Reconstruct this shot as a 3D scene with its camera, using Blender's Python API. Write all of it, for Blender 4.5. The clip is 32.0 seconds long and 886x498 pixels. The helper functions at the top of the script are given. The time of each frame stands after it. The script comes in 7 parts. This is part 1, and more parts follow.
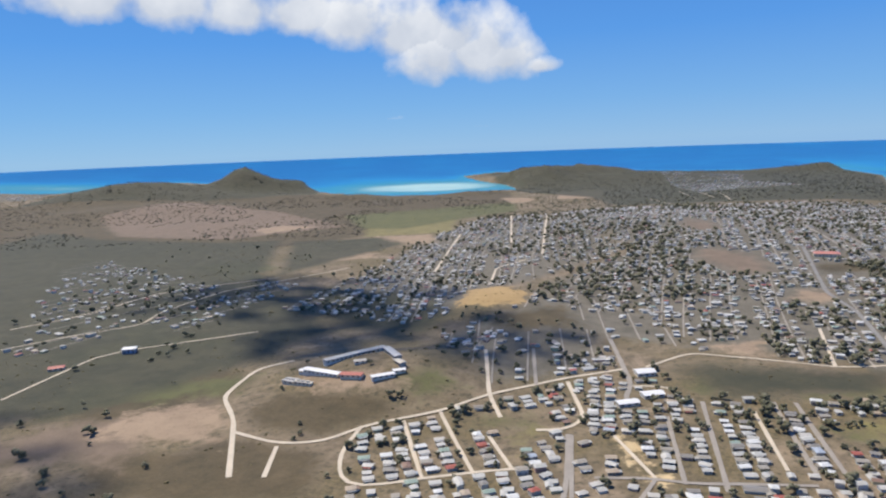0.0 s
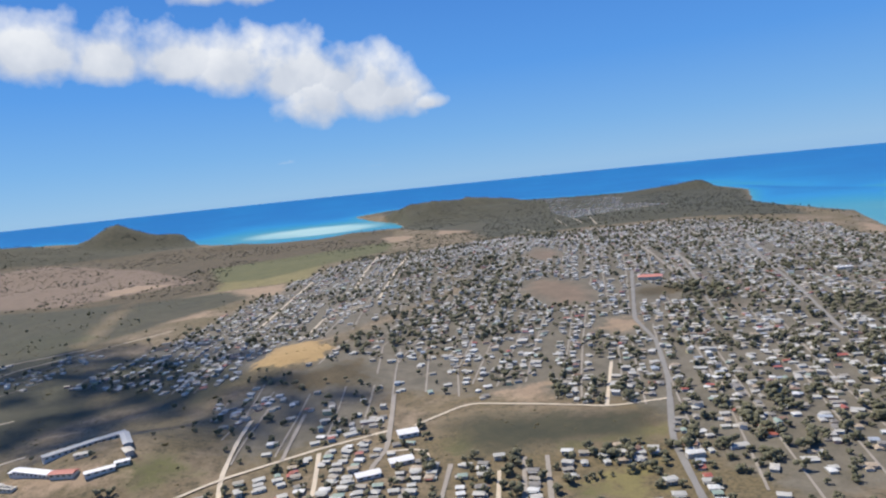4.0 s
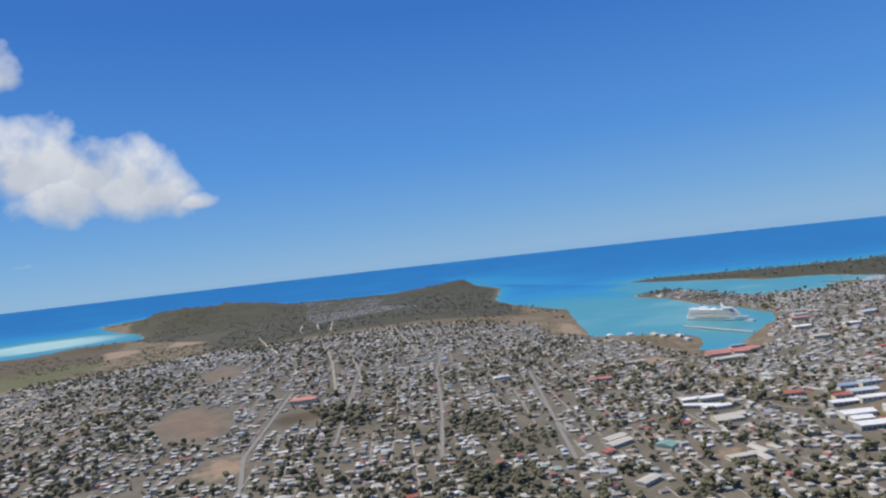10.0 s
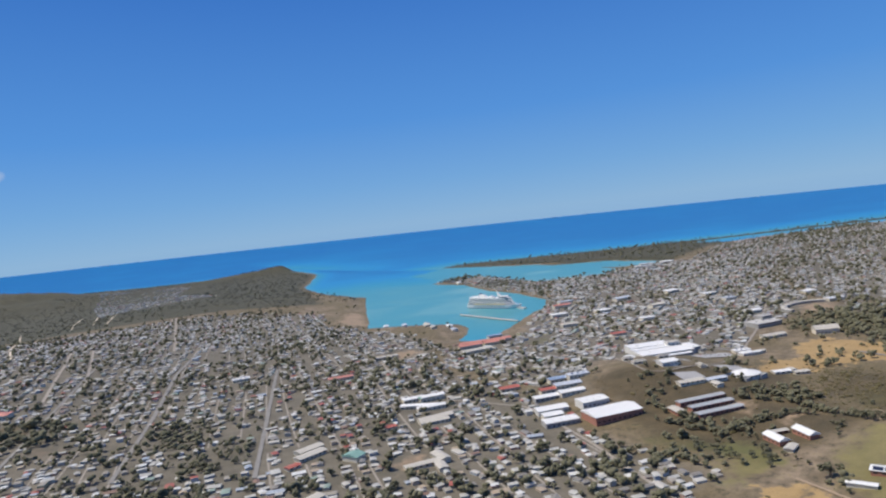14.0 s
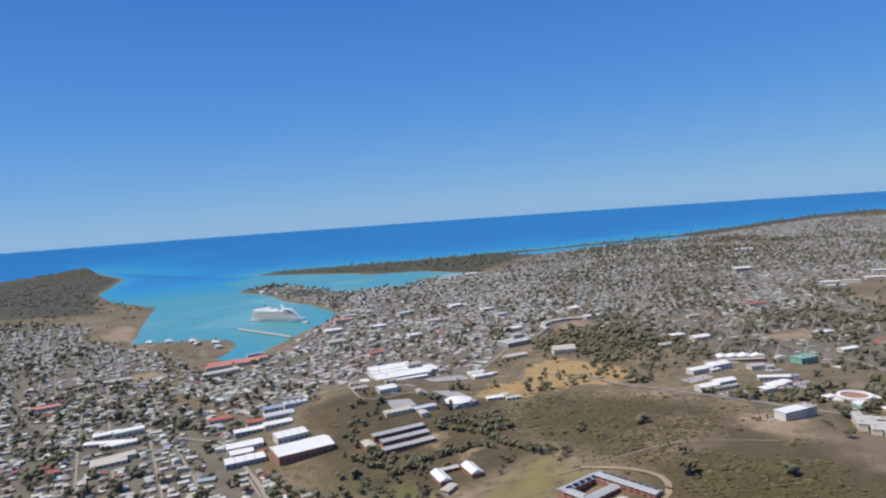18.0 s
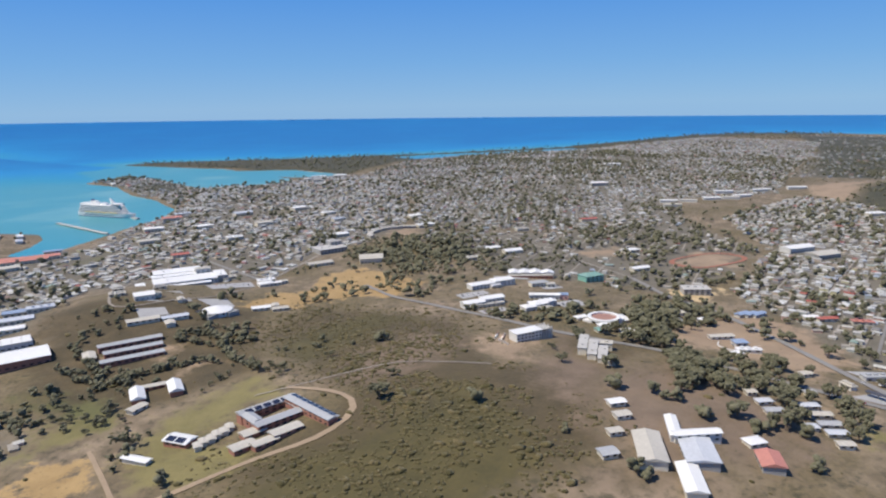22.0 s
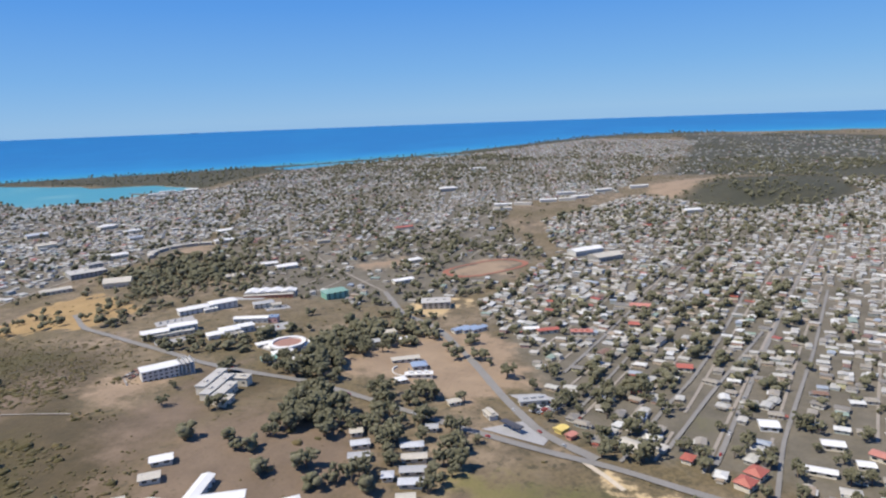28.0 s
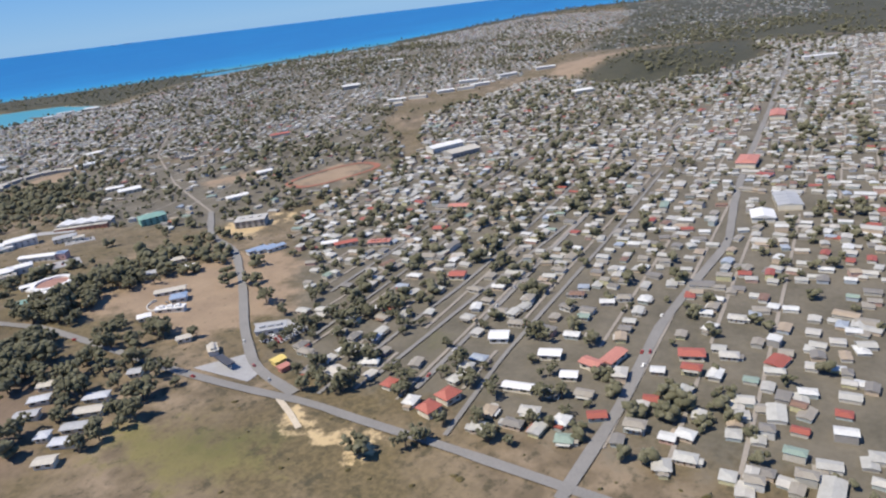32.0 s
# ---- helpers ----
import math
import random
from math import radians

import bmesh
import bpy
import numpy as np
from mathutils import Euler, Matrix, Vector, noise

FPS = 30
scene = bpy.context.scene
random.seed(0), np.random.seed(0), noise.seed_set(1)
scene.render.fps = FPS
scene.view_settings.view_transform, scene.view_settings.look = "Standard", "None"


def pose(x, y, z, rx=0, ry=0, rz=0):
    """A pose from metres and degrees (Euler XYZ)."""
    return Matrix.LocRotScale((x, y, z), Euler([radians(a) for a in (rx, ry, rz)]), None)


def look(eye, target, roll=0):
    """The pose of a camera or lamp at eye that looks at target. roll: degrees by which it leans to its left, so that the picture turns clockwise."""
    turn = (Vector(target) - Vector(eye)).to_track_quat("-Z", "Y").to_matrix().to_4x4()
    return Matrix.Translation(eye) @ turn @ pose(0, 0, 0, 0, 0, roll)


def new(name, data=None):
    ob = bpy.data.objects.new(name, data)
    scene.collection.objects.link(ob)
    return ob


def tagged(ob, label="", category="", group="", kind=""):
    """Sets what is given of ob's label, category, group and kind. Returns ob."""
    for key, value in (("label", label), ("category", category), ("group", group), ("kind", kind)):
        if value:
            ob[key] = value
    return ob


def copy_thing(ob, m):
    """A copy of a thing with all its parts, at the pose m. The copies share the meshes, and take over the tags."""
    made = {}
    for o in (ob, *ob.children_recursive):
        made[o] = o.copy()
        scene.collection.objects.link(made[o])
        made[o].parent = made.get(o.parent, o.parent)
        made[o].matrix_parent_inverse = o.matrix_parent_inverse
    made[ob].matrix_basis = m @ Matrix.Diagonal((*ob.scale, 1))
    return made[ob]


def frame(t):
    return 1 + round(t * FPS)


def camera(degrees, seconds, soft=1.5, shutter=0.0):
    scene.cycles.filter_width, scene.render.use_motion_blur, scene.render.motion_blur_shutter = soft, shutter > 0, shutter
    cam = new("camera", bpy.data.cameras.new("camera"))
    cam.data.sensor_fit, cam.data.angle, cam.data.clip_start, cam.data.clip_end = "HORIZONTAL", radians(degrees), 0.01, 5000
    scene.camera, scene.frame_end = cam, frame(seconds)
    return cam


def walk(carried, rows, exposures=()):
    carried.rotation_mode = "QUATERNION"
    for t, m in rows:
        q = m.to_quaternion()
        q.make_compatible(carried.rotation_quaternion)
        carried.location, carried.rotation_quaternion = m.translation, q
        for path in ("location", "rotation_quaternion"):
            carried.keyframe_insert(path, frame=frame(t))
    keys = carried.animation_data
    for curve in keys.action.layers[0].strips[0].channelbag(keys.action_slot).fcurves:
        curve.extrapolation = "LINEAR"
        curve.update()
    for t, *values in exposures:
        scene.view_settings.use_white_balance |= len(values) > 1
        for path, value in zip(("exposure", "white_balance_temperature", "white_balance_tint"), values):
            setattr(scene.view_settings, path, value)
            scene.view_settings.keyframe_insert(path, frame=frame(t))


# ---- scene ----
cam = camera(66.2, 32.0, 2.25)
METRES, EYE, TILT, LEAN, TURN = 1060.0, 190.0, 0.0, 0.0, 0.0
ROWS = [
    (0.0, 0.0000, -0.0001, -0.0001, -0.39, -8.55, 2.57),
    (0.5, 0.0161, 0.0061, -0.0013, -0.77, -9.71, 2.71),
    (1.0, 0.0322, 0.0121, -0.0021, -0.88, -10.48, 2.83),
    (1.5, 0.0482, 0.0175, -0.0028, -1.14, -10.21, 2.87),
    (2.0, 0.0642, 0.0224, -0.0035, -1.35, -8.99, 2.44),
    (2.5, 0.0803, 0.0267, -0.0041, -2.59, -8.06, 2.90),
    (3.0, 0.0964, 0.0309, -0.0043, -4.23, -7.84, 2.57),
    (3.5, 0.1128, 0.0348, -0.0044, -6.41, -7.04, 4.95),
    (4.0, 0.1292, 0.0385, -0.0043, -7.45, -5.99, 6.25),
    (4.5, 0.1460, 0.0417, -0.0045, -8.10, -5.38, 7.88),
    (6.5, 0.2145, 0.0525, -0.0072, -9.50, 0.99, 8.44),
    (7.0, 0.2316, 0.0559, -0.0076, -11.21, -0.38, 7.33),
    (7.5, 0.2486, 0.0594, -0.0079, -13.36, -0.86, 6.66),
    (8.0, 0.2655, 0.0624, -0.0082, -15.04, -0.10, 6.31),
    (8.5, 0.2821, 0.0643, -0.0086, -16.80, 0.98, 6.47),
    (9.0, 0.2984, 0.0649, -0.0090, -18.90, 1.59, 7.07),
    (9.5, 0.3144, 0.0642, -0.0094, -21.47, 0.91, 6.68),
    (10.0, 0.3302, 0.0628, -0.0098, -23.58, 0.43, 6.93),
    (10.5, 0.3460, 0.0609, -0.0102, -24.81, 0.44, 6.72),
    (11.0, 0.3618, 0.0589, -0.0107, -25.94, 0.25, 6.67),
    (11.5, 0.3774, 0.0567, -0.0112, -27.16, 0.24, 7.18),
    (12.0, 0.3930, 0.0545, -0.0118, -28.31, 0.68, 7.13),
    (12.5, 0.4085, 0.0523, -0.0124, -29.78, 0.67, 6.27),
    (13.0, 0.4240, 0.0499, -0.0130, -31.50, -1.29, 6.08),
    (13.5, 0.4393, 0.0470, -0.0133, -33.85, -2.62, 6.72),
    (14.0, 0.4545, 0.0433, -0.0134, -36.46, -2.56, 6.65),
    (14.5, 0.4692, 0.0387, -0.0133, -37.55, -3.67, 6.87),
    (15.0, 0.4837, 0.0335, -0.0131, -39.41, -4.51, 6.10),
    (15.5, 0.4979, 0.0277, -0.0131, -41.24, -3.22, 5.22),
    (17.5, 0.5535, 0.0030, -0.0146, -47.13, -4.96, 6.55),
    (18.0, 0.5665, -0.0039, -0.0147, -48.52, -3.39, 4.64),
    (18.5, 0.5784, -0.0116, -0.0150, -49.17, -0.89, 5.57),
    (19.0, 0.5898, -0.0198, -0.0159, -50.21, 0.83, 5.21),
    (19.5, 0.6013, -0.0282, -0.0171, -51.02, 0.14, 4.74),
    (20.0, 0.6134, -0.0363, -0.0184, -52.86, -4.98, 4.24),
    (20.5, 0.6260, -0.0439, -0.0194, -54.15, -9.52, 3.35),
    (21.0, 0.6387, -0.0515, -0.0201, -54.91, -11.36, 2.12),
    (21.5, 0.6510, -0.0594, -0.0208, -55.01, -11.68, 1.03),
    (22.0, 0.6629, -0.0676, -0.0215, -55.10, -11.93, 1.16),
    (22.5, 0.6745, -0.0760, -0.0225, -54.47, -11.85, 0.39),
    (23.0, 0.6859, -0.0845, -0.0237, -53.79, -12.03, 0.15),
    (23.5, 0.6973, -0.0929, -0.0249, -53.52, -12.36, 0.51),
    (24.0, 0.7086, -0.1013, -0.0262, -53.26, -13.11, 1.05),
    (24.5, 0.7198, -0.1098, -0.0274, -53.00, -13.57, 1.01),
    (26.5, 0.7639, -0.1456, -0.0311, -57.12, -14.88, 2.42),
    (27.0, 0.7748, -0.1552, -0.0319, -57.81, -13.65, 2.55),
    (27.5, 0.7856, -0.1651, -0.0329, -58.72, -13.00, 2.35),
    (28.0, 0.7962, -0.1752, -0.0339, -60.63, -11.37, 2.56),
    (28.5, 0.8067, -0.1854, -0.0348, -62.03, -10.44, 1.93),
    (29.0, 0.8172, -0.1958, -0.0357, -63.48, -11.85, 3.97),
    (29.5, 0.8274, -0.2064, -0.0366, -63.79, -13.77, 4.31),
    (30.0, 0.8373, -0.2172, -0.0375, -64.00, -13.03, 4.88),
    (30.5, 0.8468, -0.2283, -0.0383, -64.29, -14.22, 3.66),
    (31.0, 0.8563, -0.2395, -0.0390, -64.20, -15.88, 4.45),
    (31.5, 0.8661, -0.2508, -0.0397, -63.64, -17.28, 5.18),
    (32.0, 0.8766, -0.2621, -0.0404, -63.52, -20.61, 6.87),
]
LIGHT = [(0.0, 0.22), (4.5, 0.22), (6.5, 0.08), (9.0, 0.02), (13.0, 0.02), (17.5, 0.08), (19.0, 0.02), (21.0, 0.1), (26.5, 0.22), (32.0, 0.22)]
walk(cam, [(t, pose(0, 0, EYE, TILT, LEAN, TURN) @ pose(METRES * x, METRES * y, METRES * z, 90 + pitch, roll, yaw)) for t, x, y, z, yaw, pitch, roll in ROWS],
     [(t, stops, 6500, 10) for t, stops in LIGHT])


# ---- world, sun, exposure ----
SUN_TO = Vector((-0.77, 0.64, 0.0)).normalized() * math.cos(radians(58)) + Vector((0, 0, math.sin(radians(58))))
world = bpy.data.worlds.new("sky")
scene.world = world
world.use_nodes = True
wn = world.node_tree.nodes
sky = wn.new("ShaderNodeTexSky")
sky.sky_type = "NISHITA"
sky.sun_disc = False
sky.sun_elevation = radians(58)
sky.sun_rotation = math.atan2(SUN_TO.x, SUN_TO.y)
sky.altitude = 300
sky.air_density = 0.8
sky.dust_density = 0.0
sky.ozone_density = 6.0
wn["Background"].inputs["Strength"].default_value = 0.099
tint = wn.new("ShaderNodeMix")  # a clear trade-wind sky, bluer down to the horizon
tint.data_type, tint.blend_type = "RGBA", "MULTIPLY"
tint.inputs[0].default_value, tint.inputs[7].default_value = 1.0, (0.62, 0.95, 0.6, 1)
world.node_tree.links.new(sky.outputs[0], tint.inputs[6])
way = wn.new("ShaderNodeTexCoord")
up = wn.new("ShaderNodeSeparateXYZ")
world.node_tree.links.new(way.outputs["Generated"], up.inputs[0])
air = wn.new("ShaderNodeValToRGB")  # salt haze pales the lowest sky, deep blue above
HAZE = ((0.0, (0.245, 0.415, 0.72)), (0.06, (0.165, 0.36, 0.735)), (0.15, (0.088, 0.28, 0.735)), (0.34, (0.04, 0.17, 0.595)), (1.0, (0.06, 0.13, 0.36)))
while len(air.color_ramp.elements) < len(HAZE):
    air.color_ramp.elements.new(0.5)
for step, (height, shade) in zip(air.color_ramp.elements, HAZE):
    step.position, step.color = height, (*shade, 1)
world.node_tree.links.new(up.outputs[2], air.inputs[0])
lifted = wn.new("ShaderNodeMix")
lifted.data_type, lifted.blend_type = "RGBA", "MULTIPLY"
lifted.inputs[0].default_value, lifted.inputs[7].default_value = 1.0, (10, 10, 10, 1)
world.node_tree.links.new(air.outputs[0], lifted.inputs[6])
cap = wn.new("ShaderNodeMix")
cap.data_type, cap.blend_type = "RGBA", "MIX"
cap.inputs[0].default_value = 0.86
world.node_tree.links.new(tint.outputs[2], cap.inputs[6])
world.node_tree.links.new(lifted.outputs[2], cap.inputs[7])
world.node_tree.links.new(cap.outputs[2], wn["Background"].inputs["Color"])
sun = new("sun", bpy.data.lights.new("sun", "SUN"))
sun.data.energy, sun.data.angle, sun.data.color = 4.5, radians(0.5), (1.0, 0.93, 0.815)
sun.matrix_world = look((0, 0, 3000), Vector((0, 0, 3000)) - SUN_TO)


# ---- numbers: noise, distances, terrain ----
def hash2(ix, iy, seed):
    h = (ix.astype(np.int64) * 374761393 + iy.astype(np.int64) * 668265263 + seed * 982451653) & 0x7FFFFFFF
    h = (h ^ (h >> 13)) * 1274126177 & 0x7FFFFFFF
    return ((h ^ (h >> 16)) & 0xFFFF) / 65535.0


def vnoise(x, y, size, seed=0, octaves=3):
    """Smooth value noise in -1..1."""
    x, y = np.asarray(x, float) / size, np.asarray(y, float) / size
    total, amp, norm = np.zeros_like(x), 1.0, 0.0
    for o in range(octaves):
        ix, iy = np.floor(x), np.floor(y)
        fx, fy = x - ix, y - iy
        fx, fy = fx * fx * (3 - 2 * fx), fy * fy * (3 - 2 * fy)
        a, b = hash2(ix, iy, seed + o), hash2(ix + 1, iy, seed + o)
        c, d = hash2(ix, iy + 1, seed + o), hash2(ix + 1, iy + 1, seed + o)
        total += amp * ((a + (b - a) * fx) * (1 - fy) + (c + (d - c) * fx) * fy)
        norm += amp
        x, y, amp = x * 2.03 + 17.1, y * 2.03 + 5.3, amp * 0.5
    return 2 * total / norm - 1


def inside(poly, x, y):
    """Signed distance to a polygon's edge, positive inside."""
    x, y = np.asarray(x, float), np.asarray(y, float)
    best, odd = np.full(x.shape, 1e9), np.zeros(x.shape, bool)
    for (ax, ay), (bx, by) in zip(poly, poly[1:] + poly[:1]):
        dx, dy = bx - ax, by - ay
        s = np.clip(((x - ax) * dx + (y - ay) * dy) / (dx * dx + dy * dy + 1e-9), 0, 1)
        best = np.minimum(best, np.hypot(x - ax - s * dx, y - ay - s * dy))
        if ay != by:
            odd ^= ((ay > y) != (by > y)) & (x < dx * (y - ay) / dy + ax)
    return np.where(odd, best, -best)


def inside_near(poly, x, y, pad):
    """The same, worked out only within pad of the outline's box; -pad elsewhere."""
    px, py = [q[0] for q in poly], [q[1] for q in poly]
    m = (x > min(px) - pad) & (x < max(px) + pad) & (y > min(py) - pad) & (y < max(py) + pad)
    out = np.full(np.shape(x), -float(pad))
    if m.any():
        out[m] = inside(poly, x[m], y[m])
    return out


def to_line(line, x, y):
    """Distance to a polyline."""
    best = np.full(np.shape(x), 1e9)
    for (ax, ay), (bx, by) in zip(line, line[1:]):
        dx, dy = bx - ax, by - ay
        s = np.clip(((x - ax) * dx + (y - ay) * dy) / (dx * dx + dy * dy + 1e-9), 0, 1)
        best = np.minimum(best, np.hypot(x - ax - s * dx, y - ay - s * dy))
    return best


SOUTH_SEA = [(-5600, 3300), (-2500, 3120), (-2030, 3152), (-1765, 3140), (-1664, 3363), (-1400, 3600), (-900, 3450), (-600, 3220), (-560, 3011),
             (-429, 2886), (-180, 2726), (90, 2671), (321, 2744), (300, 3050), (200, 3300), (120, 3600), (300, 3750), (700, 3650), (1200, 3350),
             (1512, 3183), (1811, 3197), (1724, 2647), (1410, 2100)]
HARBOUR = [(1326, 1779), (1320, 1547), (1177, 1297), (1102, 1155), (1059, 1086), (1091, 1044), (1126, 988), (1146, 939), (1129, 892), (1100, 856), (1055, 818),
           (1061, 781), (1101, 790), (1155, 819), (1213, 853), (1270, 885), (1313, 904), (1391, 978), (1446, 1119), (1465, 1234), (1542, 1426), (1552, 1575),
           (1622, 1560), (1645, 1640), (1690, 1500), (1640, 1330), (1610, 1206), (1718, 1120), (1835, 1158), (1949, 1561), (1920, 1828), (1890, 2033), (2045, 1979)]
NORTH_SEA = [(2276, 1687), (2564, 1433), (3114, 1047), (3600, 720), (3950, 300), (4080, -250), (4000, -900), (5600, -3000), (9000, 7000), (-7000, 7000)]
SEA = SOUTH_SEA + HARBOUR + NORTH_SEA
POND = [(1912, 1514), (1861, 1258), (1884, 1133), (1976, 1116), (2009, 1346)]
POND_EAST = [(2400, 1190), (2690, 990), (3000, 840), (3070, 1000), (2850, 1165), (2600, 1345), (2480, 1400)]

RISES = []


def rise(x, y, spread_x, spread_y, height):
    RISES.append((x, y, spread_x, spread_y, height))


rise(450, 1250, 250, 350, 38)
rise(-55, 532, 55, 42, 19)
rise(2450, 680, 300, 350, 16)
rise(70, 740, 60, 90, 14)
rise(990, 90, 115, 125, 20)
rise(1190, 220, 70, 80, 7)
rise(985, 440, 55, 60, 17)
rise(-860, 3000, 70, 100, 78)
rise(-690, 3040, 130, 90, 52)
rise(-1330, 2800, 170, 150, 60)
rise(-1050, 2850, 160, 140, 32)
rise(-700, 2700, 220, 120, 16)
rise(600, 3150, 210, 200, 60)
rise(420, 3050, 130, 160, 24)
rise(1000, 2850, 200, 200, 20)
rise(1150, 2350, 160, 180, 10)
rise(1740, 3050, 70, 90, 20)
rise(1560, 3080, 150, 50, 14)
rise(120, 2640, 90, 50, 10)
rise(1000, 1900, 220, 260, 20)
rise(-330, 2640, 60, 40, 16)
rise(-1000, 2350, 250, 160, 18)
rise(2080, -80, 130, 110, 14)
rise(3450, 500, 400, 300, 26)


def bowl(x, y):
    """The far distance rises gently, so that the horizon lies within reach."""
    r = np.hypot(np.asarray(x) - 600.0, y)
    return np.where(r > 2400, (113 - 0.0097 * x + 0.0051 * y) * ((r - 2400) / 2530) ** 2, 0.0)


def coast(x, y):
    """Metres from the shore: positive in the sea."""
    s = inside(SEA, x, y)
    s = np.maximum(s, inside(POND, x, y))
    s = np.maximum(s, inside(POND_EAST, x, y))
    built = (x > 950) & (x < 1700) & (y < 1500)   # quays and walls, not beaches
    return s + np.where(built, 2.5, 9.0) * vnoise(x, y, 70, 3) + 2 * vnoise(x, y, 18, 8, 2)


def ground_z(x, y, shore=None):
    x, y = np.asarray(x, float), np.asarray(y, float)
    shore = coast(x, y) if shore is None else shore
    z = np.full(x.shape, 4.5) + 1.2 * vnoise(x, y, 220, 21, 2)
    for cx, cy, sx, sy, h in RISES:
        rise = np.exp(-0.5 * (((x - cx) / sx) ** 2 + ((y - cy) / sy) ** 2))
        rough = 1 + (0.35 * vnoise(x, y, 120, 5, 3) if cy > 2200 else 0)
        z += h * rise * rough
    land = np.clip(-shore / 45, 0, 1)
    land = land * land * (3 - 2 * land)
    z = np.where(shore < 0, 0.6 + (z - 0.6) * land, -np.clip(shore * 0.12, 0.0, 5) + 0.6 * np.clip(1 - shore / 5, 0, 1))
    return z + bowl(x, y)


def gz(x, y):
    return float(ground_z(np.array([x]), np.array([y]))[0])


# ---- land cover: outlines on the plan ----
COVER = {"tan": [], "sand": [], "grass": [], "brown": [], "green": [], "bush": [], "ochre": [], "rust": [], "moss": []}


def cover(kind, *outline):
    COVER[kind].append(list(outline))


cover("tan", (-243, 484), (-214, 500), (-167, 488), (-148, 416), (-199, 420), (-250, 440))
cover("ochre", (7, 726), (30, 812), (77, 807), (96, 749), (82, 702))
cover("tan", (227, 578), (280, 583), (266, 526), (230, 550))
cover("tan", (358, 703), (394, 740), (422, 721), (416, 685), (381, 671))
cover("rust", (-1106, 2174), (-994, 2600), (-515, 2205), (-228, 1688), (-486, 1517), (-818, 1680))
cover("rust", (-960, 2200), (-900, 2420), (-640, 2250), (-520, 1950), (-700, 1980))
cover("tan", (-480, 1700), (-420, 1790), (-300, 1700), (-420, 1600))
cover("bush", (-1000, 430), (-270, 470), (-180, 570), (-110, 690), (-270, 1050), (-340, 1480), (-480, 1490), (-830, 1650), (-1100, 1900))
cover("bush", (-110, 690), (-20, 640), (20, 700), (-10, 830), (-110, 900), (-240, 960))
cover("rust", (-330, 400), (-200, 390), (-190, 500), (-300, 470))
cover("rust", (335, 894), (353, 961), (390, 960), (423, 901), (414, 813), (377, 802), (351, 817))
cover("rust", (401, 1158), (447, 1231), (471, 1155), (459, 1093), (413, 1085))
cover("rust", (507, 737), (532, 753), (548, 724), (526, 707))
cover("tan", (914, 815), (967, 818), (963, 776), (912, 759))
cover("brown", (-330, 620), (-200, 600), (-150, 540), (-180, 470), (-260, 505), (-330, 500), (-420, 560))
cover("green", (-420, 640), (-330, 700), (-240, 720), (-210, 650), (-330, 590))
cover("tan", (720, 470), (754, 463), (732, 428), (706, 439))
cover("ochre", (1159, 402), (1209, 387), (1180, 280), (1121, 271), (1109, 333))
cover("ochre", (1028, 375), (1081, 381), (1103, 337), (1049, 352))
cover("tan", (1024, 135), (1068, 156), (1080, 118), (1061, 106), (1025, 96), (1016, 108))
cover("tan", (1345, 476), (1383, 432), (1424, 469), (1402, 508))
cover("tan", (1391, 238), (1447, 205), (1412, 180), (1361, 206))
cover("tan", (1374, 124), (1458, 128), (1472, 78), (1398, 68), (1368, 100))
cover("tan", (1100, 68), (1181, 69), (1236, 40), (1245, 20), (1236, -10), (1170, -60), (1140, -47), (1115, -44), (1125, 30))
cover("tan", (1981, 94), (2145, 71), (2214, -33), (2285, -180), (2200, -20), (2060, 30))
cover("tan", (901, 816), (968, 812), (976, 783), (925, 763))
cover("rust", (1066, 1078), (1091, 1040), (1130, 970), (1140, 935), (1112, 872), (1085, 930), (1050, 1030))
cover("tan", (913, 343), (952, 323), (960, 335), (923, 359))
cover("rust", (1000, 62), (1060, 60), (1100, 40), (1085, -20), (1030, -60), (985, -50), (960, 30))
cover("rust", (1150, 112), (1078, 114), (1010, 96), (962, 43), (1007, 41), (1062, 54), (1064, 85))
cover("moss", (849, 149), (892, 150), (928, 130), (1005, 128), (985, 92), (955, 45), (913, 27), (860, 60), (835, 110))
cover("moss", (975, 275), (1013, 282), (1090, 267), (1092, 190), (1060, 215), (1000, 215), (950, 200))
cover("rust", (1000, 210), (1060, 200), (1060, 160), (1010, 140), (955, 150), (950, 180))
cover("tan", (1171, 1293), (1121, 1193), (1071, 1112), (1041, 1152), (1081, 1233), (1131, 1293))
cover("ochre", (806, 236), (828, 252), (844, 234), (830, 198), (805, 205))
cover("sand", (1094, -106), (1083, -122), (1074, -140), (1082, -155), (1090, -146), (1086, -128), (1098, -110))
cover("sand", (1299, 49), (1322, 60), (1312, 76), (1290, 52), (1255, 76), (1249, 66))
cover("sand", (93, 400), (108, 402), (118, 345), (106, 345))
cover("brown", (-155, 473), (-128, 502), (-39, 475), (-30, 448), (-88, 418), (-142, 442))
cover("grass", (885, 242), (947, 236), (935, 205), (900, 201), (877, 205))
cover("grass", (1040, -65), (1067, -58), (1070, -110), (1060, -135), (1040, -105))
cover("grass", (247, 412), (297, 412), (280, 368), (246, 366))
cover("grass", (-215, 1972), (62, 1900), (21, 1421), (-173, 1446))
cover("grass", (245, 465), (330, 460), (314, 437), (243, 445))
cover("grass", (30, 412), (58, 430), (60, 408), (34, 385))
cover("grass", (820, 265), (878, 315), (884, 258), (840, 250))
cover("brown", (195, 517), (334, 492), (320, 445), (194, 465))
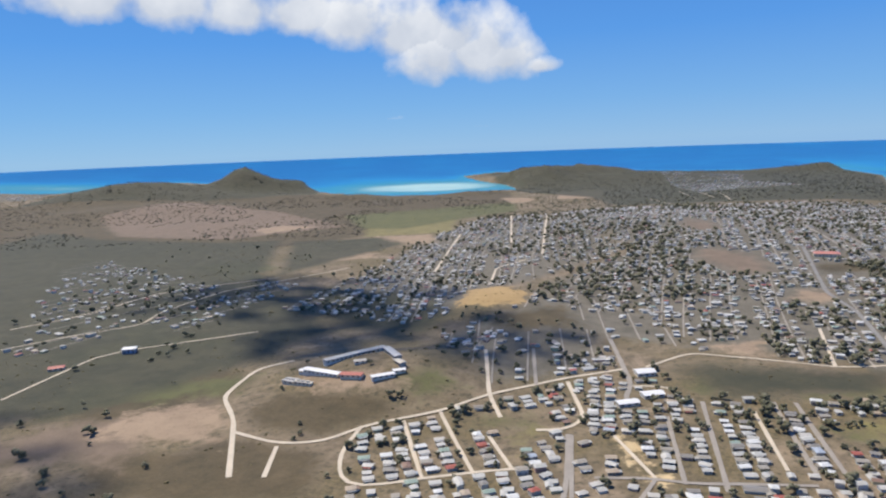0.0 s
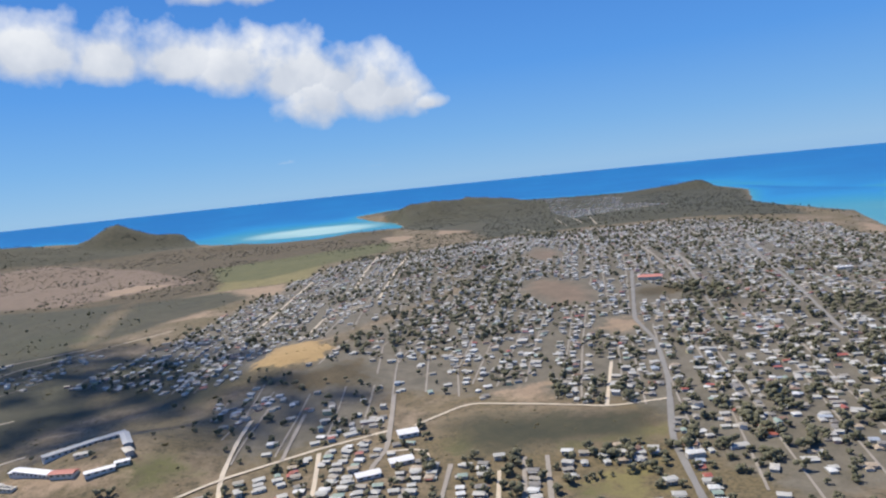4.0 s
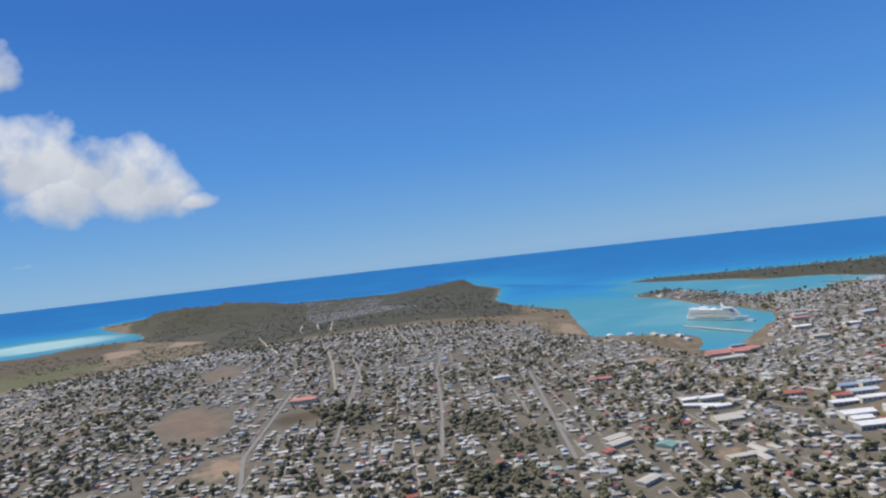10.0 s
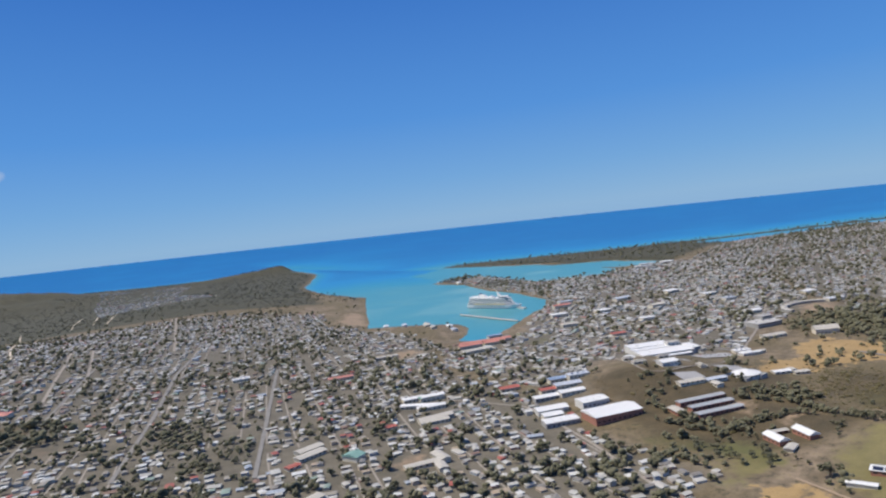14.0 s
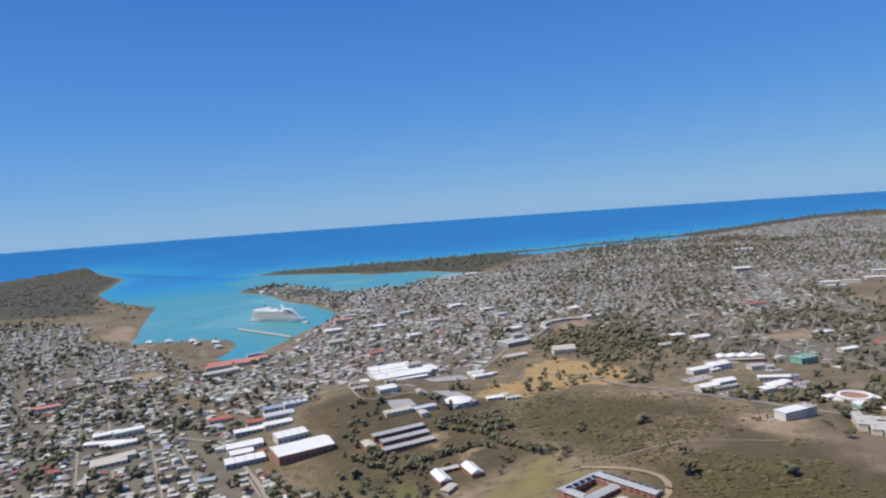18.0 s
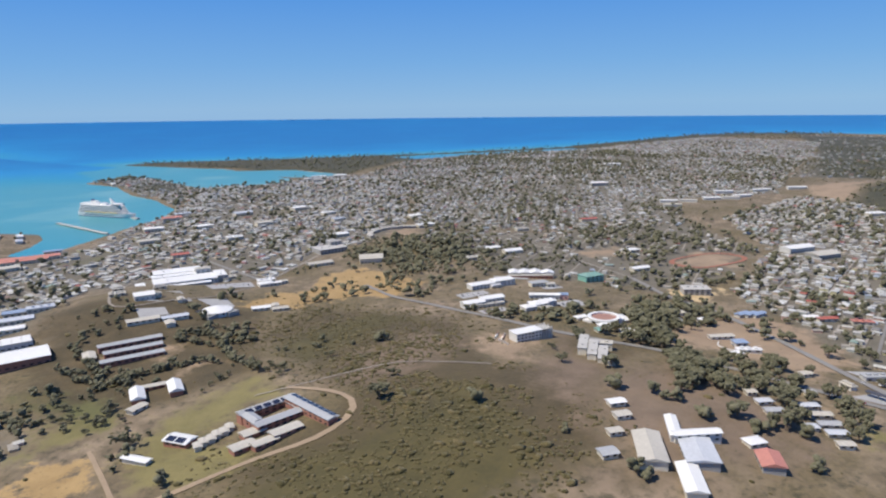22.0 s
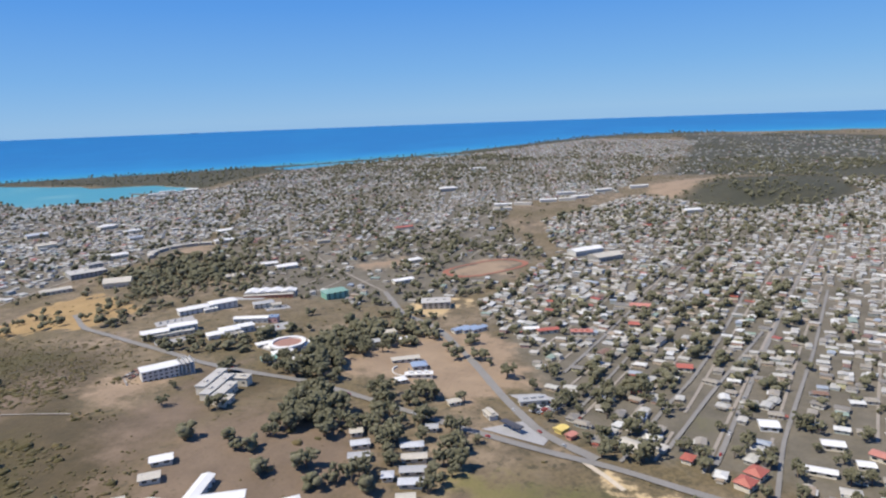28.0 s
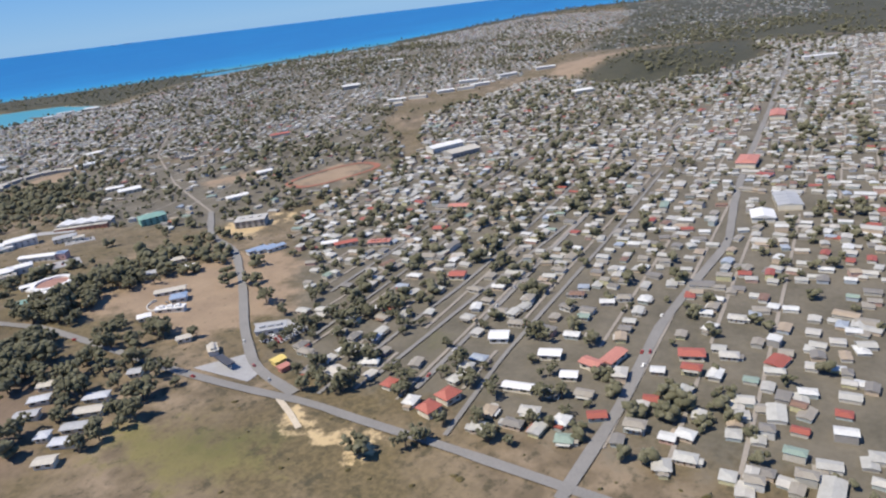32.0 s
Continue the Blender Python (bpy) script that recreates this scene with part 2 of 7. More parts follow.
cover("bush", (165, 525), (209, 538), (345, 492), (305, 433), (187, 452), (178, 487))
cover("green", (168, 470), (186, 515), (205, 500), (195, 455))
cover("brown", (280, 470), (335, 480), (315, 440), (280, 445))
cover("grass", (888, 216), (928, 231), (947, 223), (941, 194), (906, 202), (884, 188), (874, 214))
cover("grass", (846, 193), (868, 208), (886, 164), (855, 157))
cover("tan", (914, 355), (936, 319), (957, 319), (945, 346))
cover("tan", (930, 281), (956, 277), (954, 303), (931, 300))
cover("green", (872, 348), (892, 297), (889, 268), (859, 244), (847, 293))
cover("ochre", (1045, 370), (1086, 391), (1116, 365), (1160, 402), (1183, 379), (1146, 279), (1117, 306), (1066, 333))
cover("brown", (1010, 132), (1051, 60), (974, 29), (936, 38), (939, 92))
cover("brown", (971, 120), (988, 103), (993, 67), (955, 46), (943, 65), (939, 92))
cover("rust", (1066, 50), (1085, 36), (1034, 21), (1019, 35))
cover("rust", (936, 37), (967, 22), (942, 4), (921, 27))
cover("tan", (-240, 1234), (-148, 1291), (-102, 1151), (-193, 1119))
cover("tan", (-151, 1458), (-16, 1412), (-8, 1265), (-118, 1306))
cover("tan", (422, 2516), (612, 2523), (519, 2182), (374, 2183))
cover("green", (-290, 1979), (248, 2181), (218, 1837), (-88, 1553), (-199, 1611))
cover("green", (-275, 540), (-230, 546), (-195, 511), (-221, 490), (-247, 494))
cover("rust", (-204, 513), (-182, 520), (-163, 479), (-192, 481))
cover("green", (-466, 1155), (-364, 1215), (-261, 1100), (-324, 1027))
cover("green", (-382, 734), (-322, 757), (-276, 676), (-320, 647))
cover("rust", (-291, 718), (-201, 746), (-177, 702), (-251, 682))
cover("green", (6, 449), (61, 442), (61, 418), (12, 421))
cover("green", (232, 399), (267, 402), (256, 381), (229, 371))
cover("green", (859, 355), (891, 300), (875, 250), (844, 285))
cover("bush", (1875, 2070), (2060, 2010), (2290, 1705), (2590, 1455), (3130, 1065), (3100, 960), (2600, 1140), (2240, 1160), (2000, 1100), (1870, 1150), (1960, 1560), (1905, 1830))
cover("brown", (-269, 449), (-183, 414), (-154, 439), (-75, 405), (-70, 334), (-205, 347))
cover("brown", (-393, 649), (-281, 568), (-216, 586), (-169, 488), (-220, 467), (-269, 449))
cover("rust", (1000, 37), (1028, 16), (1014, -12), (960, -26), (921, 27), (965, 26))
cover("brown", (880, 400), (960, 440), (1010, 420), (1060, 350), (1010, 300), (960, 240), (890, 250), (850, 300))
cover("bush", (1840, -40), (1900, 20), (2060, 10), (2140, -10), (2215, -60), (2300, -130), (2310, -420), (2240, -420), (2240, -220), (2030, -240), (1850, -215), (1780, -110))
cover("tan", (2124, 101), (2071, 0), (1908, 15), (1966, 75))
cover("brown", (-1500, 1330), (-340, 1330), (-100, 1520), (60, 1760), (200, 1800), (280, 2650), (-600, 2760), (-1700, 2600))
HEATH = [(995, 302), (1076, 322), (1095, 193), (1008, 93), (970, 20), (940, 20), (877, 78), (853, 168), (942, 165)]
cover("brown", (995, 302), (1076, 322), (1095, 193), (1008, 93), (970, 20), (940, 20), (877, 78), (853, 168), (942, 165))
cover("brown", (934, 478), (1023, 435), (950, 397), (900, 392), (905, 437))
cover("brown", (1863, -56), (2084, -41), (2229, -172), (2022, -220), (1880, -150))
cover("brown", (38, 671), (125, 713), (140, 640), (58, 623))
cover("brown", (1057, 100), (1090, 118), (1122, 52), (1050, 56))
cover("brown", (445, 820), (480, 850), (520, 840), (540, 790), (460, 790))
cover("bush", (-1650, 2600), (-1550, 3320), (-560, 3230), (-480, 2780), (-900, 2560))
cover("bush", (250, 2700), (250, 3700), (1800, 3200), (1720, 2640), (1400, 2080), (1300, 1800), (1180, 1480), (1000, 1640), (700, 1720), (450, 1760), (480, 2200))
cover("bush", (1890, -60), (2060, 10), (2190, -50), (2225, -170), (2022, -225), (1890, -160))
cover("bush", (2260, 110), (3000, 190), (3600, 330), (3850, -60), (3500, -600), (2300, -420))
cover("bush", (-260, 1000), (-330, 1450), (-120, 1430), (-60, 1300))
cover("bush", (1960, 1900), (2270, 1690), (2570, 1435), (3120, 1050), (3610, 720), (3960, 300), (3700, 250), (3300, 620), (2900, 950), (2500, 1250), (2200, 1350), (2000, 1500))
cover("bush", (1450, 1160), (1545, 1430), (1555, 1575), (1640, 1635), (1690, 1500), (1640, 1330), (1600, 1200))
cover("rust", (396, 2298), (415, 2604), (495, 2566), (559, 2446), (531, 2306), (440, 2296))
cover("tan", (223, 2093), (315, 2189), (310, 2314), (197, 2394))
cover("rust", (805, 2848), (893, 2911), (1011, 2956), (1031, 3191), (939, 3175))
cover("rust", (1022, 2761), (1284, 2989), (1374, 3254), (1283, 3380), (1100, 3000))
cover("grass", (829, 191), (850, 160), (886, 154), (898, 168), (878, 196), (900, 205), (940, 206), (950, 240), (885, 243), (850, 224))
cover("sand", (1255, 92), (1275, 98), (1302, 80), (1298, 58), (1270, 56))
cover("bush", (1990, 1560), (2240, 1640), (2480, 1430), (2380, 1330), (2060, 1400))
cover("tan", (-140, 512), (-95, 482), (-40, 478), (-20, 490), (-45, 505), (-90, 515), (-120, 535))
cover("green", (-330, 560), (-150, 560), (-160, 500), (-240, 505), (-300, 470))
cover("green", (1051, 693), (1111, 702), (1091, 661))
cover("green", (-59, 495), (-10, 526), (20, 490), (-20, 465))
cover("green", (1052, -70), (1085, -100), (1078, -130), (1056, -112))
cover("green", (1160, -150), (1176, -135), (1150, -128), (1140, -140))

SHADED_WOODS = [[(500, 855), (560, 820), (540, 730), (492, 765)], [(1166, 100), (1198, 108), (1224, 86), (1241, 52), (1210, 33), (1172, 44), (1147, 58), (1106, 34), (1070, 4), (1048, 16), (1080, 38), (1130, 76)],
                [(945, 440), (974, 440), (989, 408), (963, 374), (940, 395), (920, 370), (925, 400)], [(872, 348), (890, 300), (880, 262), (852, 250), (838, 300)], [(910, 362), (923, 324), (909, 278), (892, 297), (890, 331)],
                [(974, 357), (1004, 338), (1010, 320), (991, 303), (963, 335)], [(565, 559), (609, 521), (584, 466), (539, 506)], [(618, 707), (668, 690), (630, 621), (593, 654)],
                [(1360, 465), (1365, 381), (1301, 302), (1194, 316), (1275, 412)],
                [(1283, 449), (1326, 410), (1300, 315), (1215, 275), (1200, 330), (1240, 400)], [(590, 600), (660, 620), (680, 570), (610, 550)], [(1226, 105), (1274, 98), (1256, 69), (1226, 82)]]
ROADS = []


def lay(width, surface, *line):
    ROADS.append((width, surface, list(line)))


lay(3.2, "dirt", (-148, 438), (-113, 416), (-83, 415), (-60, 435), (-7, 452), (29, 478), (91, 509), (141, 524))
lay(3.4, "dirt", (-131, 373), (-153, 458), (-175, 504), (-164, 569), (-136, 581))
lay(2.8, "dirt", (-112, 412), (-110, 371))
lay(2.8, "dirt", (-60, 435), (-68, 407), (-69, 388), (-63, 358), (-51, 354), (-20, 361), (25, 367), (45, 367))
lay(2.6, "dirt", (-32, 440), (-18, 362))
lay(2.6, "dirt", (-7, 452), (11, 366))
lay(2.4, "dirt", (24, 412), (34, 367))
lay(2.6, "worn", (76, 408), (61, 330))
lay(3.0, "dirt", (91, 501), (90, 432), (73, 415), (55, 418))
lay(3.2, "dirt", (34, 582), (29, 478), (34, 440))
lay(2.8, "worn", (76, 581), (66, 495))
lay(2.8, "worn", (144, 430), (124, 340))
lay(3.0, "worn", (176, 452), (143, 330))
lay(2.4, "dirt", (203, 432), (184, 350))
lay(3.0, "worn", (222, 445), (197, 345))
lay(3.0, "worn", (236, 442), (211, 340))
lay(3.6, "worn", (149, 602), (145, 560), (141, 524), (137, 487), (126, 468), (124, 452))
lay(2.6, "dirt", (137, 487), (164, 483), (163, 457))
lay(2.4, "dirt", (102, 404), (111, 345))
lay(2.6, "dirt", (159, 526), (205, 556), (268, 523), (303, 502), (345, 500))
lay(4.2, "tar", (503, 937), (412, 717), (400, 640), (365, 543), (316, 435), (296, 360))
lay(2.8, "dirt", (341, 602), (299, 504))
lay(2.6, "dirt", (-359, 522), (-346, 589), (-338, 629), (-314, 652), (-280, 666), (-200, 700))
lay(2.6, "dirt", (-457, 674), (-414, 713), (-347, 755), (-349, 823), (-305, 930), (-150, 1060))
lay(3.4, "dirt", (37, 1358), (-13, 982))
lay(3.4, "dirt", (701, 1846), (720, 1960), (781, 2216))
lay(3.4, "dirt", (752, 1866), (801, 2106))
lay(3.4, "dirt", (762, 1783), (856, 2126))
lay(3.4, "dirt", (610, 1985), (590, 1743), (558, 1488), (545, 1266))
lay(3.6, "worn", (548, 902), (593, 1090), (624, 1243))
lay(3.6, "worn", (596, 945), (628, 1095), (654, 1240))
lay(3.6, "worn", (744, 1120), (892, 1668))
lay(5.0, "dirt", (940, 2312), (1018, 2115), (1111, 2160))
lay(3.2, "dirt", (174, 1685), (119, 1165))
lay(3.4, "dirt", (245, 1568), (152, 1028))
lay(3.0, "dirt", (58, 842), (75, 960), (130, 1010))
lay(4.0, "tar", (1150, 330), (1123, 277), (1108, 200), (1095, 120), (1097, 80), (1103, 50), (1100, 10), (1096, -45), (1096, -85), (1098, -117), (1095, -141), (1092, -176), (1080, -260))
lay(4.6, "tar", (1101, -108), (1110, -80), (1138, -49), (1181, -9), (1232, 44), (1254, 88), (1305, 138))
lay(4.2, "tar", (1080, -222), (1131, -228), (1193, -230), (1242, -238), (1296, -248), (1364, -245), (1457, -245), (1882, -259), (2100, -262))
lay(2.2, "tar", (1120, -152), (1273, -158), (1457, -168), (1640, -180))
lay(1.9, "tar", (1125, -132), (1195, -139), (1311, -154))
lay(1.9, "tar", (1097, -176), (1152, -175), (1200, -178), (1286, -184), (1435, -190))
lay(1.9, "tar", (1104, -117), (1127, -119), (1161, -121), (1210, -127), (1272, -131), (1420, -134))
lay(1.8, "tar", (1145, -85), (1400, -92))
lay(1.9, "tar", (1190, -62), (1400, -66), (1600, -80))
lay(3.2, "track", (838, 172), (862, 164), (880, 158), (904, 143), (924, 142), (938, 146), (946, 165), (945, 184), (940, 203))
lay(2.2, "track", (848, 240), (838, 210), (828, 182))
lay(0.9, "worn", (925, 212), (993, 168), (1013, 115))
lay(2.4, "dirt", (1096, -104), (1089, -118), (1083, -124))
lay(2.6, "worn", (846, 563), (868, 478), (835, 380), (800, 300))
lay(2.0, "worn", (1073, 550), (1036, 523), (995, 478), (972, 440), (964, 425), (970, 414), (990, 409), (1040, 402), (1117, 427))
lay(4.0, "tar", (560, 600), (630, 760), (700, 940), (760, 1060))
lay(3.6, "tar", (640, 520), (720, 690), (800, 860))
lay(3.4, "tar", (470, 640), (540, 820), (640, 1090))
lay(4.0, "tar", (1117, 427), (1151, 561), (1161, 692), (1151, 792))
lay(2.6, "worn", (1117, 427), (1251, 481), (1420, 560), (1600, 760))
lay(2.0, "worn", (1305, 138), (1380, 260), (1500, 420), (1650, 560))

lay(3.0, "dirt", (-500, 760), (-447, 820), (-403, 933), (-343, 971), (-250, 1010))
lay(3.0, "worn", (78, 352), (111, 348), (127, 340), (153, 338), (191, 332))
lay(3.0, "worn", (74, 409), (62, 349), (54, 322))
lay(2.6, "worn", (111, 348), (90, 318))

# built-up land: street direction (degrees), a point on a street, street spacing, house spacing, share kept, outline
TOWN = []


def quarter(name, turn, start, street, plot, share, *outline):
    TOWN.append((name, turn, start, street, plot, share, list(outline)))


quarter("terraces", 101, (-25, 400), 24, 8.0, 0.94, (-70, 300), (-66, 400), (-58, 430), (-8, 448), (28, 470), (60, 480), (88, 500), (84, 300))
quarter("estate", 76.5, (140, 415), 21, 7.8, 0.95, (84, 300), (88, 500), (140, 520), (170, 520), (165, 462), (240, 443), (330, 437), (300, 300))
quarter("west", 70, (400, 690), 23, 8.6, 0.85, (20, 560), (60, 640), (200, 700), (215, 560), (310, 505), (330, 330), (420, 330), (640, 330), (790, 262), (815, 276), (827, 252), (840, 275), (846, 340), (850, 380), (900, 470), (930, 700), (1000, 780), (1040, 900), (1020, 1150), (1100, 1330), (1050, 1500), (900, 1650), (600, 1600), (400, 1650), (250, 1600), (280, 1000), (140, 860), (20, 600))
quarter("ridge", 82, (50, 1150), 27, 9.5, 0.75, (-40, 690), (-200, 800), (-120, 1020), (-20, 1400), (120, 1700), (260, 1620), (285, 1010), (140, 870), (0, 700))
quarter("harbour", 90, (1150, 650), 21, 9, 0.92, (850, 380), (905, 480), (930, 700), (1000, 780), (1120, 760), (1210, 830), (1330, 930), (1420, 1000), (1480, 1060), (1620, 1150), (1900, 1080), (1960, 1000), (1700, 700), (1400, 480), (1250, 470), (1120, 430), (1000, 520))
quarter("north", 25, (1800, 600), 23, 10, 0.85, (1700, 700), (1960, 1040), (2250, 1150), (2600, 1130), (3000, 850), (3350, 600), (3300, 200), (2300, 150), (1980, 120), (1850, 260), (1600, 200), (1500, 300), (1420, 480))
quarter("gardens", 10, (1400, 300), 28, 12, 0.55, (1260, 100), (1330, 60), (1500, 60), (1650, 180), (1850, 260), (1500, 300), (1420, 480), (1370, 470), (1310, 300), (1240, 260))
quarter("east", -3, (1200, -153), 20, 7.8, 0.92, (1115, -75), (1138, -60), (1245, 18), (1300, 50), (1500, 55), (1700, 150), (1960, 90), (1850, -60), (1880, -160), (2030, -230), (2250, -200), (2250, -420), (1090, -420), (1100, -180))
quarter("peninsula", 70, (1560, 1300), 17, 9, 0.9, (1400, 985), (1455, 1120), (1475, 1235), (1550, 1428), (1562, 1568), (1640, 1625), (1684, 1500), (1634, 1330), (1604, 1206), (1710, 1125), (1600, 1100), (1500, 1040))
quarter("village", 52, (-450, 900), 29, 14, 0.55, (-692, 1219), (-645, 1296), (-542, 1176), (-352, 1010), (-300, 940), (-340, 802), (-440, 720), (-520, 820))
quarter("hamlet", 55, (-400, 720), 30, 14, 0.75, (-480, 680), (-420, 740), (-340, 790), (-260, 1000), (-200, 960), (-270, 720), (-420, 640))
quarter("headland", 60, (1000, 2400), 30, 12, 0.8, (800, 2100), (850, 2500), (950, 2950), (1300, 3100), (1250, 2800), (1120, 2500), (1150, 2150))
quarter("shore_town", 20, (-1900, 2950), 40, 17, 0.6, (-2100, 2800), (-2050, 3080), (-1750, 3090), (-1700, 2850))
quarter("slope", 84, (70, 560), 26, 9.5, 0.6, (28, 485), (140, 530), (150, 600), (222, 560), (222, 690), (130, 760), (-10, 640))
quarter("far_ridge", 30, (2800, 0), 40, 17, 0.45, (2250, 150), (3300, 200), (3650, 350), (3850, -50), (3500, -330), (2600, -330), (2300, -150))


# ---- materials ----
def material(name, rough=0.8, metal=0.0):
    m = bpy.data.materials.new(name)
    m.use_nodes = True
    nt = m.node_tree
    b = nt.nodes["Principled BSDF"]
    b.inputs["Roughness"].default_value, b.inputs["Metallic"].default_value = rough, metal
    if rough > 0.75:  # rough surfaces: faint grazing sheen stands in for distance haze
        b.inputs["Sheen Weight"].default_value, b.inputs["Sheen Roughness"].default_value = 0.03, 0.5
    return m, nt, b


def node(nt, kind, **values):
    n = nt.nodes.new("ShaderNode" + kind)
    for k, v in values.items():
        if k in n.inputs:
            n.inputs[k].default_value = v
        else:
            setattr(n, k, v)
    return n


def texture(nt, scale, detail=4.0, coords="Object", rough=0.6):
    """World-size noise; scale in metres per feature."""
    c = node(nt, "TexCoord")
    n = node(nt, "TexNoise", Scale=1.0 / scale, Detail=detail, Roughness=rough)
    nt.links.new(c.outputs[coords], n.inputs["Vector"])
    return n.outputs["Fac"]


def ramp(nt, fac, *stops):
    r = node(nt, "ValToRGB")
    while len(r.color_ramp.elements) < len(stops):
        r.color_ramp.elements.new(0.5)
    for e, (p, c) in zip(r.color_ramp.elements, stops):
        e.position, e.color = p, (*c, 1)
    nt.links.new(fac, r.inputs[0])
    return r.outputs[0]


def mix(nt, fac, a, b, blend="MIX"):
    n = node(nt, "Mix", data_type="RGBA", blend_type=blend)
    for value, socket in ((fac, n.inputs[0]), (a, n.inputs[6]), (b, n.inputs[7])):
        if isinstance(value, (int, float)):
            socket.default_value = value
        elif isinstance(value, tuple):
            socket.default_value = (*value, 1)
        else:
            nt.links.new(value, socket)
    return n.outputs[2]


def calc(nt, op, a, b=0.0, clamp=False):
    n = node(nt, "Math", operation=op, use_clamp=clamp)
    for value, socket in ((a, n.inputs[0]), (b, n.inputs[1])):
        if isinstance(value, (int, float)):
            socket.default_value = value
        else:
            nt.links.new(value, socket)
    return n.outputs[0]


def bump(nt, b, height, strength=0.4, distance=0.2):
    n = node(nt, "Bump", Strength=strength, Distance=distance)
    nt.links.new(height, n.inputs["Height"])
    nt.links.new(n.outputs[0], b.inputs["Normal"])


def plain(name, colour, rough=0.8, metal=0.0, grain=1.5, vary=0.18):
    """A painted or cast surface with fine grain and broad stains."""
    m, nt, b = material(name, rough, metal)
    fine, broad = texture(nt, grain * 0.25, 5), texture(nt, grain * 4, 3)
    dark, pale = tuple(c * (1 - vary) for c in colour), tuple(min(1, c * (1 + vary)) for c in colour)
    col = mix(nt, 0.45, ramp(nt, fine, (0.3, dark), (0.7, pale)), ramp(nt, broad, (0.3, dark), (0.7, pale)))
    nt.links.new(col, b.inputs["Base Color"])
    bump(nt, b, fine, 0.15, 0.05)
    return m


def by_house(name, stops, island, rough=0.6, metal=0.0):
    """Paint that changes from house to house, with rust and dirt streaks."""
    m, nt, b = material(name, rough, metal)
    pick = node(nt, "NewGeometry").outputs["Random Per Island"] if island else node(nt, "ObjectInfo").outputs["Random"]
    r = node(nt, "ValToRGB")
    r.color_ramp.interpolation = "CONSTANT"
    while len(r.color_ramp.elements) < len(stops):
        r.color_ramp.elements.new(0.5)
    for e, (p, c) in zip(r.color_ramp.elements, stops):
        e.position, e.color = p, (*c, 1)
    nt.links.new(pick, r.inputs[0])
    fine, broad = texture(nt, 0.5, 4), texture(nt, 3.5, 3)
    col = mix(nt, calc(nt, "MULTIPLY", ramp(nt, broad, (0.42, (0, 0, 0)), (0.75, (1, 1, 1))), 0.24), r.outputs[0], (0.16, 0.12, 0.09))
    col = mix(nt, 0.3, col, ramp(nt, fine, (0.3, (0.25, 0.24, 0.22)), (0.7, (0.8, 0.8, 0.8))), "MULTIPLY")
    nt.links.new(col, b.inputs["Base Color"])
    return m


ROOFS = [(0.0, (0.513, 0.496, 0.445)), (0.18, (0.587, 0.556, 0.491)), (0.34, (0.379, 0.339, 0.275)), (0.48, (0.569, 0.552, 0.494)), (0.62, (0.269, 0.248, 0.216)),
         (0.73, (0.464, 0.369, 0.264)), (0.77, (0.733, 0.725, 0.686)), (0.89, (0.403, 0.115, 0.077)), (0.925, (0.305, 0.387, 0.316)), (0.95, (0.269, 0.164, 0.112)), (0.975, (0.415, 0.459, 0.515))]
WALLS = [(0.0, (0.6, 0.56, 0.48)), (0.2, (0.7, 0.68, 0.62)), (0.4, (0.5, 0.48, 0.42)), (0.55, (0.62, 0.5, 0.38)), (0.68, (0.45, 0.5, 0.48)), (0.78, (0.36, 0.34, 0.31)),
         (0.86, (0.64, 0.6, 0.36)), (0.92, (0.55, 0.36, 0.3)), (0.97, (0.45, 0.5, 0.55))]
roof_far, wall_far = by_house("sheet_roofs", ROOFS, True, 0.5), by_house("house_walls", WALLS, True, 0.85)
roof_near, wall_near = by_house("sheet_roof", ROOFS, False, 0.5), by_house("house_wall", WALLS, False, 0.85)

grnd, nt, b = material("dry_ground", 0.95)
big, mid, fine = texture(nt, 90, 5), texture(nt, 14, 5), texture(nt, 2.2, 5)
earth = mix(nt, ramp(nt, mid, (0.4, (0, 0, 0)), (0.6, (1, 1, 1))), (0.150, 0.112, 0.071), (0.308, 0.231, 0.155))
bush = mix(nt, ramp(nt, fine, (0.35, (0, 0, 0)), (0.65, (1, 1, 1))), (0.092, 0.072, 0.033), (0.181, 0.136, 0.064))
col = mix(nt, ramp(nt, big, (0.38, (0.2, 0.2, 0.2)), (0.6, (0.95, 0.95, 0.95))), earth, bush)
col = mix(nt, ramp(nt, texture(nt, 5.5, 6, "Object", 0.7), (0.52, (0, 0, 0)), (0.64, (0.75, 0.75, 0.75))), col, (0.05, 0.046, 0.024))  # low scrub
wobble = calc(nt, "ADD", calc(nt, "MULTIPLY", calc(nt, "SUBTRACT", mid, 0.5), 55.0), calc(nt, "MULTIPLY", calc(nt, "SUBTRACT", fine, 0.5), 14.0))
# yard: ground between houses, greyed to carry some of the town's haze
LAND = {"yard": ((0.085, 0.076, 0.053), (0.19, 0.165, 0.124)), "brown": ((0.039, 0.032, 0.013), (0.122, 0.086, 0.040)), "rust": ((0.131, 0.094, 0.063), (0.236, 0.168, 0.114)), "moss": ((0.041, 0.037, 0.011), (0.113, 0.089, 0.029)),
        "grass": ((0.135, 0.118, 0.043), (0.24, 0.2, 0.074)), "green": ((0.065, 0.070, 0.023), (0.129, 0.123, 0.041)), "tan": ((0.229, 0.161, 0.104), (0.384, 0.276, 0.177)), "bush": ((0.026, 0.029, 0.014), (0.07, 0.064, 0.032)),
        "ochre": ((0.277, 0.178, 0.071), (0.462, 0.309, 0.130)), "sand": ((0.46, 0.33, 0.175), (0.62, 0.47, 0.26))}
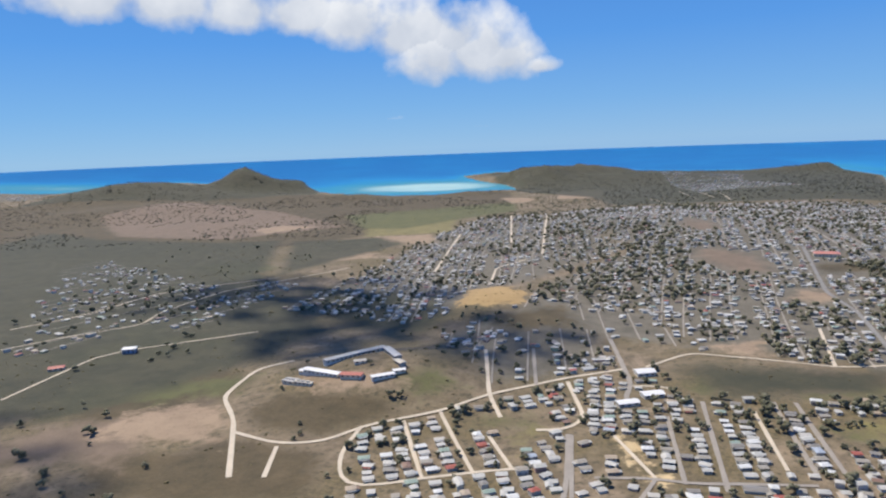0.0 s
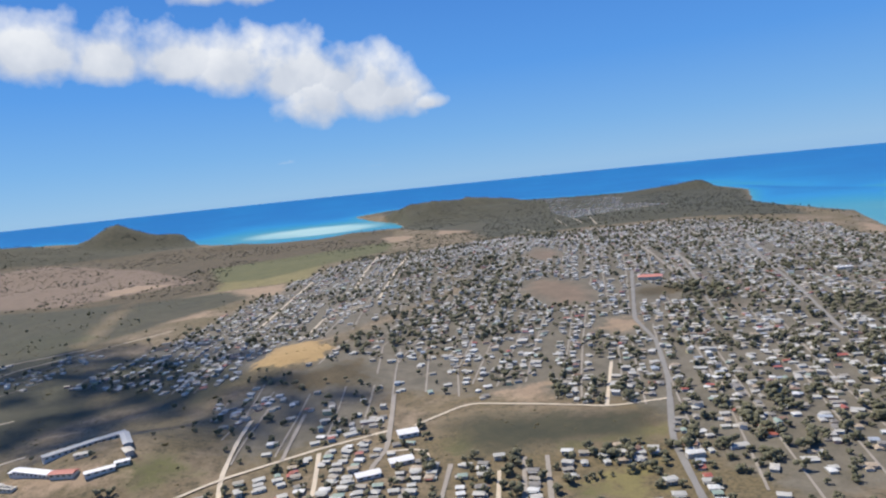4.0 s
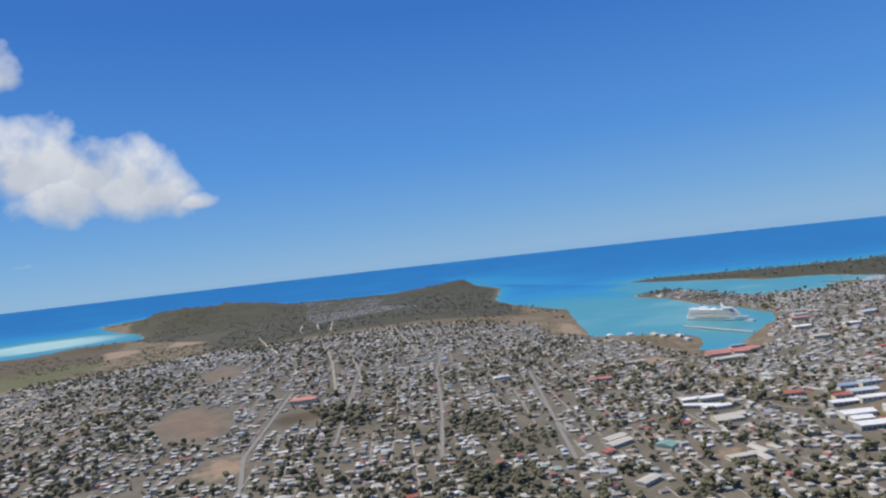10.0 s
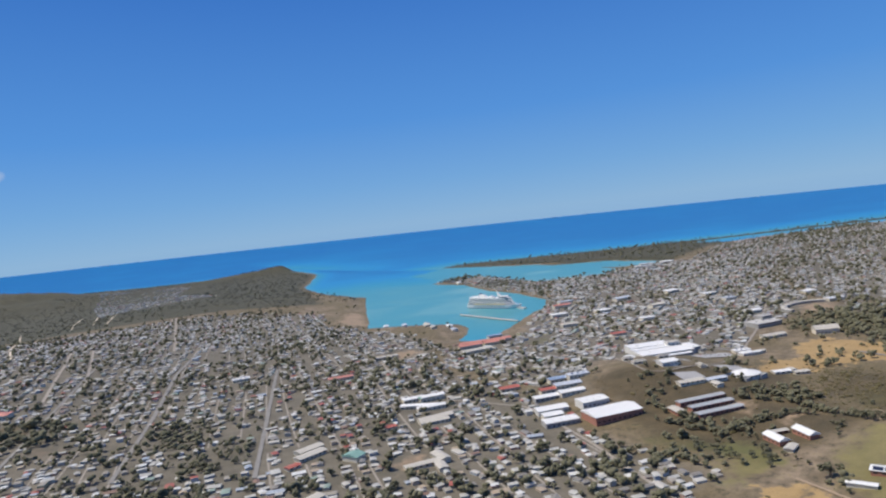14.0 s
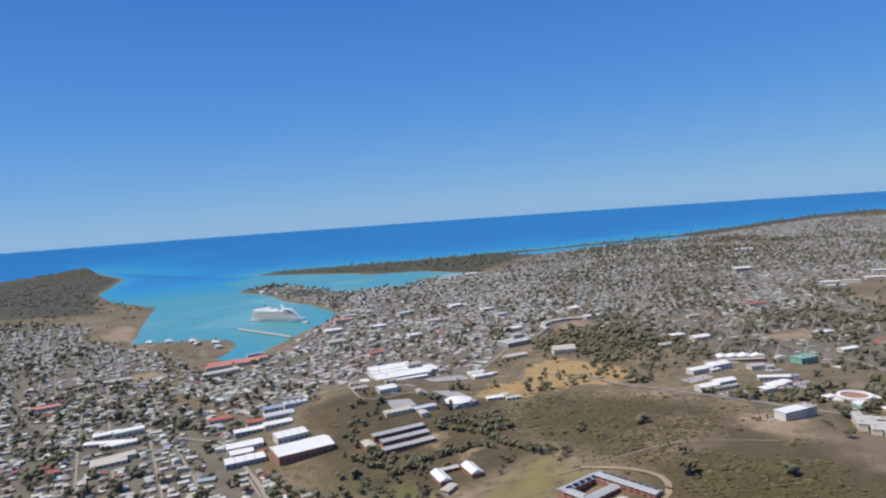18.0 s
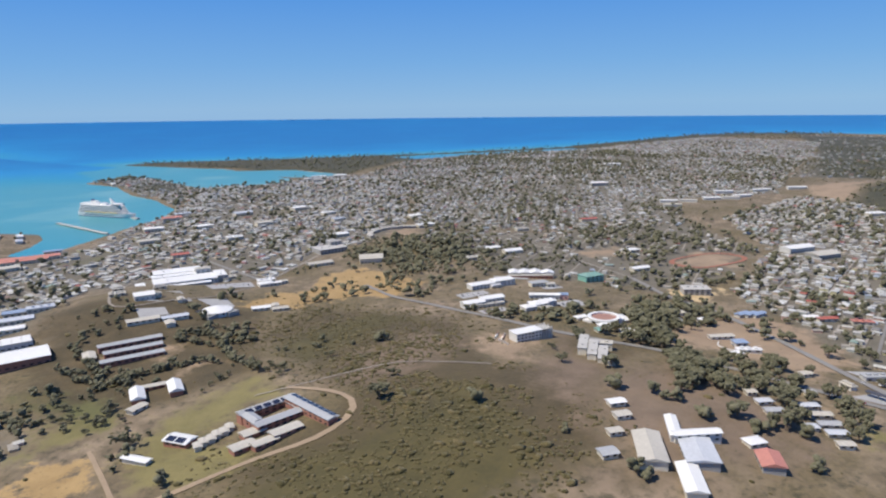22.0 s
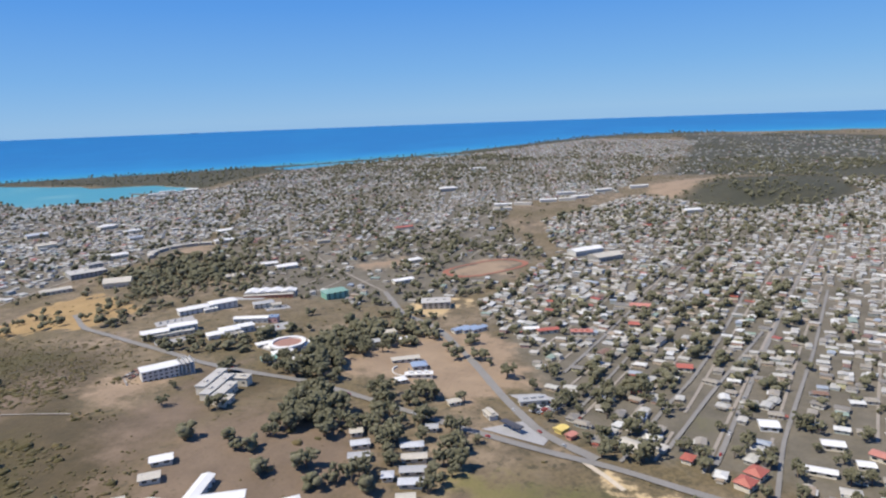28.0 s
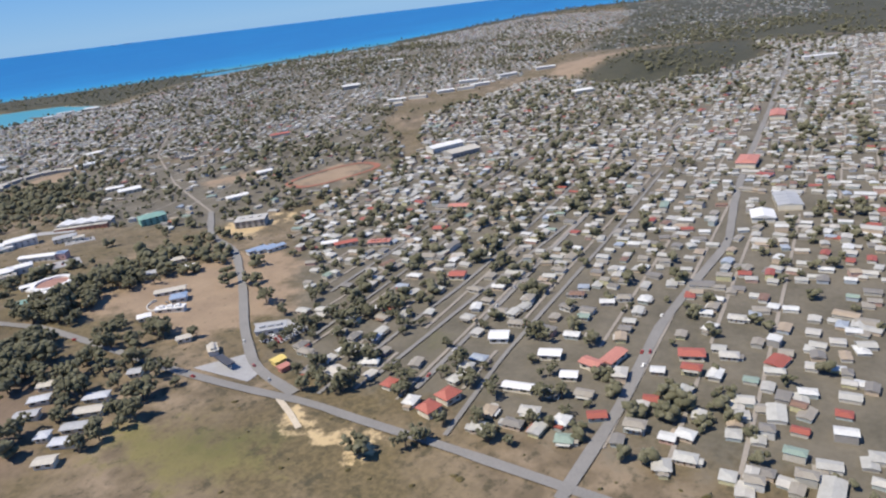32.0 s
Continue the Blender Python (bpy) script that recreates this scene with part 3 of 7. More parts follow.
SOFT = {"yard": 0.05, "brown": 0.07, "grass": 0.08, "green": 0.05, "bush": 0.04, "tan": 0.08, "rust": 0.045, "moss": 0.05}
patch = texture(nt, 32, 6, "Object", 0.65)
for kind, (dark, pale) in LAND.items():
    at = node(nt, "Attribute", attribute_name=kind)
    mask = calc(nt, "MULTIPLY", calc(nt, "ADD", at.outputs["Fac"], wobble), SOFT.get(kind, 0.2), True)
    tone = mix(nt, ramp(nt, mid, (0.3, (0, 0, 0)), (0.7, (1, 1, 1))), dark, pale)
    tone = mix(nt, 0.4, tone, ramp(nt, fine, (0.3, dark), (0.7, pale)))
    tone = mix(nt, 0.3, tone, ramp(nt, patch, (0.4, dark), (0.6, pale)))
    if kind in ("tan", "grass", "ochre", "rust"):
        tone = mix(nt, ramp(nt, fine, (0.58, (0, 0, 0)), (0.7, (0.6, 0.6, 0.6))), tone, (0.07, 0.062, 0.03))
    col = mix(nt, calc(nt, "MULTIPLY", mask, 0.92), col, tone)
at = node(nt, "Attribute", attribute_name="beach")
col = mix(nt, calc(nt, "MULTIPLY", calc(nt, "ADD", at.outputs["Fac"], calc(nt, "MULTIPLY", wobble, 0.35)), 0.3, True), col, (0.42, 0.36, 0.26))
nt.links.new(col, b.inputs["Base Color"])
bump(nt, b, fine, 0.6, 0.5)

water, nt, b = material("sea_water", 0.28)
shallow = node(nt, "Attribute", attribute_name="shallow").outputs["Fac"]
drift = texture(nt, 260, 5)
depth = calc(nt, "ADD", shallow, calc(nt, "MULTIPLY", calc(nt, "SUBTRACT", drift, 0.5), 0.3))
col = ramp(nt, depth, (0.0, (0.015, 0.14, 0.354)), (0.25, (0.02, 0.22, 0.451)), (0.55, (0.04, 0.256, 0.366)), (0.8, (0.079, 0.275, 0.323)), (1.0, (0.415, 0.586, 0.525)))
nt.links.new(col, b.inputs["Base Color"])
b.inputs["IOR"].default_value = 1.15
bump(nt, b, texture(nt, 6, 6), 0.25, 0.5)

tar = plain("worn_tarmac", (0.225, 0.212, 0.195), 0.9, 0, 3)
worn = plain("dusty_tarmac", (0.3, 0.264, 0.222), 0.95, 0, 3)
dirt = plain("pale_dirt", (0.552, 0.468, 0.354), 0.95, 0, 3, 0.22)
path_earth = plain("bare_brown_track", (0.324, 0.24, 0.156), 0.95, 0, 3, 0.25)
SURFACE = {"track": path_earth, "tar": tar, "worn": worn, "dirt": dirt}


def foliage(name, a, b_, c):
    m, nt, b = material(name, 0.9)
    pick = node(nt, "NewGeometry").outputs["Random Per Island"]
    col = ramp(nt, pick, (0.0, a), (0.5, b_), (1.0, c))
    col = mix(nt, 0.65, col, ramp(nt, texture(nt, 0.9, 4), (0.36, (0.62, 0.62, 0.58)), (0.64, (1.2, 1.2, 1.15))), "MULTIPLY")
    nt.links.new(col, b.inputs["Base Color"])
    bump(nt, b, texture(nt, 0.6, 3), 0.6, 0.4)
    b.inputs["Specular IOR Level"].default_value = 0.1
    b.inputs["Sheen Weight"].default_value, b.inputs["Sheen Roughness"].default_value = 0.3, 0.45
    b.inputs["Sheen Tint"].default_value = (0.66, 0.62, 0.42, 1)  # dust-coloured tint; the sheen lifts dark crowns as haze would
    return m


leaf = foliage("dusty_leaves", (0.105, 0.102, 0.064), (0.142, 0.135, 0.086), (0.185, 0.173, 0.115))
scrub_leaf = foliage("dry_scrub", (0.075, 0.065, 0.029), (0.104, 0.086, 0.04), (0.15, 0.117, 0.058))
hill_leaf = foliage("hill_bush_leaves", (0.042, 0.05, 0.04), (0.056, 0.063, 0.05), (0.08, 0.08, 0.062))
bark = plain("bark", (0.16, 0.12, 0.085), 0.95)
white_roof = plain("white_sheet_roof", (0.74, 0.725, 0.695), 0.5, 0, 4, 0.1)
grey_roof = plain("grey_sheet_roof", (0.4, 0.4, 0.4), 0.5, 0, 4)
tan_roof = plain("faded_roof", (0.5, 0.46, 0.39), 0.6, 0, 4)
red_roof = plain("red_sheet_roof", (0.4, 0.12, 0.085), 0.6, 0, 4)
coral_roof = plain("coral_roof", (0.5, 0.21, 0.16), 0.6, 0, 4)
green_roof = plain("green_roof", (0.2, 0.34, 0.29), 0.6, 0, 4)
blue_roof = plain("blue_roof", (0.27, 0.34, 0.46), 0.5, 0, 4)
cream_wall = plain("cream_wall", (0.66, 0.6, 0.48), 0.85)
white_wall = plain("white_wall", (0.62, 0.6, 0.55), 0.8)
brick_wall = plain("red_wall", (0.36, 0.16, 0.11), 0.9)
grey_wall = plain("grey_wall", (0.34, 0.33, 0.31), 0.9)
green_wall = plain("green_wall", (0.2, 0.42, 0.34), 0.8)
yellow_wall = plain("yellow_wall", (0.68, 0.52, 0.16), 0.8)
glass = plain("dark_window", (0.035, 0.04, 0.045), 0.15, 0, 1, 0.3)
panel = plain("solar_panel", (0.025, 0.03, 0.055), 0.2, 0, 2, 0.3)
concrete = plain("concrete", (0.45, 0.43, 0.4), 0.9)
paving = plain("grey_paving", (0.36, 0.35, 0.34), 0.9, 0, 6)
track = plain("red_track", (0.3, 0.12, 0.075), 0.9, 0, 5)
dark_sheet = plain("dark_sheet", (0.07, 0.07, 0.08), 0.6, 0, 4)
navy = plain("navy_hull", (0.05, 0.1, 0.22), 0.4, 0, 8)
wood = plain("door_wood", (0.2, 0.13, 0.08), 0.8)
cloud_white = plain("cloud", (0.93, 0.93, 0.94), 1.0, 0, 60, 0.03)
vapour, nt, b = material("glowing_cloud", 1.0)
thick = node(nt, "Attribute", attribute_name="thick").outputs["Fac"]
body, billow, wisp = node(nt, "Attribute", attribute_name="tone").outputs["Fac"], texture(nt, 260, 4, "Object", 0.5), texture(nt, 90, 4, "Object", 0.5)
edge = calc(nt, "ADD", thick, calc(nt, "ADD", calc(nt, "MULTIPLY", calc(nt, "SUBTRACT", billow, 0.5), 1.5), calc(nt, "MULTIPLY", calc(nt, "SUBTRACT", wisp, 0.5), 0.45)))
# the cloud sheet glows; this ramp paints its lit and shaded parts
glow = node(nt, "Emission", Strength=1.0)
nt.links.new(ramp(nt, calc(nt, "ADD", body, calc(nt, "MULTIPLY", calc(nt, "SUBTRACT", billow, 0.5), 0.9)), (0.25, (0.42, 0.47, 0.56)), (0.6, (0.55, 0.59, 0.66)), (0.95, (0.74, 0.76, 0.79))), glow.inputs["Color"])
blend = node(nt, "MixShader")
nt.links.new(ramp(nt, edge, (0.0, (0, 0, 0)), (0.25, (0.45, 0.45, 0.45)), (0.62, (0.97, 0.97, 0.97))), blend.inputs[0])
nt.links.new(node(nt, "BsdfTransparent").outputs[0], blend.inputs[1])
nt.links.new(glow.outputs[0], blend.inputs[2])
nt.links.new(blend.outputs[0], nt.nodes["Material Output"].inputs[0])


# ---- mesh helpers ----
def mesh_object(name, verts, faces, mats, parent=None, slots=None, smooth=False):
    me = bpy.data.meshes.new(name)
    me.from_pydata(verts, [], faces)
    for m in mats if isinstance(mats, (list, tuple)) else [mats]:
        me.materials.append(m)
    if slots is not None:
        me.polygons.foreach_set("material_index", np.asarray(slots, np.int32))
    if smooth:
        me.polygons.foreach_set("use_smooth", np.ones(len(me.polygons), bool))
    me.update()
    ob = new(name, me)
    ob.parent = parent
    return ob


class Shape:
    """Collects boxes, prisms and roofs into one mesh."""

    def __init__(self):
        self.v, self.f = [], []

    def add(self, verts, faces):
        n = len(self.v)
        self.v += [tuple(p) for p in verts]
        self.f += [tuple(n + i for i in f) for f in faces]
        return self

    def box(self, x0, y0, z0, x1, y1, z1):
        return self.add([(x, y, z) for z in (z0, z1) for x, y in ((x0, y0), (x1, y0), (x1, y1), (x0, y1))],
                        [(3, 2, 1, 0), (4, 5, 6, 7), (0, 1, 5, 4), (1, 2, 6, 5), (2, 3, 7, 6), (3, 0, 4, 7)])

    def gable(self, x0, y0, x1, y1, z, h, thick=0.18, hip=0.0):
        """A roof whose ridge runs along x, with thin eaves; hip draws in the ridge's ends."""
        ym = (y0 + y1) / 2
        p = [(x0, y0, z), (x1, y0, z), (x1, y1, z), (x0, y1, z), (x0 + hip, ym, z + h), (x1 - hip, ym, z + h)]
        q = [(a, c, d - thick) for a, c, d in p[:4]]
        return self.add(p + q, [(0, 1, 5, 4), (2, 3, 4, 5), (3, 0, 4), (1, 2, 5), (0, 6, 7, 1), (1, 7, 8, 2), (2, 8, 9, 3), (3, 9, 6, 0), (9, 8, 7, 6)])

    def drum(self, x, y, z0, z1, r0, r1, n=20):
        ring = [(math.cos(6.28319 * i / n), math.sin(6.28319 * i / n)) for i in range(n)]
        v = [(x + r0 * a, y + r0 * c, z0) for a, c in ring] + [(x + r1 * a, y + r1 * c, z1) for a, c in ring]
        return self.add(v, [(i, (i + 1) % n, n + (i + 1) % n, n + i) for i in range(n)] + [tuple(range(n, 2 * n)), tuple(range(n - 1, -1, -1))])

    def part(self, name, mat, parent, label="", smooth=False):
        ob = mesh_object(name, self.v, self.f, mat, parent, None, smooth)
        if label:
            ob["label"] = label
        return ob


def thing(name, label, category, x, y, turn=0.0, group="", z=None):
    ob = new(name)
    ob.matrix_basis = pose(x, y, gz(x, y) if z is None else z, 0, 0, turn)
    return tagged(ob, label, category, group)


# ---- ground and sea ----
def steps(core0, core1, fine_step, end0, end1):
    mid = list(np.arange(core0, core1 + 0.1, fine_step))
    out, s = [], fine_step
    p = core1
    while p < end1:
        s = min(s * 1.12, 55)
        p += s
        out.append(p)
    left, s, p = [], fine_step, core0
    while p > end0:
        s = min(s * 1.12, 55)
        p -= s
        left.append(p)
    return np.array(left[::-1] + mid + out)


def sheet(name, xs, ys, mat, height, attributes, label, category):
    gx, gy = np.meshgrid(xs, ys)
    x, y = gx.ravel(), gy.ravel()
    r = np.hypot(x - 600, y)
    keep = r < 4935
    pull = np.minimum(1, 4930 / np.maximum(r, 1))
    x, y = 600 + (x - 600) * pull, y * pull
    z, attrs = height(x, y), attributes(x, y)
    n, m = len(xs), len(ys)
    i = (np.arange(m - 1)[:, None] * n + np.arange(n - 1)[None, :]).ravel()
    quads = np.stack([i, i + 1, i + n + 1, i + n], 1)
    quads = quads[keep[quads].any(1)]
    me = bpy.data.meshes.new(name)
    me.vertices.add(len(x))
    me.vertices.foreach_set("co", np.stack([x, y, z], 1).ravel())
    me.loops.add(quads.size)
    me.loops.foreach_set("vertex_index", quads.ravel().astype(np.int32))
    me.polygons.add(len(quads))
    me.polygons.foreach_set("loop_start", np.arange(0, quads.size, 4, dtype=np.int32))
    me.polygons.foreach_set("use_smooth", np.ones(len(quads), bool))
    me.update(calc_edges=True)
    for key, values in attrs.items():
        me.attributes.new(key, "FLOAT", "POINT").data.foreach_set("value", values.astype(np.float32))
    me.materials.append(mat)
    return tagged(new(name, me), label, category, "", "structure")


def land_attributes(x, y):
    out = {}
    for kind, outlines in COVER.items():
        best = np.full(x.shape, -40.0)
        for o in outlines:
            best = np.maximum(best, inside_near(o, x, y, 40))
        out[kind] = np.clip(best, -40, 40)
    # all quarters but the first two get the haze-greyed ground
    yards = np.full(x.shape, -40.0)
    for row in TOWN[2:]:
        yards = np.maximum(yards, inside_near(row[6], x, y, 40))
    out["yard"] = np.clip(yards, -40, 40)
    shore = coast(x, y)
    out["beach"] = np.where((shore > -40) & ((y > 2400) | ((x > 1950) & (y > 1000))), 3.0 - np.abs(shore + 1.5), -40.0)
    return out


def sea_attributes(x, y):
    d = -inside(SEA, x, y)
    far = np.hypot(x - 300, y - 3100)
    lagoon = 1.15 * np.exp(-0.5 * (((x + 60) / 380) ** 2 + ((y - 3080) / 260) ** 2))
    beach = 0.8 * np.exp(-0.5 * (((x + 1900) / 420) ** 2 + ((y - 3330) / 130) ** 2))
    bay = 0.78 * np.exp(-0.5 * np.maximum(((x - 1330) / 380) ** 2 + ((y - 1200) / 620) ** 2 - 0.5, 0))
    reef = 0.8 * np.exp(-np.abs(d) / 200) * (x > 1850)
    inner = 0.8 * (inside([(1560, 1000), (1560, 1500), (1700, 1900), (1960, 2000), (2060, 1400), (1980, 1000)], x, y) > 0)
    edge = 0.7 * np.exp(-np.abs(d) / 45)
    return {"shallow": np.clip(np.maximum.reduce([lagoon, beach, bay, reef, inner, edge]) + 0.1 * vnoise(x, y, 300, 31), 0, 1)}


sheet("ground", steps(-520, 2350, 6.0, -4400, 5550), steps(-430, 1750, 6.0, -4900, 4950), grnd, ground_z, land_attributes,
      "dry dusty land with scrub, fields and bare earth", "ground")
sheet("water", steps(900, 2400, 30.0, -4400, 5550), steps(700, 2600, 30.0, -4900, 4950), water, lambda x, y: bowl(x, y) + 0.25, sea_attributes,
      "blue and turquoise sea with pale shallows", "sea")


def ribbon(line, width, lift=0.35):
    """Points along a line, every 8 m, and a strip across them."""
    pts = []
    for (ax, ay), (bx, by) in zip(line, line[1:]):
        n = max(1, int(math.hypot(bx - ax, by - ay) / 8))
        pts += [(ax + (bx - ax) * k / n, ay + (by - ay) * k / n) for k in range(n)]
    pts.append(line[-1])
    p = np.array(pts, float)
    for _ in range(2):
        p[1:-1] = (p[:-2] + 2 * p[1:-1] + p[2:]) / 4
    d = np.gradient(p, axis=0)
    d /= np.linalg.norm(d, axis=1)[:, None] + 1e-9
    side = np.stack([-d[:, 1], d[:, 0]], 1) * (width / 2 * (1 + 0.22 * vnoise(p[:, 0], p[:, 1], 14, 9, 2)))[:, None]
    a, c = p + side, p - side
    z = np.maximum(np.maximum(ground_z(a[:, 0], a[:, 1]), ground_z(c[:, 0], c[:, 1])), ground_z(p[:, 0], p[:, 1])) + lift
    verts = [(*u, h) for u, h in zip(a.tolist(), z)] + [(*u, h) for u, h in zip(c.tolist(), z)]
    n = len(p)
    return verts, [(n + i, n + i + 1, i + 1, i) for i in range(n - 1)]


for width, surface, line in ROADS:
    v, f = ribbon(line, width, {"tar": 0.5, "worn": 0.43, "dirt": 0.36, "track": 0.34}[surface])
    tagged(mesh_object("road", v, f, SURFACE[surface]), {"tar": "grey worn tarmac road through the town", "worn": "dusty grey lane between plots", "dirt": "pale unpaved dirt road", "track": "bare brown earth track beside a field"}[surface], "road", "", "structure")


# ---- landmark buildings ----
pale_grey = plain("pale_sheet", (0.5, 0.52, 0.56), 0.5, 0, 4)
CLEAR = []   # x, y, radius kept free of houses and trees
PANES = {}


def pane(w, h):
    if (w, h) not in PANES:
        s = Shape().box(-w / 2, -0.08, -h / 2, w / 2, 0.08, h / 2)
        me = bpy.data.meshes.new("window")
        me.from_pydata(s.v, [], s.f)
        me.materials.append(glass)
        PANES[(w, h)] = me
    return PANES[(w, h)]


def windows(parent, w, d, floors, storey, step=5.0, sides=(0, 1)):
    """Dark openings set into both long walls."""
    n = max(2, int(w / step))
    for side in sides:
        for fl in range(floors):
            for k in range(n):
                ob = new("window", pane(round(min(2.2, w / n * 0.5), 1), 0.9))
                ob.parent = parent
                ob.matrix_basis = pose(-w / 2 + (k + 0.5) * w / n, (-d / 2 if side == 0 else d / 2), 1.3 + fl * storey)


def hall(name, label, x, y, turn, w, d, h, roof="gable", wall=white_wall, top=grey_roof, rise_=0.0, floors=1, panes=True, category="building", group=""):
    """A building with walls, an overhanging roof and windows. w runs along turn."""
    h = max(2.1, 0.64 * h)
    ob = thing(name, label, category, x, y, turn, group)
    CLEAR.append((x, y, 0.55 * math.hypot(w, d) + 3))
    Shape().box(-w / 2, -d / 2, -3, w / 2, d / 2, h).part("wall", wall, ob)
    s, r = Shape(), 0.75 * (rise_ or 0.17 * d)
    if roof == "gable":
        s.gable(-w / 2 - 0.6, -d / 2 - 0.6, w / 2 + 0.6, d / 2 + 0.6, h + 0.2, r, 0.25)
    elif roof == "hip":
        s.gable(-w / 2 - 0.6, -d / 2 - 0.6, w / 2 + 0.6, d / 2 + 0.6, h + 0.2, r, 0.25, min(w, d) * 0.45)
    elif roof == "flat":
        s.box(-w / 2 - 0.4, -d / 2 - 0.4, h, w / 2 + 0.4, d / 2 + 0.4, h + 0.5)
        for k in range(3):
            u = (k - 1) * w * 0.28
            s.box(u - 1.2, -1.0, h + 0.5, u + 1.2, 1.0, h + 1.5)
    elif roof == "ribs":
        n = max(3, int(w / 6))
        for k in range(n):
            s.gable(-w / 2 + k * w / n, -d / 2 - 0.5, -w / 2 + (k + 1) * w / n - 0.4, d / 2 + 0.5, h + 0.2, 0.07 * d, 0.25)
    s.part("roof", top, ob)
    if panes:
        windows(ob, w, d, floors, max(1.7, h / floors), max(4.0, w / 9))
    return ob


def rotunda(name, label, x, y, r, h, wall, top, rise_, skirt=None):
    ob = thing(name, label, "building", x, y)
    CLEAR.append((x, y, r + 5))
    Shape().drum(0, 0, -3, h, r, r, 28).part("wall", wall, ob)
    Shape().drum(0, 0, h, h + rise_, r + 0.8, 1.2, 28).part("roof", top, ob)
    if skirt:
        for k in range(4):
            a = k * 1.5708 + 0.5
            Shape().box(r * math.cos(a) - 5, r * math.sin(a) - 3.5, -2, r * math.cos(a) + 5, r * math.sin(a) + 3.5, h * 0.7).part("porch", skirt, ob)
    for k in range(14):
        w = new("window", pane(1.6, 1.3))
        w.parent = ob
        w.matrix_basis = pose(r * math.cos(k * 0.4488), r * math.sin(k * 0.4488), h * 0.55, 0, 0, math.degrees(k * 0.4488) + 90)
    return ob


SCHOOL = "long school building on the hill"
hall("school_building", "long pale grey sheet-roofed school block on a hill", -85, 541, 36, 36, 5.5, 4.5, "gable", white_wall, grey_roof, group=SCHOOL)
hall("school_building", "grey-roofed school block continuing the long range", -62, 557, 34, 18, 5.5, 4.5, "gable", white_wall, grey_roof, group=SCHOOL)
hall("school_building", "long white-roofed school block on a hill", -99, 514, -30, 34, 6, 4.5, "gable", white_wall, white_roof, group=SCHOOL)
hall("school_building", "short white-roofed school block at the yard", -112, 523, -28, 14, 5.5, 3.6, "gable", white_wall, white_roof, group=SCHOOL)
hall("school_building", "red-roofed school hall among white blocks", -74, 501, -14, 17, 6.5, 4, "gable", cream_wall, red_roof, group=SCHOOL)
hall("school_building", "low white-roofed school block below the hill top", -50, 497, 20, 18, 5, 3.6, "gable", white_wall, white_roof, group=SCHOOL)
hall("school_building", "small white-roofed school block beside the yard", -38, 504, 18, 9, 4.5, 3.2, "gable", cream_wall, white_roof, group=SCHOOL)
hall("school_building", "grey-roofed school wing beside the yard", -45, 536, -67, 28, 5.5, 4.5, "gable", grey_wall, grey_roof, group=SCHOOL)
hall("school_building", "short grey-roofed wing at the yard's end", -38, 517, -60, 12, 5, 3.6, "gable", grey_wall, tan_roof, group=SCHOOL)
hall("school_building", "small tan school hut inside the yard", -70, 522, 10, 9, 5, 3.2, "gable", cream_wall, tan_roof, group=SCHOOL)
hall("school_building", "tan concrete school block at the hill's edge", -124, 512, -30, 11, 7, 3.4, "flat", cream_wall, concrete, group=SCHOOL)
hall("school_building", "low concrete terrace block on the hillside", -112, 503, -28, 16, 4, 2.6, "flat", cream_wall, tan_roof, group=SCHOOL)
hall("villa", "two-storey white house with a blue front", -309.9, 643.3, 10, 12, 9, 7, "hip", blue_roof, white_roof, floors=2)
hall("villa", "low house with a faded red roof", -356.6, 598.3, 20, 13, 8, 3.4, "hip", cream_wall, red_roof)
hall("store", "white-roofed store by the lane", 153.3, 510.7, 5, 14, 10, 4.5, "gable", white_wall, white_roof)
hall("store", "bright white-roofed hall by the lane bend", 145.5, 466, 8, 15, 8, 4, "gable", white_wall, white_roof)
hall("store", "white-roofed hall beside a loop road", 123.8, 452.2, 8, 15, 7, 4, "gable", white_wall, white_roof)
hall("market_hall", "large hall with a coral-red roof among trees", 503.9, 879.6, -25, 30, 17, 6, "hip", cream_wall, coral_roof)
hall("warehouse", "long coral-roofed quay shed by the water", 1028.1, 753, -24, 34, 11, 6, "gable", cream_wall, coral_roof, group="quay sheds")
hall("warehouse", "second coral-roofed quay shed by the water", 1060.5, 738.3, -24, 34, 12, 6, "gable", cream_wall, coral_roof, group="quay sheds")
hall("warehouse", "third coral-roofed quay shed behind the others", 1016, 742, -24, 30, 11, 6, "gable", cream_wall, coral_roof, group="quay sheds")
hall("warehouse", "fourth coral-roofed quay shed behind the others", 1047, 730, -24, 28, 10, 6, "gable", cream_wall, coral_roof, group="quay sheds")
hall("warehouse", "pale green-roofed shed behind the quay", 1001.6, 711.7, -15, 40, 12, 6, "gable", cream_wall, tan_roof, group="quay sheds")
hall("warehouse", "quay building with a blue sheet roof", 1091.5, 781.9, -20, 20, 8, 5, "gable", white_wall, blue_roof, group="quay sheds")
hall("supermarket", "big white-roofed warehouse store with a red wall", 884, 400, -20, 40, 24, 8, "gable", brick_wall, white_roof, rise_=3)
hall("supermarket", "white ribbed-roof store beside a yard", 896, 430, -20, 24, 15, 7, "ribs", white_wall, white_roof)
hall("supermarket", "white-roofed store by the road", 868, 450, -25, 26, 12, 6, "gable", white_wall, white_roof)
hall("supermarket", "pale grey-roofed shed in a yard", 852, 424, -25, 28, 12, 6, "ribs", grey_wall, white_roof)
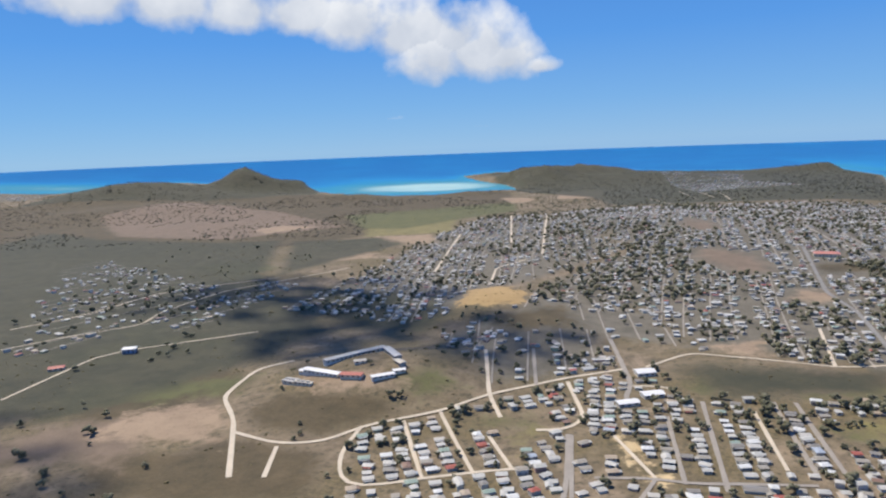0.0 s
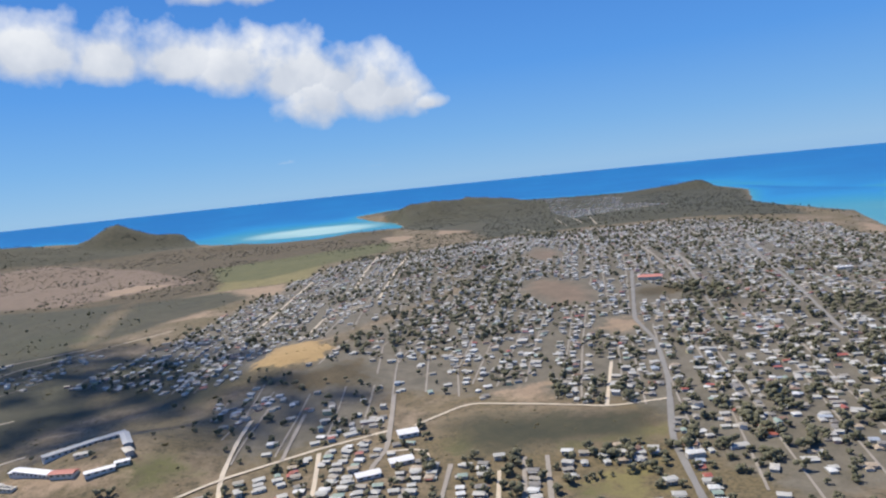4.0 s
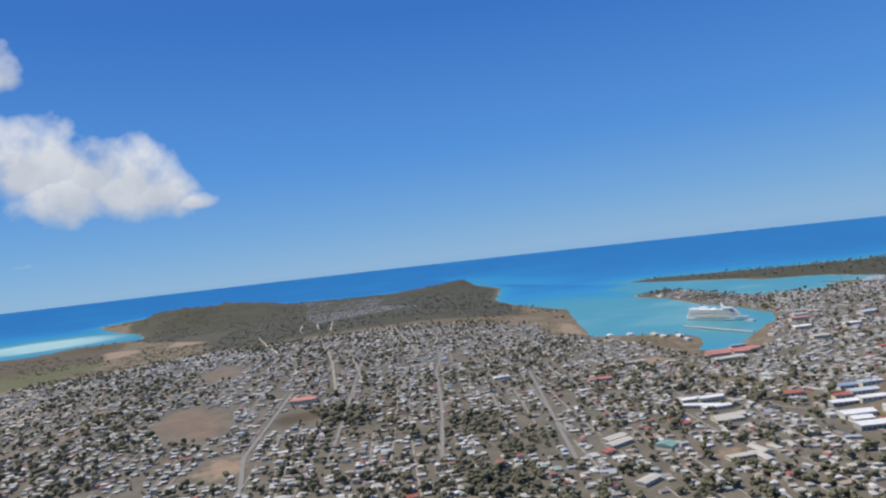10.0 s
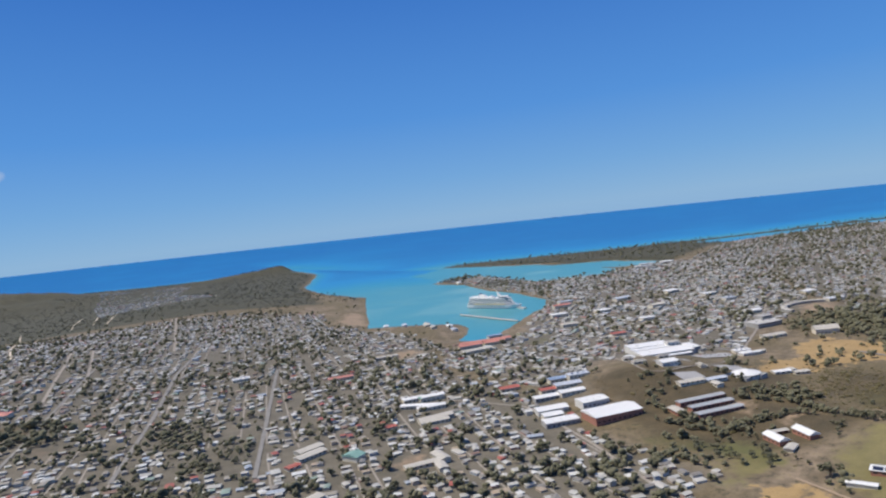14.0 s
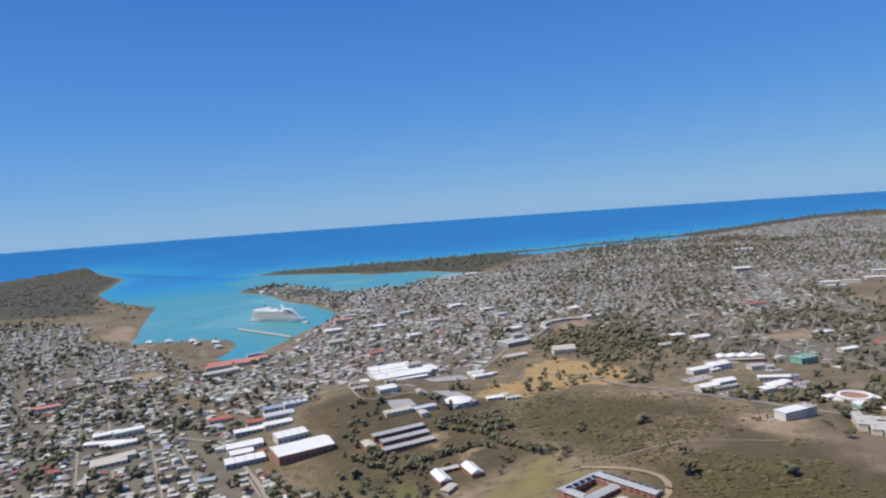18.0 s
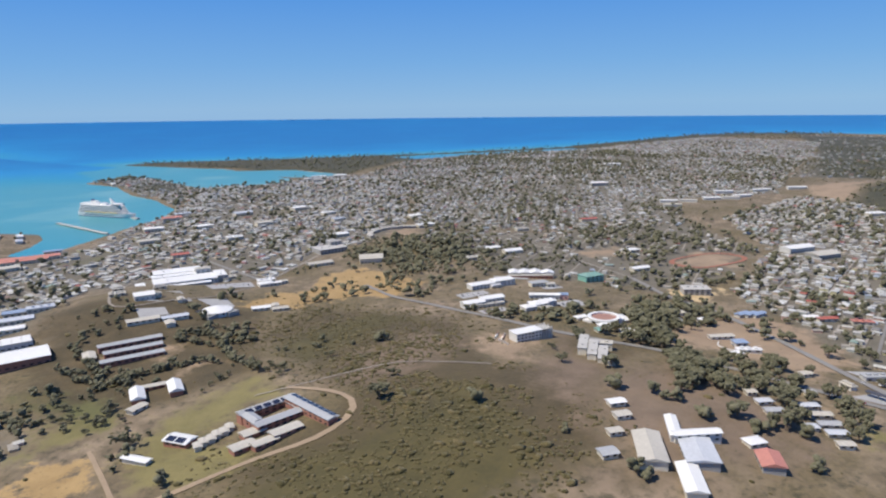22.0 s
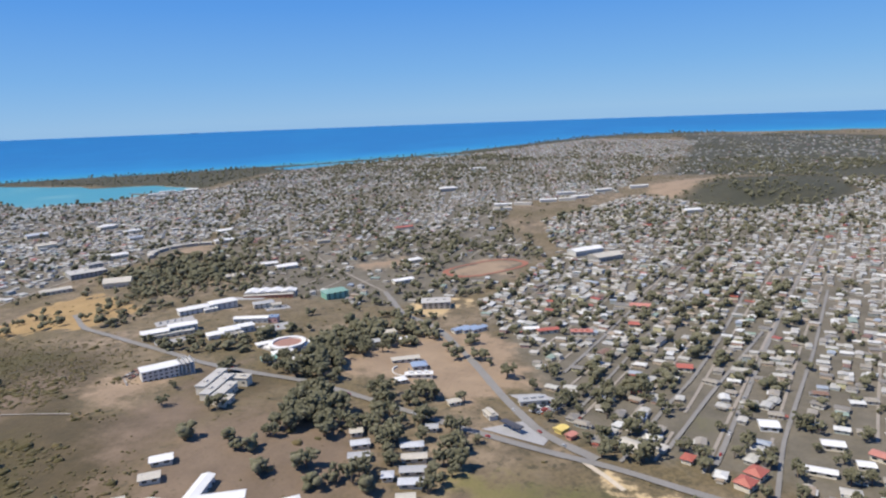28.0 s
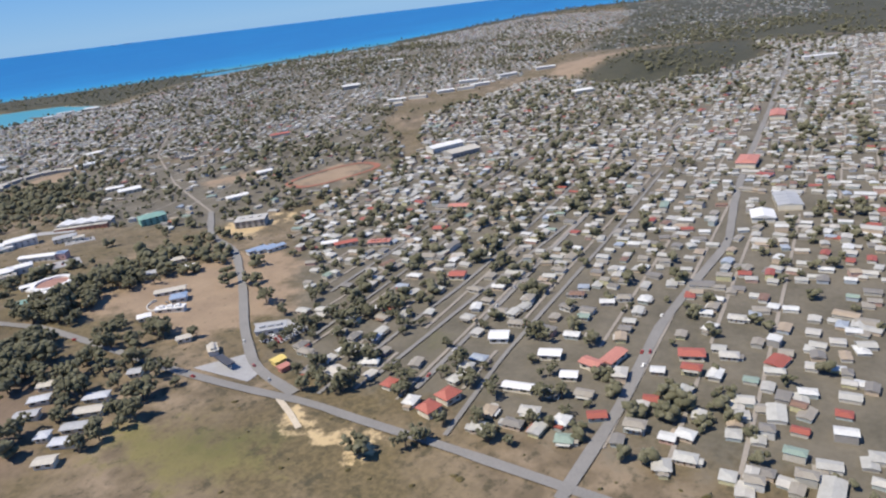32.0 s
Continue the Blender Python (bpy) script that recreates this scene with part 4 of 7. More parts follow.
for x, y, turn, w, d, h_, top in ((838, 578, -20, 22, 9, 7, white_roof), (818, 552, -20, 26, 7, 5, white_roof), (731, 440, -15, 26, 6, 4, tan_roof), (738, 428, 70, 16, 6, 4, tan_roof), (795, 515, -20, 24, 8, 4, tan_roof), (896, 533, -25, 18, 9, 5, red_roof), (920, 480, -25, 24, 10, 5, pale_grey), (859, 440, -25, 16, 10, 5, white_roof), (762, 532, -10, 9, 6, 4, red_roof), (687, 527, 10, 24, 9, 4, tan_roof), (667, 515, 10, 10, 6, 3, red_roof)):
    hall("workshop", "pale hall or shop between the town's houses", x, y, turn, w, d, h_, "gable", cream_wall, top, group="larger halls of the town")
hall("workshop", "red-roofed workshop behind stores", 905.8, 486.2, -25, 22, 8, 5, "gable", cream_wall, red_roof)
hall("workshop", "white-roofed workshop behind stores", 890.1, 475.4, -25, 26, 9, 5, "gable", grey_wall, white_roof)
hall("workshop", "long white-roofed workshop in the town", 813.4, 564.2, -50, 34, 7, 5, "gable", cream_wall, white_roof)
hall("workshop", "green-roofed hall in the town", 836.1, 581.9, -10, 20, 9, 5, "gable", cream_wall, green_roof)
hall("workshop", "cream sheet-roofed hall in the town", 800.6, 520.8, -12, 30, 9, 5, "gable", cream_wall, tan_roof)
hall("workshop", "pale hall beside a bare lot", 747.4, 441.1, 80, 18, 7, 5, "gable", cream_wall, tan_roof)
hall("workshop", "orange-roofed hall in the dense town", 821.4, 741.5, -20, 18, 9, 4, "hip", cream_wall, coral_roof)
for x, y, turn, w, d, h_, top in ((1331, 534, -20, 22, 12, 6, white_roof), (1198, 436, -25, 26, 10, 5, tan_roof), (1118, 427, -30, 16, 9, 4, white_roof), (1298, 307, -35, 18, 10, 5, tan_roof), (1352, 291, -35, 20, 12, 5, white_roof), (1444, 479, -30, 24, 12, 6, white_roof),
                              (1504, 543, -20, 20, 12, 5, white_roof), (1458, 678, -15, 22, 12, 6, white_roof), (1474, 759, -10, 26, 14, 7, white_roof), (1388, 795, -15, 28, 14, 7, pale_grey), (1282, 747, -20, 24, 12, 6, white_roof), (1231, 789, -25, 26, 12, 7, white_roof),
                              (1340, 690, -20, 22, 14, 8, tan_roof), (1420, 620, -20, 18, 12, 6, pale_grey), (1250, 640, -25, 20, 12, 6, white_roof), (1180, 720, -25, 24, 12, 6, tan_roof), (1300, 850, -25, 28, 12, 7, coral_roof), (1340, 880, -25, 24, 12, 6, pale_grey), (1150, 610, -25, 18, 10, 5, red_roof),
                              (1809, 1068, -40, 40, 14, 6, white_roof), (1850, 1090, -40, 34, 14, 6, white_roof), (1890, 1060, -40, 30, 14, 6, white_roof), (1790, 1030, -40, 26, 12, 6, tan_roof), (1558, 1467, 70, 26, 9, 5, white_roof), (1545, 1380, 70, 20, 8, 5, coral_roof),
                              (943, 488, -25, 20, 9, 5, pale_grey), (932, 501, -25, 22, 9, 5, blue_roof), (907, 463, -25, 22, 9, 5, white_roof), (824, 590, -20, 20, 9, 5, white_roof), (692, 540, 10, 22, 9, 4, tan_roof), (706, 493, 20, 10, 14, 6, green_roof), (828, 736, -20, 20, 9, 5, coral_roof),
                              (917, 790, -20, 30, 9, 5, tan_roof), (648, 446, 15, 18, 8, 4, tan_roof), (745, 836, -15, 20, 9, 5, white_roof), (1341, 143, -35, 18, 8, 5, white_roof), (1419, 181, -35, 18, 9, 5, white_roof), (1358, 320, -35, 16, 9, 4, white_roof), (1804, -27, -50, 26, 12, 6, white_roof),
                              (1256, -27, -50, 14, 5, 4, red_roof), (1261, -49, -70, 14, 5, 4, coral_roof), (1254, -16, -60, 10, 5, 4, white_roof), (1337, -69, -80, 14, 7, 4, coral_roof), (1291, -77, -80, 8, 6, 4, red_roof), (1224, -121, -80, 8, 6, 4, red_roof), (1594, 304, -40, 24, 9, 5, red_roof), (1481, 349, -40, 16, 9, 5, tan_roof)):
    hall("town_hall", "larger flat or gabled hall between the town's houses", x, y, turn, w, d, h_, "flat" if (x + y) % 3 == 0 else "hip" if (x + y) % 3 == 1 else "gable", cream_wall, top, panes=x < 1500, group="larger halls of the town")
for x, y, turn, w, d, top in ((1100, 960, 62, 26, 9, tan_roof), (1082, 1000, 60, 22, 9, pale_grey), (1112, 915, 66, 20, 8, white_roof), (1088, 925, 62, 18, 8, tan_roof), (1070, 1040, 58, 18, 8, white_roof), (1098, 884, 66, 16, 8, pale_grey)):
    hall("quay_shed", "long pale shed on the reclaimed quay", x, y, turn, w, d, 4.5, "gable", cream_wall, top, panes=False, group="sheds on the reclaimed quay")
rotunda("pavilion", "round white-roofed pavilion with a low cone roof", 1015, 363, 11, 3.2, white_wall, white_roof, 3, grey_wall)
LONG = "parallel grey school wings"
hall("classroom_wing", "long grey sheet-roofed classroom wing", 940.4, 358.5, -22, 40, 6, 4.5, "gable", brick_wall, grey_roof, group=LONG)
hall("classroom_wing", "middle grey sheet-roofed classroom wing", 935.5, 346.7, -22, 36, 6, 4.5, "gable", brick_wall, grey_roof, group=LONG)
hall("classroom_wing", "lower grey sheet-roofed classroom wing", 927.7, 334.9, -22, 38, 6, 4.5, "gable", brick_wall, grey_roof, group=LONG)
hall("classroom_wing", "short pale-roofed block at the end of the wings", 913.2, 361.3, 65, 14, 7, 4, "gable", brick_wall, tan_roof, group=LONG)
GABLED = "white-roofed brick houses on the slope"
hall("chapel_house", "brick house with a bright white gable roof", 894.8, 275.3, 62, 17, 7, 5, "gable", brick_wall, white_roof, rise_=2.5, floors=2, group=GABLED)
hall("chapel_house", "second brick house with a bright white gable roof", 911.5, 264.4, 62, 17, 7, 5, "gable", brick_wall, white_roof, rise_=2.5, floors=2, group=GABLED)
hall("chapel_house", "low tan-roofed link between brick houses", 906.7, 281.9, -28, 16, 4, 3.5, "gable", brick_wall, tan_roof, group=GABLED)
hall("chapel_house", "small cream house below brick houses", 886, 261.4, 10, 10, 5, 3.2, "gable", cream_wall, tan_roof, group=GABLED)


for x, y, turn, w, d, top in ((966, 384, -25, 22, 8, tan_roof), (985, 373, -25, 18, 7, pale_grey), (976, 366, 65, 10, 6, tan_roof), (1046, 349, -35, 14, 7, white_roof), (1054, 336, -35, 12, 6, tan_roof), (1058, 346, 55, 8, 5, tan_roof)):
    hall("clinic_block", "low pale-roofed clinic block on the open hill", x, y, turn, w, d, 3.4, "gable", cream_wall, top, group="low clinic blocks")
for x, y, turn, w, d in ((985, 450, -30, 12, 7), (1000, 475, -30, 9, 6), (1024, 452, -30, 10, 5), (1100, 520, -30, 20, 9), (1108, 470, -30, 14, 8), (1010, 402, 60, 9, 5)):
    hall("ward", "small flat-roofed outbuilding of the hospital", x, y, turn, w, d, 3.2, "flat", cream_wall, tan_roof, group="hospital outbuildings")


def courtyard_school():
    ob = thing("courtyard_school", "four-winged school round a yard, purple-grey roofs and red walls", "school", 912, 181, -12)
    CLEAR.append((912, 181, 22))
    for x, y, turn, w in ((0, 8.5, 0, 30), (0, -8.5, 0, 30), (-12, 0, 90, 11), (12, 0, 90, 11)):
        wing = Shape().box(-w / 2, -2.6, -3, w / 2, 2.6, 3.6).part("wing", brick_wall, ob)
        wing.matrix_basis = pose(x, y, 0, 0, 0, turn)
        Shape().gable(-w / 2 - 0.5, -3.2, w / 2 + 0.5, 3.2, 3.7, 1.0, 0.2).part("roof", grey_roof, wing, "purple-grey sheet roof")
        for side in (-2.6, 2.6):
            for fl in (1.0, 2.7):
                for k in range(int(w / 4)):
                    p = new("window", pane(2.2, 0.8))
                    p.parent = wing
                    p.matrix_basis = pose(-w / 2 + 2 + k * 4, side, fl)
    for k in range(5):
        s = Shape().add([(-12 + k * 5, 5.4, 3.85), (-8 + k * 5, 5.4, 3.85), (-8 + k * 5, 8.2, 4.73), (-12 + k * 5, 8.2, 4.73)], [(0, 1, 2, 3)])
        s.part("solar_panel", panel, ob)


courtyard_school()
solar = hall("solar_block", "long block with a roof of dark solar panels", 921.4, 165, 80, 38, 6, 6, "gable", brick_wall, grey_roof, rise_=1.0, floors=2)
for k in range(8):
    Shape().add([(-18 + k * 4.6, -3.4, 4.14), (-14 + k * 4.6, -3.4, 4.14), (-14 + k * 4.6, -0.3, 4.86), (-18 + k * 4.6, -0.3, 4.86)], [(0, 1, 2, 3)]).part("solar_panel", panel, solar)
for k in range(6):
    hall("classroom_hut", "small pale-roofed classroom hut in a row", 874 + k * 3.8, 191 + (k % 2), 60, 5.0, 3.2, 2.6, "gable", cream_wall, tan_roof, panes=False, category="hut", group="row of classroom huts")
for x, y, w, d in ((894, 176, 11, 6), (883, 170, 11, 6), (902, 162, 15, 6), (890, 163, 12, 5)):
    hall("classroom_block", "low brick classroom block with a pale roof", x, y, -12, w, d, 3.6, "gable", brick_wall, tan_roof, group="low classroom blocks")
kit = hall("canteen", "hall with a pale roof and two solar panels", 873.7, 204.3, -75, 13, 8, 4, "gable", brick_wall, white_roof)
for k in range(2):
    Shape().add([(-5.5 + k * 5.6, -4.1, 2.96), (-0.6 + k * 5.6, -4.1, 2.96), (-0.6 + k * 5.6, -0.5, 3.78), (-5.5 + k * 5.6, -0.5, 3.78)], [(0, 1, 2, 3)]).part("solar_panel", panel, kit)
hall("shed", "long low white shed by a fence", 853.4, 208, -75, 14, 3.5, 2.6, "gable", cream_wall, white_roof, panes=False)


def block_group(name, label, category, x, y, turn, blocks, group="", storey=1.9):
    """A building of several blocks, each with its own walls, roof and windows."""
    ob = thing(name, label, category, x, y, turn, group)
    reach = max(math.hypot(b_[0], b_[1]) + 0.45 * max(b_[3], b_[4]) for b_ in blocks)
    CLEAR.append((x, y, reach))
    for u, w_, t, w, d, h, roof, wall, top in blocks:
        body_ = Shape().box(-w / 2, -d / 2, -3, w / 2, d / 2, h).part("block", wall, ob)
        body_.matrix_basis = pose(u, w_, 0, 0, 0, t)
        s = Shape()
        if roof == "flat":
            s.box(-w / 2 - 0.3, -d / 2 - 0.3, h, w / 2 + 0.3, d / 2 + 0.3, h + 0.35)
            s.box(-w * 0.3, -0.8, h + 0.35, -w * 0.3 + 2.2, 0.8, h + 1.1)
            s.box(w * 0.2, -d * 0.3, h + 0.35, w * 0.2 + 1.4, -d * 0.3 + 1.4, h + 0.9)
        else:
            s.gable(-w / 2 - 0.5, -d / 2 - 0.5, w / 2 + 0.5, d / 2 + 0.5, h + 0.15, 0.16 * d, 0.2, 0.4 * min(w, d) if roof == "hip" else 0)
        s.part("roof", top, body_)
        floors = max(1, int(h / storey))
        n = max(2, int(w / 3.6))
        for side in (-d / 2, d / 2):
            for fl in range(floors):
                for k in range(n):
                    p = new("window", pane(1.5, 0.8))
                    p.parent, p.matrix_basis = body_, pose(-w / 2 + (k + 0.5) * w / n, side, 1.0 + fl * storey)
    return ob


def frame_building():
    """A white concrete building, half of it still in its columns."""
    ob = thing("unfinished_building", "white half-finished concrete building with bare columns on a bare lot", "building", 1071, 121, -28)
    CLEAR.append((1071, 121, 17))
    hull = Shape().box(-13, -4.5, -3, 6, 4.5, 6).part("block", white_wall, ob)
    Shape().box(-13.4, -4.9, 6, 6.4, 4.9, 6.4).part("roof", white_roof, ob)
    for fl in range(3):
        for k in range(7):
            for side in (-4.5, 4.5):
                p = new("window", pane(1.5, 0.8))
                p.parent, p.matrix_basis = hull, pose(-11.6 + k * 2.7, side, 1.0 + fl * 2)
    for fl in range(4):
        Shape().box(6, -4.5, fl * 2 - (3 if fl == 0 else 0.3), 14, 4.5, fl * 2).part("slab", concrete, ob)
    for k in range(4):
        for y in (-4.2, 0, 4.2):
            Shape().box(7 + k * 2.1, y - 0.3, 0, 7.6 + k * 2.1, y + 0.3, 7.2).part("column", white_wall, ob)
    for k in range(5):
        Shape().box(-21, -6 + k * 2.4, -2, -20.4, -5.4 + k * 2.4, 2.6).part("column", white_wall, ob)


frame_building()
W, C, G_ = white_wall, cream_wall, grey_wall
block_group("hospital", "broad stepped white hospital with wide flat white roofs", "hospital", 1071, 494, -29, [(0, -27, 0, 50, 6, 3.4, "flat", G_, white_roof), (4, -9, 0, 56, 24, 4.6, "flat", W, white_roof), (-4, 8, 0, 40, 12, 5.2, "flat", W, white_roof),
            (0, 23, 0, 44, 20, 5.8, "flat", W, white_roof), (-35, -14, 90, 16, 8, 4, "flat", C, white_roof), (36, -4, 90, 24, 10, 5, "flat", G_, white_roof), (22, 10, 0, 14, 8, 8.5, "flat", W, tan_roof)])
block_group("hospital_annex", "square white-roofed annex beside a bend in the drive", "building", 993, 425, -25, [(0, 0, 0, 15, 12, 3.6, "gable", W, white_roof), (10, 2, 0, 6, 5, 2.4, "flat", C, tan_roof)])
block_group("villa", "white-roofed house beside the dry playing field", "house", 1107, 415, -25, [(0, 0, 0, 13, 9, 3, "hip", W, white_roof), (10, -1, 0, 8, 6, 2.4, "gable", C, white_roof), (18, 1, 0, 5, 5, 2.2, "gable", C, tan_roof)])
GOV = "white office blocks beside the road"
block_group("office_block", "white two-storey office of two gabled halves", "office", 1131, 194, -32, [(-9, -2, 0, 17, 9, 4.2, "gable", W, white_roof), (9, 2, 0, 18, 9, 4.6, "gable", W, white_roof), (0, -7, 0, 30, 3, 2.4, "flat", C, tan_roof)], GOV)
block_group("office_block", "long white two-storey office with stepped hip roofs", "office", 1187, 219, -27, [(-11, 0, 0, 22, 9, 4.2, "hip", W, white_roof), (11, 1, 0, 20, 10, 4.8, "hip", W, white_roof), (0, -6, 0, 10, 4, 2.6, "flat", C, white_roof)], GOV)
block_group("office_block", "office with four white roof bays and a grey front", "office", 1249, 215, -58, [(-15, 0, 90, 12, 9, 4.4, "gable", G_, white_roof), (-5, 0, 90, 12, 9, 4.4, "gable", G_, white_roof), (5, 0, 90, 12, 9, 4.4, "gable", G_, white_roof), (16, -1, 90, 9, 11, 4, "gable", G_, white_roof), (0, -9, 0, 40, 4, 3, "flat", brick_wall, tan_roof)], GOV)
block_group("office_block", "low white-roofed office of three linked halls", "office", 1147, 154, -30, [(-10, -2, 0, 10, 8, 3.6, "hip", W, white_roof), (0, 1, 0, 12, 10, 4, "hip", W, white_roof), (11, 4, 0, 11, 8, 3.6, "hip", W, white_roof), (2, -7, 0, 10, 4, 2.4, "flat", C, tan_roof)], GOV)
block_group("office_block", "long low white-roofed office with a pink end", "office", 1177, 164, -62, [(0, 0, 0, 24, 6, 3.4, "gable", W, white_roof), (15, 1, 0, 7, 6, 3.4, "flat", plain("pink_wall", (0.6, 0.36, 0.32)), blue_roof)], GOV)
block_group("office_block", "pale office with a grey hip roof", "office", 1213, 188, -38, [(0, 0, 0, 15, 8, 3.8, "hip", C, grey_roof), (9, -4, 0, 7, 5, 2.6, "gable", C, tan_roof)], GOV)
block_group("institute", "stepped cream concrete institute with terraced flat roofs", "institute", 1067, 75, 20, [(6, 8, 0, 24, 5, 5.2, "flat", C, concrete), (0, 2, 0, 26, 5, 4.4, "flat", C, concrete), (-6, -4, 0, 22, 5, 3.6, "flat", C, concrete),
            (13, -3, 90, 12, 6, 3.2, "flat", C, tan_roof), (-14, -9, 0, 10, 5, 2.8, "flat", C, tan_roof)])
SHEDS = "sheds of the works yard"
pale_top = plain("pale_grey_roof", (0.52, 0.53, 0.55), 0.5, 0, 5)
hall("factory_shed", "wide cream sheet-roofed shed", 969, 10.5, 27, 26, 11, 5, "gable", cream_wall, tan_roof, rise_=1.6, group=SHEDS)
hall("factory_shed", "wide pale grey sheet-roofed shed", 979.5, -7, 27, 21, 13, 5, "gable", grey_wall, pale_top, rise_=1.2, group=SHEDS)
block_group("factory_shed", "narrow bright white-roofed shed with a crosswise wing", "factory shed", 992, 4, 25, [(3, 3, 0, 20, 4.6, 3.4, "gable", W, white_roof), (-3, -6, -76, 21, 4.8, 3.8, "gable", W, white_roof)], SHEDS)
for x, y, w, d, h, roof, top in ((1006, -24, 8, 6, 3, "hip", white_roof), (991, 31, 7, 5, 2.8, "gable", tan_roof), (1002, 38, 8, 5, 2.8, "gable", white_roof), (956, 24, 7, 6, 2.8, "gable", grey_roof), (974, 28, 6, 4, 2.6, "gable", tan_roof), (1130, 9, 6, 5, 2.8, "hip", white_roof), (1119, -30, 6, 4, 2.6, "gable", tan_roof), (1128, 78, 9, 6, 3, "hip", white_roof), (1118, 92, 8, 6, 3, "gable", green_roof), (1180, 62, 8, 6, 3, "gable", grey_roof), (1205, 66, 9, 6, 3, "hip", tan_roof), (1196, 48, 7, 5, 2.6, "gable", white_roof)):
    hall("bungalow", "small pale-roofed house on bare ground among trees", x, y, -40, w, d, h, roof, cream_wall, top, category="house", group="lone houses among the trees")
hall("embassy", "green three-storey building with a green roof", 1270, 164, -30, 19, 13, 9, "hip", green_wall, green_roof, rise_=3, floors=3)
ring_hall = rotunda("assembly_hall", "round hall with a flat red-brown roof inside a white ring", 1144, 101, 9.5, 3.2, white_wall, plain("brown_red_roof", (0.33, 0.18, 0.135), 0.7, 0, 4), 0.5, white_roof)
s = Shape()
spoke = [(math.cos(k * 0.2244), math.sin(k * 0.2244)) for k in range(28)]
s.add([(r_ * c_, r_ * s_, z_) for r_, z_ in ((9.0, 3.0), (11.5, 3.0), (11.5, 4.3), (9.0, 4.3)) for c_, s_ in spoke],
      [(28 * q + k, 28 * q + (k + 1) % 28, 28 * ((q + 1) % 4) + (k + 1) % 28, 28 * ((q + 1) % 4) + k) for q in range(4) for k in range(28)])
s.part("ring_roof", white_roof, ring_hall)
for k in range(14):
    a = k * 0.4488
    Shape().box(11.0 * math.cos(a) - 0.25, 11.0 * math.sin(a) - 0.25, -1.5, 11.0 * math.cos(a) + 0.25, 11.0 * math.sin(a) + 0.25, 3.0).part("column", white_wall, ring_hall)
for x, y, turn, w, d in ((1132, 94, -35, 12, 6), (1158, 92, 50, 13, 5), (1139, 116, -30, 9, 5)):
    hall("meeting_wing", "low white-roofed wing beside the round hall", x, y, turn, w, d, 3.2, "hip", white_wall, white_roof, group="wings of the round hall")
hall("factory_shed", "low white-roofed shed south of the works yard", 958, -10, 27, 22, 8, 4, "gable", cream_wall, white_roof, group=SHEDS)
hall("barn", "open barn with a coral-red roof", 992, -33, 24, 13, 9, 5, "gable", grey_wall, coral_roof, rise_=1.8)
hall("canteen", "long tan-roofed hall on the dry common", 1162, 26, -50, 16, 5, 3.4, "gable", white_wall, tan_roof)
hall("canteen", "blue-roofed hall on the dry common", 1156, 13, -50, 8, 7, 4, "hip", white_wall, blue_roof)
hall("canteen", "long low white hall on the dry common", 1143, 5, -62, 15, 4, 3, "flat", white_wall, white_roof)
arc = [(math.cos(radians(a_)), math.sin(radians(a_))) for a_ in range(80, 261, 12)]
curved = thing("curved_wall", "low curved white wall round a sandy court", "wall", 1149, 15)
s = Shape()
for (c0, s0), (c1, s1) in zip(arc, arc[1:]):
    s.add([(r_ * c_, r_ * s_, z_) for z_ in (-1.5, 1.3) for r_, c_, s_ in ((9.4, c0, s0), (10, c0, s0), (10, c1, s1), (9.4, c1, s1))], [(3, 2, 1, 0), (4, 5, 6, 7), (0, 1, 5, 4), (1, 2, 6, 5), (2, 3, 7, 6), (3, 0, 4, 7)])
s.part("wall", white_wall, curved)
for k in range(3):
    hall("clinic_wing", "wing with a blue sheet roof", 1233 + k * 3.4, 27 - k * 5, -25, 12, 4.6, 4, "gable", white_wall, blue_roof, category="building", group="blue-roofed wings")
hall("unfinished_block", "grey concrete block under construction", 1283, 75, -60, 22, 14, 8, "flat", grey_wall, concrete, floors=3)
CLEAR.append((1285, 70, 26))
hall("showroom", "low showroom with a grey flat roof and parked cars", 1141.5, -62.8, -55, 14, 6, 4, "flat", white_wall, grey_roof)
hall("stall", "small yellow-roofed roadside stall", 1118.4, -86, -20, 5, 4, 2.6, "gable", yellow_wall, yellow_wall, panes=False)
hall("stall", "small orange roadside stall", 1114.5, -92, -20, 4, 3, 2.4, "gable", coral_roof, coral_roof, panes=False)
hall("guest_house", "house with a deep red hip roof", 1107.7, -164.5, -20, 6.4, 6.12, 4.5, "hip", cream_wall, red_roof, rise_=2.6, group="red hip-roofed pair")
hall("guest_house", "second house with a deep red hip roof", 1117.6, -167.4, -20, 7.04, 6.12, 4.5, "hip", cream_wall, red_roof, rise_=2.6, group="red hip-roofed pair")
hall("guest_house", "house with a small red hip roof", 1118.4, -141.4, -10, 5.12, 4.08, 3.4, "hip", cream_wall, red_roof)
hall("roadhouse", "long coral-roofed house by the main road", 1161.3, -218.5, -18, 11.5, 4.76, 4, "gable", cream_wall, coral_roof)
hall("roadhouse", "coral-roofed wing by the main road", 1154.4, -211.6, 70, 7.68, 4.76, 4, "gable", cream_wall, coral_roof)
hall("roadhouse", "red-roofed house across the main road", 1171.2, -246.1, -80, 8.96, 5.44, 4, "hip", cream_wall, red_roof)
hall("roadhouse", "low white-roofed shop beside the road", 1144.2, -205.6, -80, 5.76, 4.08, 3.2, "gable", cream_wall, white_roof)
hall("roadhouse", "grey-roofed house near the road", 1157.4, -193.9, -80, 8.32, 4.76, 4, "gable", cream_wall, white_roof)
